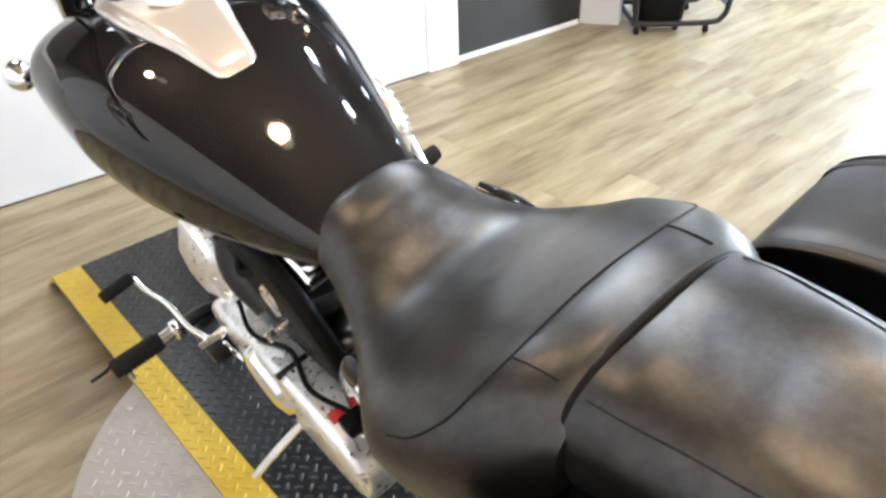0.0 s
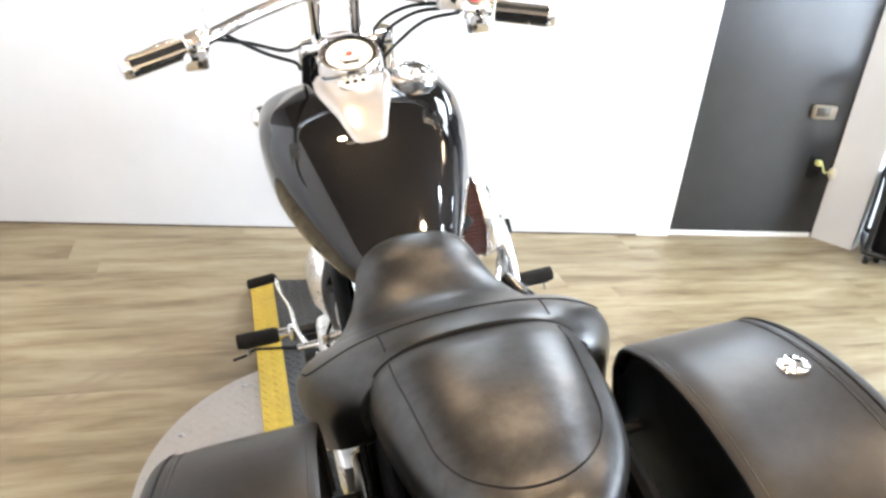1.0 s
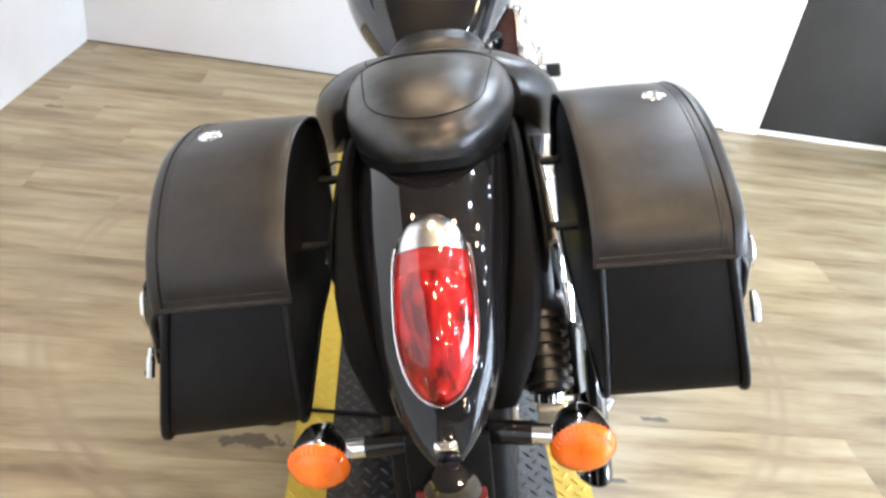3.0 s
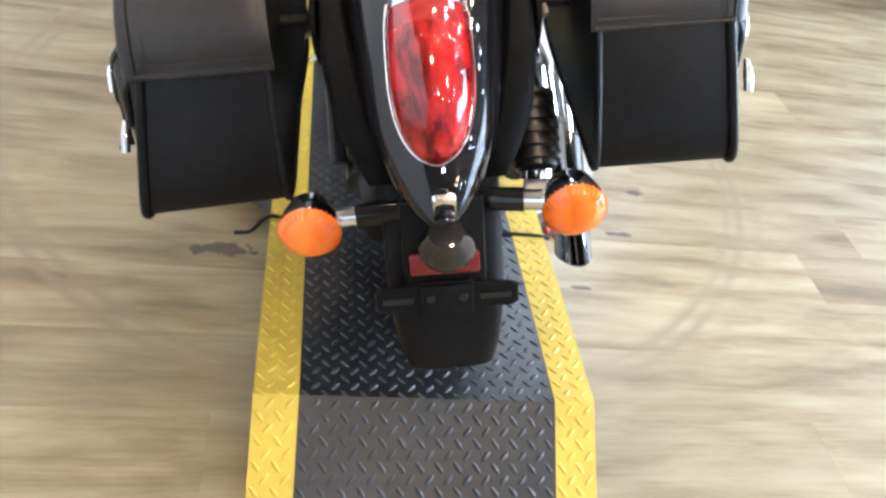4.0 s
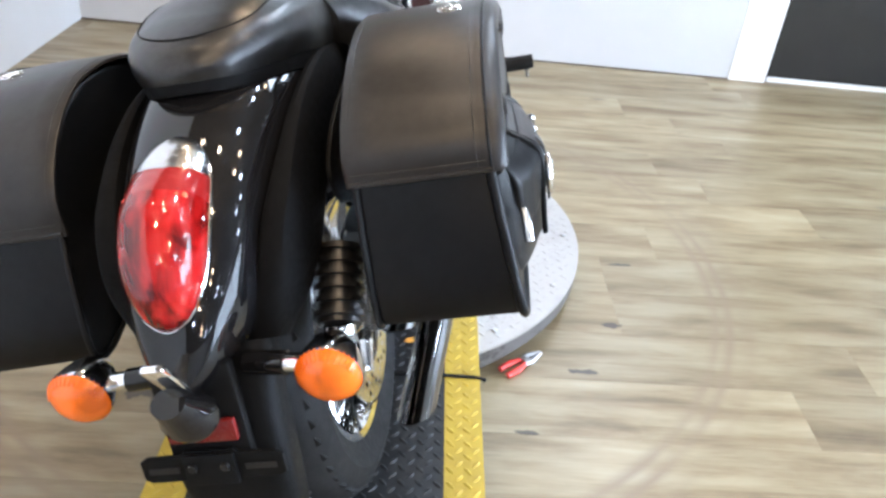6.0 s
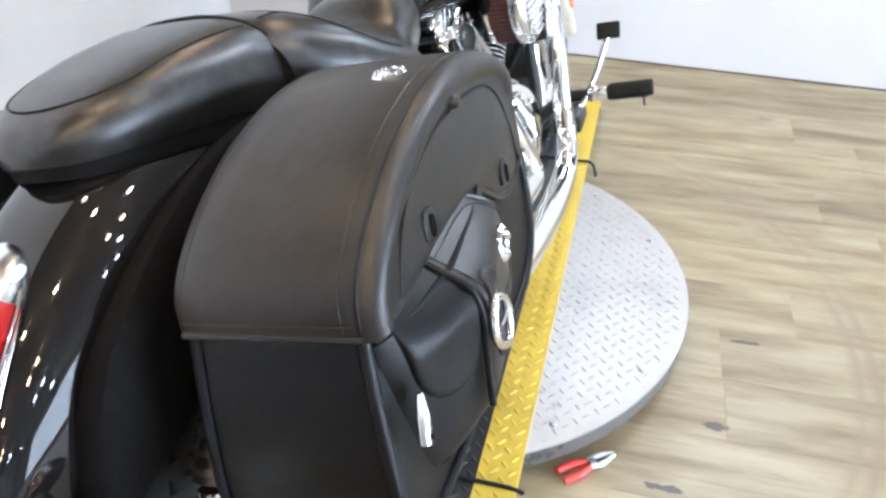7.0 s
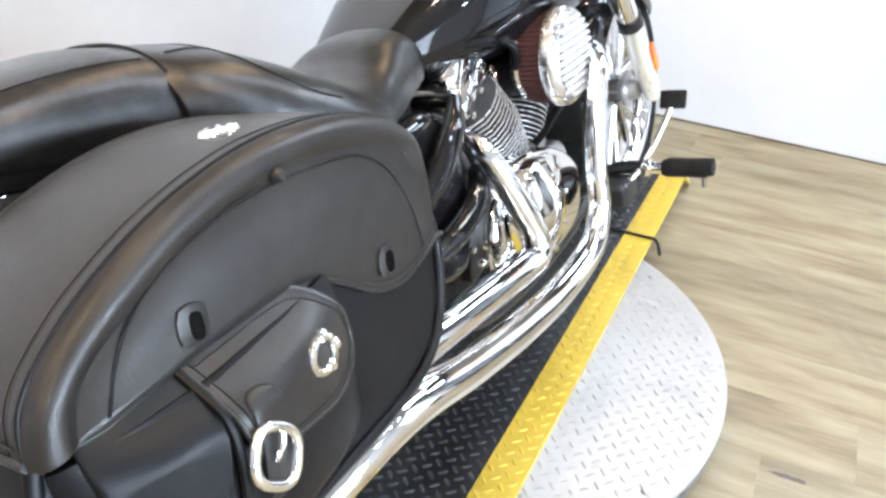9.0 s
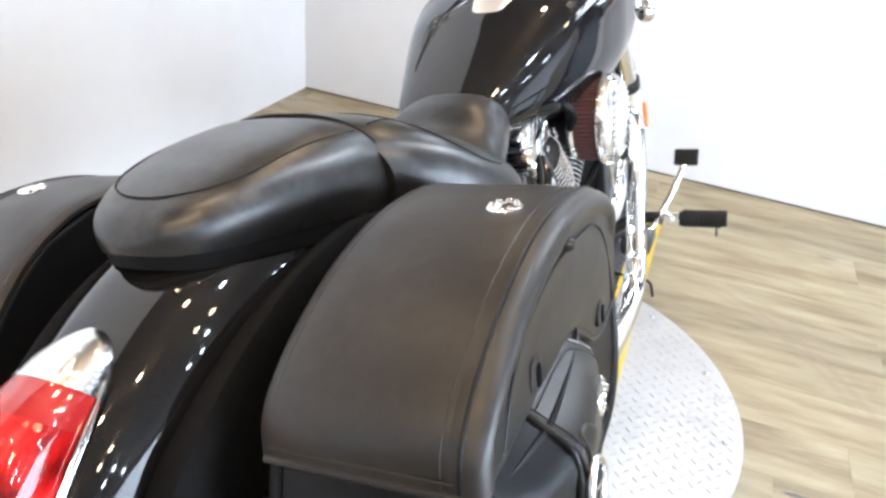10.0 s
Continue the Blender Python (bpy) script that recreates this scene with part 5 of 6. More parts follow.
def saddlebag(s):
    """A leather bag hung beside the fender: body, lid with a rolled rim, pocket with strap, ring and buckle."""
    def X(v):
        return s * v

    lo, hi = sorted((X(0.200), X(0.366)))
    shape = prism(BODY, lo, hi, "x", 0.010, 3)
    for v in shape.verts:
        if abs(v.co.x) > 0.3:
            v.co.x += X(-0.008 + 0.022 * min(max((0.70 - v.co.z) / 0.2, 0), 1))
    body = part("saddlebag", shape, BAG_SHADED, bike, "black leather saddlebag")
    # lid: a bent sheet over the top
    curve = [(p.x, p.y) for p in glide([(y, z, 0) for y, z in LID_TOP], 5)] + [(0.292, 0.66), (0.290, 0.615)]
    rings = []
    for i, (y, z) in enumerate(curve):
        a, b = curve[max(i - 1, 0)], curve[min(i + 1, len(curve) - 1)]
        n = Vector((-(b[1] - a[1]), b[0] - a[0])).normalized()
        inner = (y - n.x * 0.006, z - n.y * 0.006)
        row = []
        for x, up in ((0.192, -0.002), (0.197, 0.001), (0.23, 0.0015), (0.28, 0.002), (0.32, 0.0015), (0.345, 0.0), (0.356, -0.0012), (0.364, -0.004)):
            row.append(Vector((X(x), y + up * n.x, z + up * n.y)))
        rings.append(row + [Vector((X(0.364), *inner)), Vector((X(0.192), *inner))])
    lid = part("lid", skin(rings), BAG_LEATHER, body, "grey-black leather lid with rolled edges")
    # outer cheek of the lid with a rolled rim and a wavy lower edge
    top_line = curve[::4]
    face = rounded(top_line + SIDE_EDGE[1:], 3)
    rolled = 3 * len(top_line) - 2
    rows = []
    for d, x in ((0.0, 0.350), (0.0, 0.361), (0.002, 0.3695), (0.006, 0.3755), (0.011, 0.3785), (0.017, 0.3790), (0.023, 0.3768), (0.027, 0.3742), (0.029, 0.3736)):
        row = []
        for i, (y, z) in enumerate(face):
            aim = Vector((min(max(y, -0.02), 0.17), 0.69)) - Vector((y, z))
            own = d if i < rolled else d * 0.12
            p = Vector((y, z)) + aim.normalized() * min(own, aim.length * 0.5)
            row.append(Vector((X(x if i < rolled or x < 0.365 else min(x, 0.3726)), p.x, p.y)))
        rows.append(row)
    last = rows[-1]
    for f, x in ((0.65, 0.3752), (0.35, 0.3765), (0.05, 0.377)):
        row = []
        for v in last:
            hub = Vector((min(max(v.y, -0.02), 0.17), 0.69))
            row.append(Vector((X(x), hub.x + (v.y - hub.x) * f, hub.y + (v.z - hub.y) * f)))
        rows.append(row)
    cheek = part("lid_cheek", skin(rows), BAG_LEATHER, body, "leather lid cheek with a rolled, stitched border")
    part("cheek_hem", tube([(X(0.3722), y, z + 0.001) for y, z in SIDE_EDGE], 0.0024, 8, 4), BAG_LEATHER, cheek, "folded leather hem")
    part("stitch_seam", tube([(X(0.3738), y, z + 0.009) for y, z in SIDE_EDGE[1:-1]], 0.0008, 6, 4), BAG_LEATHER, cheek)
    part("stud", lathe([(0.0, X(0.3835)), (0.004, X(0.383)), (0.0065, X(0.380)), (0.0075, X(0.375))], "x", (0, 0.088, 0.768), 14), BAG_LEATHER, cheek, "leather covered stud")
    part("lid_piping", tube([(X(0.3600), y, z - 0.0005) for y, z in curve], 0.0021, 8, 1, smooth=False), BAG_SHADED, lid, "dark piping along the lid")
    part("stitch_seam", tube([(X(0.345), y, z + 0.0002) for y, z in curve[:-2]], 0.0008, 6, 1, smooth=False), BAG_LEATHER, lid)
    part("stitch_seam", tube([(X(0.202), y, z + 0.0008) for y, z in curve[:-2]], 0.0008, 6, 1, smooth=False), BAG_LEATHER, lid)
    inner_line = [(-0.100, 0.685), (-0.084, 0.712), (-0.062, 0.734), (-0.025, 0.752), (0.03, 0.762), (0.087, 0.762), (0.145, 0.755), (0.190, 0.743), (0.222, 0.716), (0.242, 0.672), (0.250, 0.625)]
    part("stitch_seam", tube([(X(0.3748), y, z) for y, z in inner_line], 0.0013, 6, 5), BAG_SHADED, lid)
    part("stitch_seam", tube([(X(v), -0.1485, 0.694) for v in (0.20, 0.25, 0.31, 0.355)], 0.0009, 6, 2), BAG_LEATHER, lid)
    part("lid_band", tube([(X(v), -0.1495, 0.6835) for v in (0.196, 0.25, 0.31, 0.362)], 0.0034, 8, 2), BAG_LEATHER, lid, "folded leather hem")
    # body piping, down the back and under
    low = [(y, z) for y, z in BODY[9:]] + [BODY[0]]
    part("body_piping", tube([(X(0.356 + 0.022 * min(max((0.70 - z) / 0.2, 0), 1)), y, z) for y, z in low], 0.0060, 10, 4), BAG_SHADED, body, "black piping")
    part("body_piping", tube([(X(0.202), y, z) for y, z in low], 0.0045, 8, 4), BAG_SHADED, body, "black piping")
    # concho on the lid, slotted tabs on the cheek
    tilt = Matrix.Translation((X(0.317), 0.097, 0.7965)) @ pose(0, 0, 0, -2, 0, 0)
    concho = part("concho", moved(lathe([(0.0, 0.0055), (0.006, 0.0052), (0.010, 0.004), (0.0145, 0.0038), (0.0168, 0.002), (0.0168, -0.003)], "z", sides=20), tilt), CHROME, lid, "silver concho stud")
    for k in range(8):
        a = 2 * math.pi * k / 8
        part("concho_bead", moved(lathe([(0.0, 0.0054), (0.0022, 0.005), (0.0034, 0.0036)], "z", (0.0125 * math.cos(a), 0.0125 * math.sin(a), 0), 8), tilt), CHROME, concho)
    for y, z in ((-0.025, 0.706), (0.187, 0.643)):
        part("lid_tab", prism(rounded([(y - 0.013, z - 0.010), (y + 0.009, z - 0.015), (y + 0.014, z + 0.009), (y - 0.007, z + 0.014)], 3), *sorted((X(0.3735), X(0.3785))), "x", 0.0018), BAG_LEATHER, lid, "raised leather tab")
        part("lid_slot", prism(rounded([(y - 0.003, z - 0.010), (y + 0.006, z - 0.012), (y + 0.008, z + 0.005), (y - 0.001, z + 0.007)], 3), *sorted((X(0.3775), X(0.3795))), "x", 0.0004), HOLE_SHADE, lid, "near-black patch painted as the tab's slot")
    # wedge-shaped pocket whose flaps come out from under the cheek and roll over its edge
    plan = [(0.366, 0.116), (0.380, 0.110), (0.391, 0.090), (0.403, 0.048), (0.4095, 0.0), (0.4130, -0.030), (0.4125, -0.046), (0.407, -0.062), (0.397, -0.098), (0.385, -0.126), (0.374, -0.140), (0.364, -0.146)]
    plan_y, plan_x = [p[1] for p in plan][::-1], [p[0] for p in plan][::-1]
    rows = []
    for z, f in ((0.520, 0.50), (0.523, 0.74), (0.536, 0.88), (0.575, 0.95), (0.605, 0.96), (0.632, 0.93), (0.655, 0.80), (0.672, 0.55)):
        rows.append([Vector((X(0.364 + (x - 0.364) * f), y * (0.93 if z < 0.53 else 1) + 0.02 * (z - 0.6), z)) for x, y in plan])
    pouch = part("pocket", skin(rows), BAG_SHADED, body, "black leather outer pocket")

    def over_pocket(y, z):
        """How far out the leather lies: the pocket's plan, rolled in towards the bag at the top."""
        roll = math.sin(math.pi / 2 * min(max((0.686 - z) / 0.044, 0.0), 1.0)) ** 1.3
        return 0.363 + (float(np.interp(y, plan_y, plan_x)) - 0.363) * roll

    def panel(outline, grow, thick):
        """A sheet that follows the pocket."""
        mid_y, mid_z = sum(p[0] for p in outline) / len(outline), sum(p[1] for p in outline) / len(outline)
        rows = []
        for f, t in ((1.0, grow), (1.0, grow + thick * 0.7), (0.97, grow + thick), *[(g, grow + thick) for g in (0.88, 0.76, 0.62, 0.46, 0.3, 0.15, 0.03)]):
            rows.append([Vector((X(over_pocket(mid_y + (y - mid_y) * f, mid_z + (z - mid_z) * f) + t), mid_y + (y - mid_y) * f, mid_z + (z - mid_z) * f)) for y, z in outline])
        return skin(rows)

    flap_out = rounded([(-0.044, 0.686), (-0.042, 0.686), (-0.01, 0.686), (0.03, 0.686), (0.066, 0.682), (0.088, 0.664), (0.102, 0.640), (0.104, 0.614), (0.090, 0.598), (0.060, 0.591), (0.020, 0.596), (-0.010, 0.604), (-0.034, 0.612), (-0.043, 0.64)], 4)
    flap = part("pocket_flap", panel(flap_out, 0.001, 0.005), BAG_LEATHER, pouch, "leather pocket flap")
    edge = flap_out + flap_out[:1]
    part("flap_edge", tube([(X(over_pocket(y, z) + 0.0054), y, z) for y, z in edge], 0.0021, 8, 1, smooth=False), BAG_LEATHER, flap, "turned leather edge")
    inset = [(0.028 + (y - 0.028) * 0.90, 0.640 + (z - 0.640) * 0.84) for y, z in edge]
    part("stitch_seam", tube([(X(over_pocket(y, z) + 0.0062), y, z) for y, z in inset], 0.0008, 6, 1, smooth=False), BAG_SHADED, flap)
    back_out = rounded([(-0.050, 0.686), (-0.052, 0.687), (-0.085, 0.687), (-0.122, 0.687), (-0.126, 0.684), (-0.130, 0.655), (-0.130, 0.622), (-0.120, 0.600), (-0.102, 0.590), (-0.082, 0.590), (-0.064, 0.604), (-0.053, 0.64)], 4)
    # the shade at the back is put in through the darker leather
    part("back_flap", panel(back_out, 0.001, 0.004), BAG_SHADED, pouch, "leather flap at the back of the pocket")
    ridge = [(-0.046, 0.684), (-0.047, 0.672), (-0.048, 0.655), (-0.050, 0.63), (-0.054, 0.60), (-0.060, 0.57), (-0.064, 0.54)]
    part("flap_piping", tube([(X(over_pocket(y, z) + 0.004), y, z) for y, z in ridge], 0.0036, 8, 5), BAG_SHADED, pouch, "black edge piping")
    ring_c = Vector((X(0.4055), 0.052, 0.635))
    ring_line = [ring_c + Vector((X(0.002 - 0.12 * 0.0145 * math.cos(a)), 0.0145 * math.cos(a), 0.0145 * math.sin(a))) for a in np.linspace(0, 2 * math.pi, 25)]
    ring = part("metal_ring", tube(ring_line, 0.0036, 8, 1, smooth=False), CHROME, pouch, "silver ring ornament")
    for k in range(5):
        a = 2 * math.pi * k / 5
        part("ring_bead", lathe([(0.0, X(0.4120)), (0.003, X(0.4117)), (0.0056, X(0.408)), (0.005, X(0.404))], "x", (0, 0.052 + 0.0145 * math.cos(a), 0.635 + 0.0145 * math.sin(a)), 10), CHROME, ring)
    strap_out = rounded([(-0.031, 0.655), (-0.006, 0.650), (-0.009, 0.62), (-0.020, 0.585), (-0.032, 0.574), (-0.043, 0.582), (-0.036, 0.62)], 4)
    part("pocket_strap", panel(strap_out, 0.0055, 0.003), BAG_LEATHER, pouch, "leather pocket strap")
    buckle = []
    for a in np.linspace(0, 2 * math.pi, 41):
        c, sn = math.cos(a), math.sin(a)
        c, sn = math.copysign(abs(c) ** 0.72, c), math.copysign(abs(sn) ** 0.72, sn)
        buckle.append(Vector((X(0.4225), -0.030 + 0.0160 * c + 0.0098 * sn, 0.6075 - 0.0145 * c + 0.0185 * sn)))
    part("buckle", tube(buckle, 0.0046, 10, 1, smooth=False), CHROME, pouch, "silver buckle")
    part("buckle_pin", tube([(X(0.4265), -0.0215, 0.6235), (X(0.4275), -0.026, 0.615), (X(0.4225), -0.031, 0.605)], 0.0024, 8, 4), CHROME, pouch)
    zip_pull = part("zip_pull", tube([(X(0.389), -0.143, 0.626), (X(0.391), -0.152, 0.611), (X(0.392), -0.162, 0.592)], [0.0035, 0.0062, 0.0058], 12, 5), SATIN_CHROME, pouch, "silver zip pull")
    part("pull_hole", lathe([(0.0, X(0.3985)), (0.0024, X(0.3984)), (0.0024, X(0.396))], "x", (0, -0.159, 0.598), 8), HOLE_SHADE, zip_pull)
    if s == -1:
        sag(body)
    return body


saddlebag(1)
saddlebag(-1)


# ---- engine ----
def plate_stack(base, top, half_x, half_l, count, name, material, parent, label):
    """Cooling fins: rounded plates across a leaning axis."""
    base, top = Vector(base), Vector(top)
    axis = (top - base).normalized()
    turn = axis.to_track_quat("Z", "X").to_matrix().to_4x4()
    for k in range(count):
        f = k / (count - 1)
        grow = 1.0 - 0.14 * abs(f - 0.55)
        side = base.lerp(top, f)
        lean = Matrix.Translation(side) @ Matrix(((1, 0, 0, 0), (0, axis.z, axis.y, 0), (0, -axis.y, axis.z, 0), (0, 0, 0, 1)))
        fin = None
        for size, thick, own, kind, note in ((0.988, 0.0019, SATIN_BLACK, name, label), (1.0, 0.0012, material, "fin_edge", "polished fin edge")):
            w, l = half_x * grow * size, half_l * grow * 0.8 * size
            bm = prism(rounded([(-w, -l), (w, -l), (w, l), (-w, l)], 5), -thick, thick, "z")
            ob = part(kind, moved(bm, lean), own, fin or parent, note)
            fin = fin or ob


engine = part("engine", merge_in(box((-0.125, 0.72, 0.20), (0.125, 1.18, 0.40), 0.03, 3), box((-0.10, 0.78, 0.38), (0.10, 1.14, 0.47), 0.03, 3)), ALLOY, bike, "alloy and chrome V-twin engine")
for base, top, wide, deep in (((0, 0.935, 0.445), (0, 0.842, 0.588), 0.126, 0.078), ((0, 1.035, 0.445), (0, 1.125, 0.588), 0.104, 0.070)):
    a = (Vector(top) - Vector(base)).normalized()
    part("cylinder", tube([base, top], 0.078, 24, 2), SATIN_BLACK, engine, "black cylinder barrel")
    plate_stack(base, top, wide, deep, 18, "cooling_fin", BRIGHT_ALLOY, engine, "black cooling fin")
    head = moved(merge_in(box((-wide + 0.008, -0.064, -0.004), (wide - 0.008, 0.064, 0.050), 0.016, 3), box((-wide + 0.018, -0.046, 0.036), (wide - 0.018, 0.050, 0.098), 0.022, 3)), Matrix.Translation(Vector(top) + a * 0.006 + Vector((0, 0.012, 0))) @ Matrix(((1, 0, 0, 0), (0, a.z, a.y, 0), (0, -a.y, a.z, 0), (0, 0, 0, 1))))
    cover = part("head_cover", head, CHROME, engine, "chrome cylinder head cover")
    for x in (0.002 - wide, wide - 0.002):
        for d, up in ((-0.052, 0.020), (0.0, 0.026), (0.052, 0.020), (-0.028, 0.044), (0.028, 0.044), (-0.052, 0.002), (0.052, 0.002)):
            p = Vector(top) + a * up + Vector((0, a.z, -a.y)) * d + Vector((0, 0.012, 0))
            part("head_bolt", lathe([(0.0, x * 1.035), (0.006, x * 1.03), (0.008, x * 1.0)], "x", (0, p.y, p.z), 8), CHROME, cover)
# added black tube in place of the shaded cut at the foot of the fins
part("base_cover", tube([(0.06, 0.800, 0.500), (0.124, 0.800, 0.505), (0.134, 0.800, 0.505)], [0.036, 0.036, 0.028], 20, 3), SATIN_BLACK, engine, "black tube standing in for the dark hollow under the fins")
# right side: clutch cover and ribbed case
case_r = part("clutch_cover", lathe([(0.0, 0.222), (0.03, 0.221), (0.05, 0.214), (0.062, 0.212), (0.075, 0.205), (0.094, 0.198), (0.100, 0.19), (0.102, 0.12)], "x", (0, 0.875, 0.365), 40), CHROME, engine, "round chrome clutch cover")
for k in range(9):
    a = 2 * math.pi * k / 9
    part("cover_bolt", lathe([(0.0, 0.207), (0.004, 0.206), (0.006, 0.2)], "x", (0, 0.875 + 0.09 * math.cos(a), 0.365 + 0.09 * math.sin(a)), 8), CHROME, case_r)
part("case_cover", prism(rounded([(0.74, 0.25), (1.0, 0.235), (1.10, 0.27), (1.11, 0.36), (1.03, 0.43), (0.9, 0.47), (0.78, 0.46), (0.72, 0.37)], 4), 0.11, 0.172, "x", 0.016, 3), CHROME, engine, "chrome right crankcase cover")
part("cam_cover", prism(rounded([(0.80, 0.44), (0.9, 0.47), (0.94, 0.52), (0.88, 0.56), (0.80, 0.52)], 4), 0.07, 0.125, "x", 0.012, 3), SATIN_BLACK, engine, "black joint cover")
# left side: long chrome covers
part("left_cover", prism(rounded([(0.63, 0.285), (0.70, 0.235), (0.86, 0.225), (1.02, 0.25), (1.13, 0.285), (1.15, 0.34), (1.12, 0.40), (1.0, 0.40), (0.9, 0.42), (0.78, 0.42), (0.67, 0.385)], 4), -0.212, -0.10, "x", 0.018, 3), BRIGHT_ALLOY, engine, "long bright alloy left engine cover")
for y, z in ((0.72, 0.38), (0.80, 0.395), (0.90, 0.39), (1.0, 0.372), (1.09, 0.365), (1.12, 0.315)):
    part("cover_bolt", lathe([(0.0, -0.213), (0.006, -0.212), (0.008, -0.205), (0.008, -0.195)], "x", (0, y, z), 10), CHROME, engine)
part("stator_cover", lathe([(0.0, -0.232), (0.05, -0.230), (0.075, -0.222), (0.085, -0.205)], "x", (0, 0.93, 0.325), 32), CHROME, engine, "round chrome stator cover")
part("warning_label", box((-0.190, 0.70, 0.402), (-0.165, 0.735, 0.409), 0.002), RED_PAINT, engine, "small red label")
part("wire_plug", box((-0.185, 0.655, 0.40), (-0.15, 0.69, 0.425), 0.005), PLASTIC, engine, "black wire connector")
part("wire_loop", tube([(-0.16, 0.69, 0.415), (-0.185, 0.76, 0.435), (-0.165, 0.86, 0.43), (-0.19, 0.96, 0.42), (-0.17, 1.05, 0.425)], 0.0045, 8, 6), PLASTIC, engine, "black wire along the engine cover")
part("wire_clip", box((-0.21, 0.83, 0.418), (-0.15, 0.84, 0.428), 0.002), SATIN_BLACK, engine)
radiator = part("radiator", box((-0.10, 1.33, 0.33), (0.10, 1.38, 0.62), 0.012), SATIN_BLACK, bike, "black radiator between the frame tubes")
part("horn_cover", moved(lathe([(0.0, -0.045), (0.03, -0.04), (0.055, -0.02), (0.062, 0.01), (0.055, 0.03), (0.0, 0.032)], "x", (0, 0, 0), 28), Matrix.Translation((-0.155, 1.10, 0.50)) @ pose(0, 0, 0, 0, 0, 0) @ Matrix.Diagonal((1.2, 1.15, 1.75, 1))), BRIGHT_ALLOY, bike, "chrome left engine bay cover")
part("thermostat_case", tube([(-0.13, 1.02, 0.58), (-0.15, 1.0, 0.52), (-0.14, 0.95, 0.46)], 0.03, 12, 5), SATIN_BLACK, bike)
part("intake_cover", prism(rounded([(0.72, 0.44), (1.04, 0.43), (1.06, 0.52), (1.0, 0.61), (0.84, 0.64), (0.74, 0.58)], 4), -0.150, -0.12, "x", 0.014, 3), PLASTIC, bike, "black left engine cover panel")
part("spark_lead", tube([(-0.12, 0.98, 0.60), (-0.16, 0.93, 0.57), (-0.12, 0.86, 0.60)], 0.007, 8, 5), PLASTIC, bike, "black spark plug lead")
part("ignition_key", merge_in(tube([(-0.15, 0.83, 0.515), (-0.175, 0.83, 0.512)], 0.009, 12, 2), box((-0.192, 0.827, 0.498), (-0.174, 0.833, 0.520), 0.002)), SATIN_CHROME, bike, "metal lock barrel")
# side panels
PANEL_LEFT = [(0.50, 0.60), (0.60, 0.615), (0.66, 0.55), (0.685, 0.46), (0.665, 0.385), (0.60, 0.37), (0.53, 0.40), (0.49, 0.50)]
PANEL_RIGHT = [(0.48, 0.62), (0.58, 0.650), (0.645, 0.632), (0.682, 0.575), (0.692, 0.50), (0.682, 0.42), (0.64, 0.355), (0.54, 0.38), (0.48, 0.50)]
for s in (-1, 1):
    lo, hi = sorted((s * 0.115, s * 0.165))
    cover = part("side_cover", prism(rounded(PANEL_RIGHT if s > 0 else PANEL_LEFT, 4), lo, hi, "x", 0.030, 6), BLACK_PAINT, bike, "glossy black side cover")
    for y, z in ((0.56, 0.60), (0.66, 0.39)):
        part("cover_bolt", lathe([(0.0, s * 0.170), (0.005, s * 0.1695), (0.007, s * 0.1665), (0.007, s * 0.16)], "x", (0, y, z), 10), CHROME, cover)
    lo, hi = sorted((s * 0.10, s * 0.15))
    part("battery_box", prism([(0.36, 0.33), (0.62, 0.33), (0.60, 0.48), (0.40, 0.60), (0.34, 0.52)], lo, hi, "x", 0.012), PLASTIC, bike, "black plastic inner panel")

for line in ([(0.160, 0.69, 0.640), (0.182, 0.640, 0.614), (0.189, 0.596, 0.588), (0.190, 0.552, 0.560), (0.184, 0.49, 0.535)], [(0.160, 0.715, 0.512), (0.182, 0.680, 0.494), (0.188, 0.634, 0.472), (0.188, 0.566, 0.458), (0.182, 0.49, 0.452)]):
    part("cover_rail", tube(line, [0.012, 0.019, 0.021, 0.021, 0.016], 16, 6), BLACK_PAINT, bike, "glossy black curved rail of the side cover")
bracket_plate = part("frame_plate", prism(rounded([(0.685, 0.56), (0.715, 0.545), (0.742, 0.47), (0.742, 0.38), (0.715, 0.325), (0.665, 0.325), (0.690, 0.42), (0.700, 0.50)], 4), 0.118, 0.146, "x", 0.006), SATIN_BLACK, bike, "satin black frame plate")
for y, z in ((0.722, 0.50), (0.722, 0.365), (0.700, 0.342)):
    part("plate_bolt", lathe([(0.0, 0.156), (0.006, 0.1555), (0.009, 0.150), (0.009, 0.145)], "x", (0, y, z), 12), CHROME, bracket_plate)

# air cleaner
AIR = Vector((-0.006, 1.031, 0.614))
air = part("air_filter", lathe([(0.0, 0.148), (0.080, 0.148), (0.083, 0.152), (0.083, 0.20), (0.0, 0.20)], "x", AIR, 60), FILTER, bike, "dark red pleated air filter")
for k in range(60):
    a = 2 * math.pi * k / 60
    c, sn = math.cos(a), math.sin(a)
    part("pleat", tube([AIR + Vector((0.150, 0.084 * c, 0.084 * sn)), AIR + Vector((0.199, 0.084 * c, 0.084 * sn))], 0.0026, 5, 1), FILTER, air)
cover = part("filter_cover", lathe([(0.0, 0.233), (0.055, 0.232), (0.073, 0.230), (0.083, 0.226), (0.091, 0.216), (0.093, 0.205), (0.092, 0.197), (0.080, 0.197)], "x", AIR, 60), SATIN_CHROME, air, "ribbed bright alloy air cleaner cover")
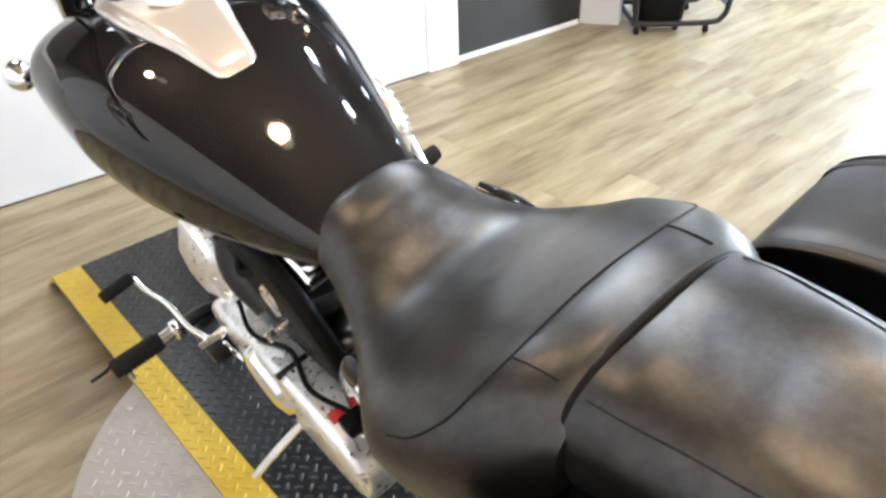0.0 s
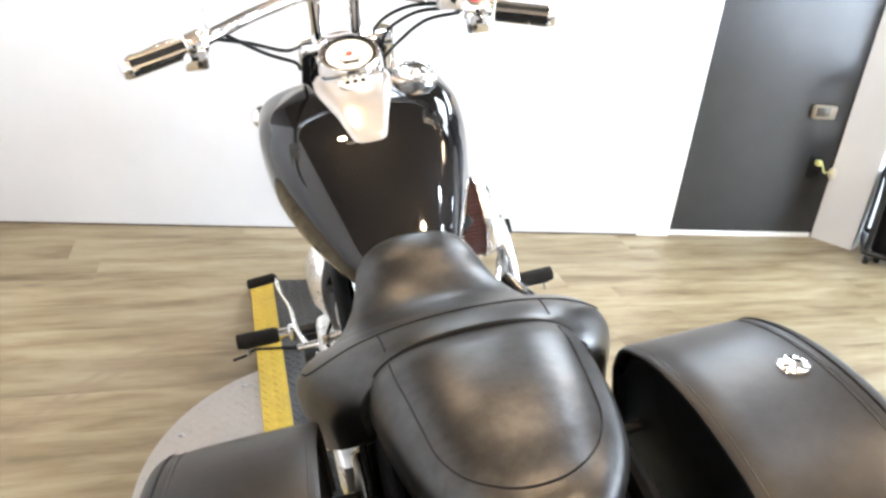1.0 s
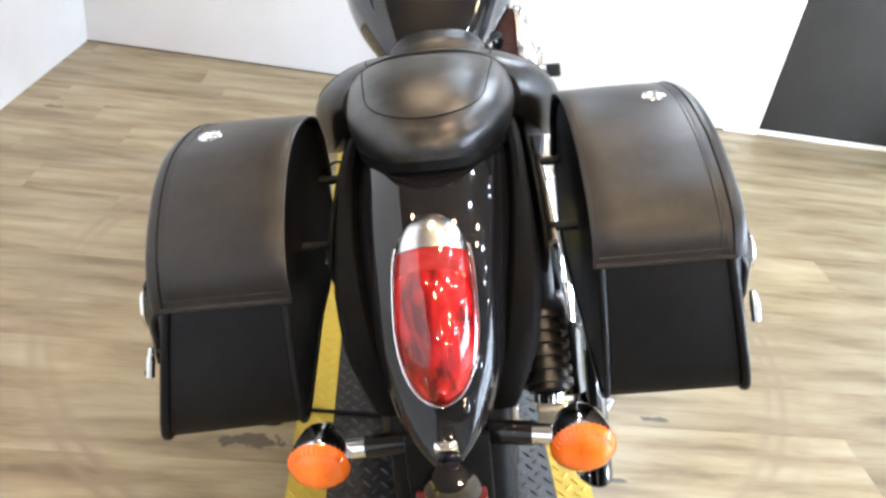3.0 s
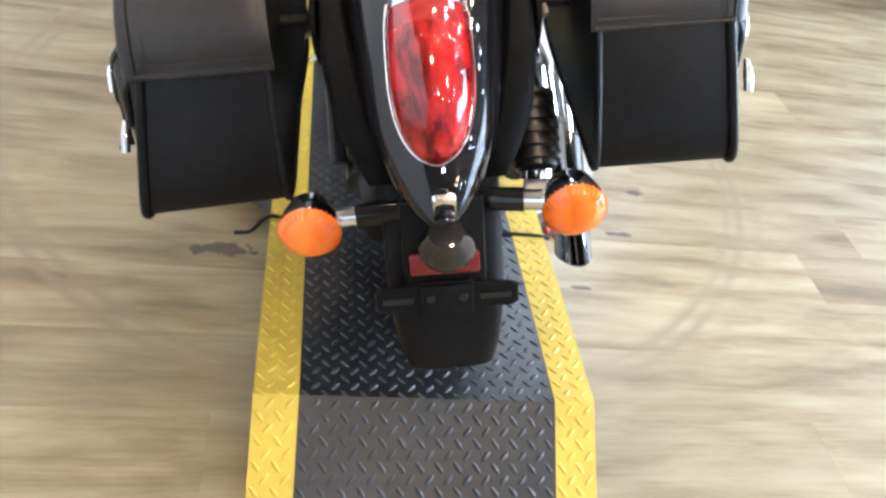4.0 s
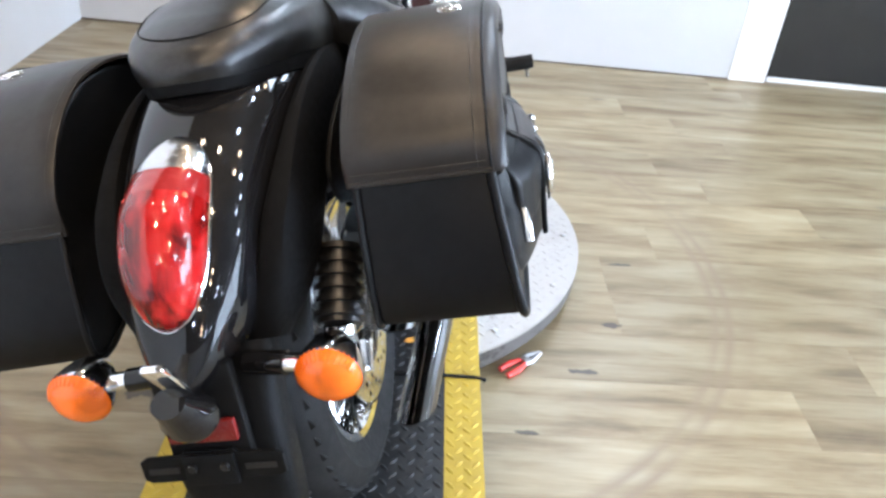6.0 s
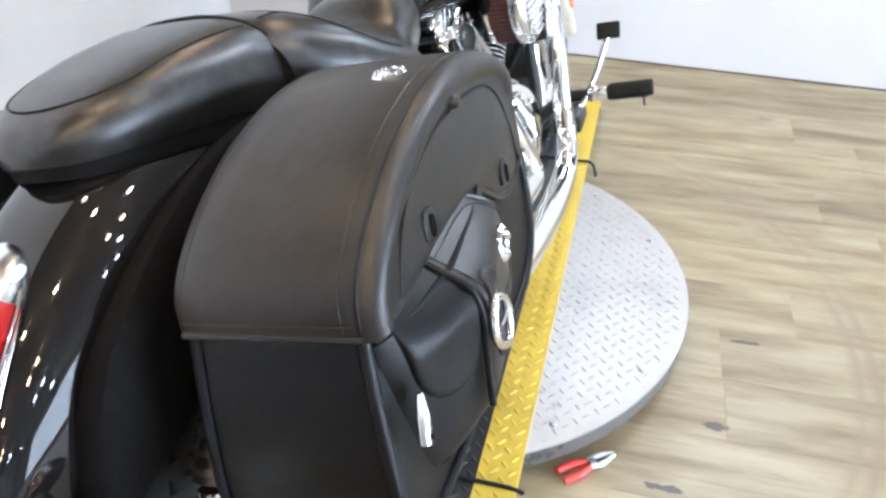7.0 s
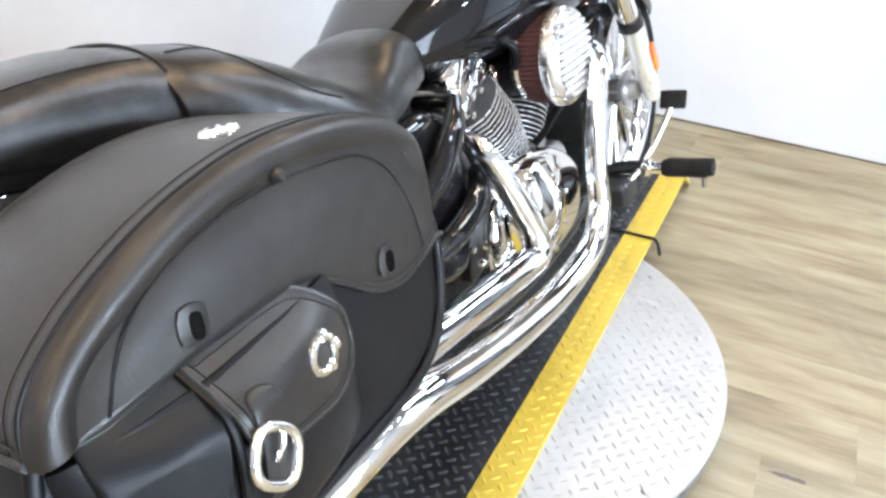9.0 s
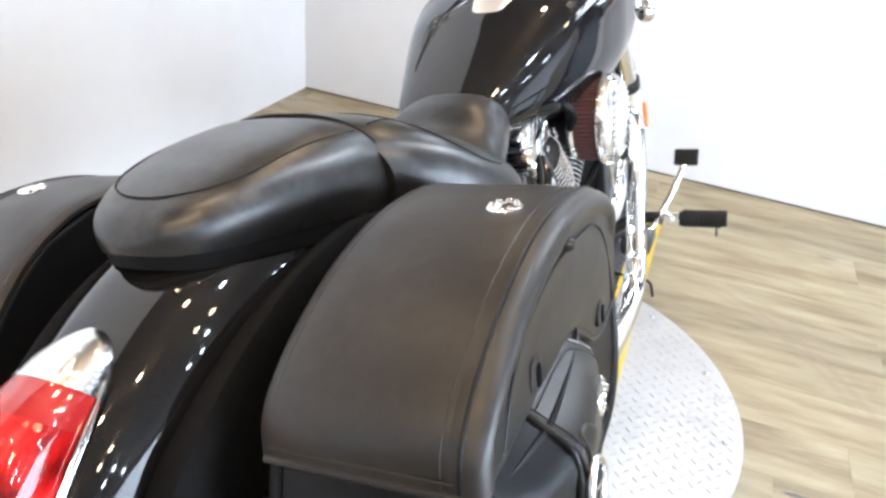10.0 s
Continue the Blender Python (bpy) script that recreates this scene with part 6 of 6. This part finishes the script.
for k in range(56):
    a = 2 * math.pi * k / 56
    c, sn = math.cos(a), math.sin(a)
    part("edge_rib", tube([AIR + Vector((0.199, 0.0922 * c, 0.0922 * sn)), AIR + Vector((0.217, 0.0898 * c, 0.0898 * sn))], 0.0018, 6, 1), CHROME, cover)
for k in range(11):
    y = (k - 5) * 0.0135
    half = math.sqrt(0.074**2 - y * y)
    part("face_rib", tube([AIR + Vector((0.2318, -half, y)), AIR + Vector((0.2335, 0, y)), AIR + Vector((0.2318, half, y))], 0.0034, 8, 3), BRIGHT_ALLOY, cover)
part("filter_backplate", lathe([(0.0, 0.135), (0.084, 0.135), (0.086, 0.143), (0.082, 0.150), (0.0, 0.150)], "x", AIR, 48), CHROME, air)
part("intake_pipe", tube([AIR + Vector((0.13, 0, -0.01)), AIR + Vector((0.06, 0, -0.04)), AIR + Vector((0.0, 0, -0.06))], 0.04, 18, 5), SATIN_BLACK, bike)
for pts in ([(0.12, 1.15, 0.60), (0.17, 1.12, 0.55), (0.15, 1.05, 0.48), (0.12, 1.02, 0.44)], [(0.10, 0.90, 0.70), (0.15, 0.93, 0.66), (0.13, 0.96, 0.60)], [(0.09, 0.80, 0.69), (0.14, 0.85, 0.69), (0.12, 0.92, 0.67)]):
    part("hose", tube(pts, 0.008, 8, 6), PLASTIC, bike, "black rubber hose")
part("crash_tin", box((0.15, 1.18, 0.47), (0.205, 1.245, 0.545), 0.012), SATIN_BLACK, bike, "black coolant cap housing")

# ---- exhaust ----
low_pipe = [(0.10, 1.17, 0.60), (0.19, 1.16, 0.60), (0.238, 1.10, 0.585), (0.252, 1.045, 0.53), (0.255, 1.000, 0.40), (0.256, 0.992, 0.32), (0.256, 0.930, 0.262), (0.254, 0.77, 0.254), (0.252, 0.60, 0.276), (0.250, 0.45, 0.309), (0.248, 0.35, 0.336), (0.244, 0.28, 0.346), (0.238, 0.20, 0.345), (0.230, 0.12, 0.338)]
exhaust = part("exhaust_pipe", tube(low_pipe, [0.018, 0.018, 0.019, 0.020, 0.021, 0.022, 0.025, 0.028, 0.029, 0.030, 0.030, 0.030, 0.029, 0.028], 22, 8), CHROME, bike, "chrome exhaust pipe with heat shield")
up_pipe = [(0.10, 0.745, 0.562), (0.155, 0.712, 0.566), (0.192, 0.697, 0.551), (0.211, 0.708, 0.508), (0.221, 0.735, 0.440), (0.225, 0.764, 0.375), (0.228, 0.752, 0.336), (0.228, 0.66, 0.345), (0.223, 0.5, 0.365), (0.212, 0.3, 0.383), (0.196, 0.1, 0.385)]
upper = part("exhaust_pipe", tube(up_pipe, [0.015, 0.016, 0.018, 0.020, 0.023, 0.026, 0.028, 0.028, 0.029, 0.029, 0.028], 22, 8), CHROME, bike, "chrome exhaust pipe with heat shield")


def slash_muffler(owner, a, b, radius, cut):
    """A muffler with a slash-cut open end whose upper lip reaches furthest back, and a black inside."""
    a, b = Vector(a), Vector(b)
    for name, r, material, turn, label in (("muffler", radius, DIMMED_CHROME, 1, "chrome slash-cut muffler, dark reflections put into its colour"), ("muffler_bore", radius - 0.003, SATIN_BLACK, -1, "black muffler bore")):
        rings = []
        for f in (0.0, 0.25, 0.5, 0.75, 1.0):
            ring = []
            for k in range(28):
                t = 2 * math.pi * k / 28
                p = a.lerp(b, f)
                ring.append(p + Vector((r * math.cos(t), 0.0, r * math.sin(t))) + Vector((0, -cut * 0.5 * math.sin(t) * f * f, 0)))
            rings.append(ring)
        part(name, skin(rings, caps=False), material, owner, label)
    part("muffler_baffle", lathe([(0.0, a.y - 0.012), (radius - 0.004, a.y - 0.012)], "y", (a.x, 0, a.z), 20), SATIN_BLACK, owner)


slash_muffler(exhaust, (0.232, 0.14, 0.340), (0.200, -0.118, 0.296), 0.027, 0.11)
slash_muffler(upper, (0.196, 0.12, 0.385), (0.178, -0.02, 0.372), 0.026, 0.08)

# ---- pegs, pedals, stand ----
def foot_peg(s, y=1.225, z=0.312):
    peg = part("foot_peg", tube([(s * 0.318, y, z), (s * 0.322, y, z), (s * 0.412, y, z + 0.003), (s * 0.418, y, z + 0.003)], [0.012, 0.0195, 0.0195, 0.017], 18, 3), RUBBER, bike, "black rubber foot peg")
    for k in range(9):
        x = s * (0.328 + 0.0095 * k)
        part("peg_ridge", tube([(x - 0.0028, y, z + 0.001), (x + 0.0028, y, z + 0.001)], 0.021, 16, 1), RUBBER, peg)
    part("peg_joint", merge_in(tube([(s * 0.285, y, z), (s * 0.318, y, z)], 0.0135, 14, 2), box((min(s * 0.27, s * 0.29), y - 0.017, z - 0.016), (max(s * 0.27, s * 0.29), y + 0.017, z + 0.016), 0.005)), CHROME, peg, "chrome peg joint")
    part("peg_feeler", tube([(s * 0.40, y, z - 0.015), (s * 0.40, y, z - 0.042)], 0.005, 8, 2), SATIN_CHROME, peg, "steel peg feeler")
    part("peg_bracket", merge_in(tube([(s * 0.275, y, z), (s * 0.20, y + 0.005, z - 0.01), (s * 0.12, 1.21, 0.25)], 0.015, 12, 5), box((min(s * 0.19, s * 0.26), 1.12, 0.255), (max(s * 0.19, s * 0.26), 1.22, 0.30), 0.01)), SATIN_BLACK, peg, "black peg bracket")


foot_peg(1)
foot_peg(-1)
shift = part("shift_lever", tube([(-0.245, 1.125, 0.325), (-0.262, 1.15, 0.36), (-0.268, 1.195, 0.40), (-0.285, 1.225, 0.435), (-0.292, 1.24, 0.467)], [0.008, 0.006, 0.006, 0.006, 0.006], 10, 6), CHROME, bike, "chrome shift lever")
part("shift_rubber", tube([(-0.292, 1.24, 0.466), (-0.297, 1.24, 0.466), (-0.352, 1.232, 0.466), (-0.356, 1.231, 0.466)], [0.008, 0.0125, 0.0125, 0.009], 14, 3), RUBBER, shift, "black rubber shift toe piece")
part("shift_pivot", tube([(-0.21, 1.12, 0.325), (-0.268, 1.12, 0.325)], [0.011, 0.009, 0.008], 14, 3), CHROME, shift, "chrome pivot")
part("shift_rod", tube([(-0.225, 1.12, 0.30), (-0.21, 0.98, 0.29)], 0.005, 8, 2), CHROME, shift, "chrome linkage rod")
brake = part("brake_pedal", tube([(0.20, 1.13, 0.29), (0.25, 1.19, 0.295), (0.285, 1.26, 0.35), (0.315, 1.314, 0.424)], [0.009, 0.007, 0.0065, 0.0075], 10, 6), CHROME, bike, "chrome brake pedal arm")
part("pedal_pad", moved(box((-0.028, -0.020, -0.007), (0.028, 0.020, 0.007), 0.004), Matrix.Translation((0.317, 1.318, 0.434)) @ pose(0, 0, 0, 62, 0, 0)), RUBBER, brake, "black rubber pedal pad")
stand = part("side_stand", tube([(-0.13, 0.90, 0.20), (-0.20, 0.95, 0.155), (-0.33, 0.985, 0.075), (-0.42, 1.0, 0.0)], [0.014, 0.012, 0.011, 0.010], 12, 6), CHROME, bike, "chrome side stand")
part("stand_foot", merge_in(moved(box((-0.03, -0.022, -0.004), (0.03, 0.022, 0.004), 0.003), Matrix.Translation((-0.432, 1.0, -0.096 + 0.095)) @ pose(0, 0, 0, 0, 13.5, 0)), tube([(-0.42, 1.0, 0.0), (-0.47, 1.02, 0.015), (-0.50, 1.03, 0.02)], 0.006, 8, 4)), CHROME, stand, "chrome stand foot")


# ---- loose things in the room ----
def waste_bin():
    """A black tapered bin with a rolled rim and a yellow cloth over its edge."""
    m = Matrix.Translation((2.85, 2.53, 0.0)) @ pose(0, 0, 0, 0, 0, -42)
    ob = thing("waste_bin", "black plastic waste bin on casters", "bin", m)
    rings = []
    for z, w, d in ((0.05, 0.105, 0.10), (0.055, 0.115, 0.11), (0.40, 0.15, 0.145), (0.405, 0.158, 0.153), (0.43, 0.158, 0.153), (0.43, 0.146, 0.141), (0.07, 0.112, 0.107)):
        rings.append([Vector((w * math.copysign(abs(math.cos(a)) ** 0.35, math.cos(a)), d * math.copysign(abs(math.sin(a)) ** 0.35, math.sin(a)), z)) for a in (2 * math.pi * k / 28 for k in range(28))])
    part("bin_body", skin(rings), PLASTIC, ob)
    for x, y in ((-0.08, -0.08), (0.08, -0.08), (0.08, 0.08), (-0.08, 0.08)):
        part("caster", lathe([(0.0, -0.012), (0.02, -0.012), (0.0245, -0.006), (0.0245, 0.006), (0.02, 0.012), (0.0, 0.012)], "x", (x, y, 0.0245), 16), RUBBER, ob)
        part("caster_fork", box((x - 0.016, y - 0.008, 0.03), (x + 0.016, y + 0.008, 0.056), 0.003), SATIN_BLACK, ob)
    return m


bin_pose = waste_bin()
cloth_rows = []
for i in range(13):
    f = i / 12
    row = []
    for j in range(9):
        g = j / 8 - 0.5
        drop = max(0.0, f - 0.2)
        row.append(Vector((0.05 + 0.10 * g * (1 - 0.35 * f) + 0.012 * math.sin(9 * f + 5 * g), -0.145 - (0.03 if f > 0.12 else 0.0) - 0.012 * math.sin(14 * g + 3 * f), 0.445 - 0.24 * drop + 0.01 * math.sin(11 * g))))
    cloth_rows.append(row)
cloth_bm = skin(cloth_rows, closed=False, caps=False)
bmesh.ops.solidify(cloth_bm, geom=cloth_bm.faces[:], thickness=0.006)
cloth = tagged(part("cleaning_cloth", moved(cloth_bm, bin_pose), CLOTH), "yellow cleaning cloth hung over the bin's rim", "cloth")

stool = thing("rolling_cart", "black bent tube frame of a rolling cart round the bin", "cart", Matrix.Translation((2.93, 2.53, 0)) @ pose(0, 0, 0, 0, 0, -42))
for y in (-0.19, 0.19):
    part("frame_bar", tube([(-0.22, y, 0.06), (-0.1, y, 0.052), (0.17, y, 0.052), (0.235, y, 0.075), (0.262, y, 0.15), (0.285, y, 0.42), (0.30, y, 0.75), (0.27, y, 0.80)], 0.0145, 12, 8), SATIN_BLACK, stool, "black bent side tube")
for x, z in ((-0.21, 0.06), (0.255, 0.14), (0.27, 0.80)):
    part("cross_bar", tube([(x, -0.19, z), (x, 0.19, z)], 0.013, 10, 2), SATIN_BLACK, stool)
part("rear_post", tube([(-0.2, -0.19, 0.06), (-0.215, -0.19, 0.78)], 0.0145, 12, 4), SATIN_BLACK, stool)
part("rear_post", tube([(-0.2, 0.19, 0.06), (-0.215, 0.19, 0.78)], 0.0145, 12, 4), SATIN_BLACK, stool)
part("cart_top", box((-0.23, -0.2, 0.785), (0.29, 0.2, 0.83), 0.015), PLASTIC, stool, "black cart tray")
for x, y in ((0.16, -0.19), (0.16, 0.19), (-0.19, -0.19), (-0.19, 0.19)):
    part("caster", lathe([(0.0, -0.012), (0.016, -0.012), (0.0195, -0.006), (0.0195, 0.006), (0.016, 0.012), (0.0, 0.012)], "x", (x, y, 0.0195), 16), RUBBER, stool)

# wall fittings on the grey wall
ux, uy = math.cos(FRONT_TILT), math.sin(FRONT_TILT)


def on_wall(d, z):
    m = Matrix(((ux, -uy, 0), (uy, ux, 0), (0, 0, 1))).to_4x4()
    m.translation = along(d, -0.03, z)
    return m


panel = thing("thermostat", "brown wall thermostat with a dark display", "thermostat", on_wall(4.06, 0.668))
part("housing", box((-0.062, -0.028, -0.034), (0.062, 0.0, 0.034), 0.006), DARK_BEIGE, panel)
part("display", box((-0.055, -0.031, -0.020), (0.022, -0.0275, 0.026), 0.002), surface("dark_display", (0.07, 0.06, 0.045), (0.10, 0.085, 0.06), 0.3, scale=20.0), panel, "dark display cover")
for k in range(3):
    part("text_bar", box((-0.05, -0.0325, 0.016 - 0.012 * k), (-0.012, -0.0312, 0.020 - 0.012 * k)), PLASTIC, panel, "", False)
outlet = thing("wall_outlet", "dark wall outlet with a yellow extension cord plugged in", "outlet", on_wall(4.11, 0.385))
part("cover_plate", box((-0.036, -0.008, -0.058), (0.036, 0.0, 0.058), 0.004), PLASTIC, outlet)
for z in (-0.026, 0.026):
    part("socket", box((-0.018, -0.011, z - 0.018), (0.018, -0.0075, z + 0.018), 0.005), PLASTIC, outlet, "dark socket")
plug_m = on_wall(4.11, 0.385)
cord_line = [(0.0, -0.012, 0.03), (0.0, -0.05, 0.03), (0.02, -0.055, -0.01), (0.06, -0.03, -0.02), (0.12, -0.02, -0.01), (0.17, -0.02, 0.09), (0.20, -0.02, 0.30), (0.205, -0.02, 0.62), (0.16, -0.02, 1.0), (0.165, -0.02, 1.6)]
cord = tagged(part("extension_cord", moved(tube(cord_line, 0.0045, 8, 8), plug_m), CORD), "pale yellow extension cord against the grey wall", "cord")
part("plug", box((-0.013, -0.04, 0.012), (0.013, -0.010, 0.042), 0.006), CORD, outlet, "pale yellow plug")
adapter = tagged(part("plug_adapter", moved(box((0.09, -0.03, -0.055), (0.165, 0.0, 0.0), 0.01), plug_m), IVORY), "ivory plug adapter on the wall", "adapter")

# pliers on the floor beside the turntable
pliers = thing("pliers", "pliers with red handles lying on the floor", "pliers", Matrix.Translation((0.425, 0.77, 0.0)) @ pose(0, 0, 0, 0, 0, 40))
for s in (-1, 1):
    part("handle", tube([(-0.065, s * 0.013, 0.009), (-0.03, s * 0.014, 0.009), (0.0, s * 0.007, 0.009)], [0.0075, 0.0085, 0.006], 10, 5, flat=0.8), RED_PAINT, pliers, "red dipped handle")
    part("jaw", tube([(0.0, s * 0.006, 0.009), (0.022, s * 0.010, 0.009), (0.05, s * 0.004, 0.009), (0.062, s * 0.003, 0.009)], [0.007, 0.008, 0.006, 0.003], 10, 5, flat=0.7), ALLOY, pliers, "steel jaw")
part("pivot", lathe([(0.0, 0.017), (0.007, 0.0165), (0.008, 0.014), (0.008, 0.002)], "z", (0.008, 0, 0), 14), ALLOY, pliers)

# a scrap of orange tape on the deck
chip = prism([(-0.012, -0.006), (0.002, -0.009), (0.013, 0.001), (0.006, 0.005), (0.011, 0.014), (0.002, 0.008), (-0.007, 0.006)], 0.0, 0.0012, "z")
tagged(part("tape_scrap", moved(chip, Matrix.Translation((0.147, 0.711, 0.1068))), surface("orange_tape", (0.55, 0.25, 0.03), (0.65, 0.33, 0.05), 0.5, scale=60.0), smooth=False), "small torn scrap of orange tape on the deck", "scrap")

# odds and ends on the counter
BRIGHT = {
    "yellow": surface("yellow_wrapper", (0.62, 0.48, 0.02), (0.75, 0.60, 0.05), 0.35, scale=40.0, bump=0.3, bump_scale=60),
    "red": surface("red_wrapper", (0.60, 0.06, 0.04), (0.70, 0.12, 0.06), 0.4, scale=30.0),
    "pink": surface("pink_label", (0.65, 0.08, 0.20), (0.75, 0.16, 0.28), 0.4, scale=30.0),
    "dark": surface("dark_bottle", (0.015, 0.012, 0.014), (0.03, 0.024, 0.028), 0.2, scale=20.0),
    "maroon": surface("maroon_card", (0.10, 0.02, 0.03), (0.14, 0.03, 0.04), 0.6, scale=20.0),
    "blue": surface("blue_label", (0.16, 0.36, 0.75), (0.22, 0.45, 0.82), 0.4, scale=20.0),
    "purple": surface("purple_runner", (0.07, 0.03, 0.16), (0.12, 0.06, 0.24), 0.85, scale=60.0, bump=0.3),
    "white": surface("white_card", (0.75, 0.74, 0.72), (0.82, 0.81, 0.79), 0.6, scale=20.0),
}
CAPZ = 1.3355


def on_counter(d, off=-0.12):
    m = Matrix(((ux, -uy, 0), (uy, ux, 0), (0, 0, 1))).to_4x4()
    m.translation = along(d, off, CAPZ)
    return m


runner = [[(p + Vector((0, 0, z))) for p in (along(0.3, -0.12), along(0.3, -0.30), along(2.55, -0.30), along(2.55, -0.12))] for z in (CAPZ, CAPZ + 0.012)]
tagged(part("table_runner", skin(runner), BRIGHT["purple"], smooth=False), "dark purple folded cloth along the counter top", "cloth")
bag = lathe([(0.0, 0.0), (0.045, 0.003), (0.058, 0.03), (0.05, 0.075), (0.03, 0.10), (0.034, 0.125), (0.0, 0.12)], "z", sides=18)
for v in bag.verts:
    v.co += Vector((noise.noise(v.co * 30), noise.noise(v.co * 31 + Vector((5, 0, 0))), 0.0)) * 0.012
tagged(part("snack_bag", moved(bag, on_counter(2.84, -0.10)), BRIGHT["yellow"]), "crumpled yellow snack bag on the counter", "snack bag")
tagged(part("snack_box", moved(box((-0.03, -0.02, 0), (0.03, 0.02, 0.15), 0.004), on_counter(2.92, -0.16)), BRIGHT["red"]), "red snack box on the counter", "box")
tagged(part("cardboard_box", moved(box((-0.09, -0.03, 0), (0.09, 0.03, 0.22), 0.004), on_counter(2.84, -0.24)), BRIGHT["maroon"]), "dark maroon box on the counter", "box")
for d, h in ((2.965, 0.165), (3.035, 0.15)):
    bottle = thing("drink_bottle", "dark drink bottle with a pink label", "bottle", on_counter(d, -0.11), group="drink bottles")
    part("bottle_body", lathe([(0.0, 0.0), (0.024, 0.001), (0.027, 0.006), (0.027, h * 0.62), (0.02, h * 0.78), (0.011, h * 0.86), (0.011, h), (0.0, h)], "z", sides=20), BRIGHT["dark"], bottle)
    part("bottle_label", lathe([(0.0275, h * 0.18), (0.0278, h * 0.19), (0.0278, h * 0.6), (0.0275, h * 0.61)], "z", sides=20), BRIGHT["pink"], bottle, "pink label")
crate = thing("printed_box", "black box with a white printed label", "box", on_counter(3.115, -0.17))
part("box_body", box((-0.055, -0.04, 0), (0.055, 0.04, 0.17), 0.003), BRIGHT["dark"], crate)
part("box_label", box((-0.05, -0.0425, 0.05), (0.05, -0.0405, 0.115)), BRIGHT["white"], crate, "white label", False)
for k, (x0, x1) in enumerate(((-0.03, -0.005), (0.002, 0.012), (0.02, 0.034))):
    part("text_bar", box((x0, -0.0435, 0.068), (x1, -0.0427, 0.098)), BRIGHT["dark"], crate, "", False)
part("box_lid", box((-0.057, -0.042, 0.15), (0.057, 0.042, 0.178), 0.004), BRIGHT["white"], crate, "white lid")
water = thing("water_bottle", "clear water bottle with a blue label", "bottle", on_counter(3.22, -0.08))
part("bottle_body", lathe([(0.0, 0.0), (0.028, 0.001), (0.031, 0.008), (0.031, 0.13), (0.022, 0.165), (0.012, 0.178), (0.012, 0.2), (0.0, 0.2)], "z", sides=22), GLASS, water).visible_shadow = False
part("bottle_label", lathe([(0.0316, 0.075), (0.0318, 0.076), (0.0318, 0.125), (0.0316, 0.126)], "z", sides=22), BRIGHT["blue"], water, "blue label")
part("bottle_cap", lathe([(0.0, 0.214), (0.013, 0.213), (0.0145, 0.21), (0.0145, 0.196)], "z", sides=18), BRIGHT["white"], water)
spray = thing("spray_bottle", "pale pink spray bottle with a grey trigger", "spray bottle", on_counter(3.29, -0.12))
part("bottle_body", lathe([(0.0, 0.0), (0.034, 0.001), (0.037, 0.008), (0.037, 0.11), (0.02, 0.16), (0.014, 0.17), (0.0, 0.17)], "z", sides=22), surface("pale_pink_plastic", (0.62, 0.46, 0.40), (0.70, 0.54, 0.47), 0.35, scale=15.0), spray)
part("trigger_head", merge_in(box((-0.045, -0.012, 0.185), (0.02, 0.012, 0.215), 0.006), tube([(0.0, 0, 0.165), (0.0, 0, 0.19)], 0.013, 12, 2), tube([(-0.02, 0, 0.185), (-0.035, 0, 0.165), (-0.038, 0, 0.145)], 0.004, 8, 4)), ALLOY, spray, "grey trigger head")
for d, sc in ((3.08, 1.0), (2.9, 0.7)):
    rag = bmesh.new()
    bmesh.ops.create_icosphere(rag, subdivisions=3, radius=0.05 * sc)
    for v in rag.verts:
        n = noise.noise(v.co * 40)
        v.co = Vector((v.co.x * 1.3, v.co.y * 0.8, max(0.0, v.co.z * 0.35 + 0.014) + 0.006 * n if v.co.z > -0.03 else 0.0))
    tagged(part("dust_cloth", moved(rag, on_counter(d, -0.05)), BRIGHT["yellow"]), "crumpled yellow dust cloth on the counter", "cloth")

# ---- floor planks, last ----
PLANK_W, PLANK_L = 0.182, 1.22
plank_bm = box((0.0001, 0.0001, -0.0058), (PLANK_L - 0.0001, PLANK_W - 0.0001, 0.0), 0.0003, 1)
plank_mesh = bpy.data.meshes.new("plank")
plank_bm.to_mesh(plank_mesh)
plank_bm.free()
plank_mesh.materials.append(PLANK)
far_v, far_f = [], []
rng = random.Random(7)
for j in range(-28, 35):
    shift_x = rng.random() * PLANK_L
    y = j * PLANK_W
    for i in range(-3, 7):
        x = i * PLANK_L + shift_x - 0.6
        if x > EAST or x + PLANK_L < -1.6:
            continue
        short = max(0.0, -1.74 - x)
        x += short
        if -1.9 < x < 3.4 and -1.7 < y < 3.3:
            plank = new("plank", plank_mesh)
            plank.parent = floor
            plank.location = (x, y, 0)
            plank.scale.x = (PLANK_L - short) / PLANK_L
        else:
            b = len(far_v)
            far_v += [(x + 0.001, y + 0.001, 0), (x + PLANK_L - short - 0.001, y + 0.001, 0), (x + PLANK_L - short - 0.001, y + PLANK_W - 0.001, 0), (x + 0.001, y + PLANK_W - 0.001, 0)]
            far_f.append((b, b + 1, b + 2, b + 3))
far_mesh = bpy.data.meshes.new("plank_field")
far_mesh.from_pydata(far_v, [], far_f)
far_mesh.materials.append(PLANK)
far = new("plank_field", far_mesh)
far.parent = floor
far["kind"] = "stuff"
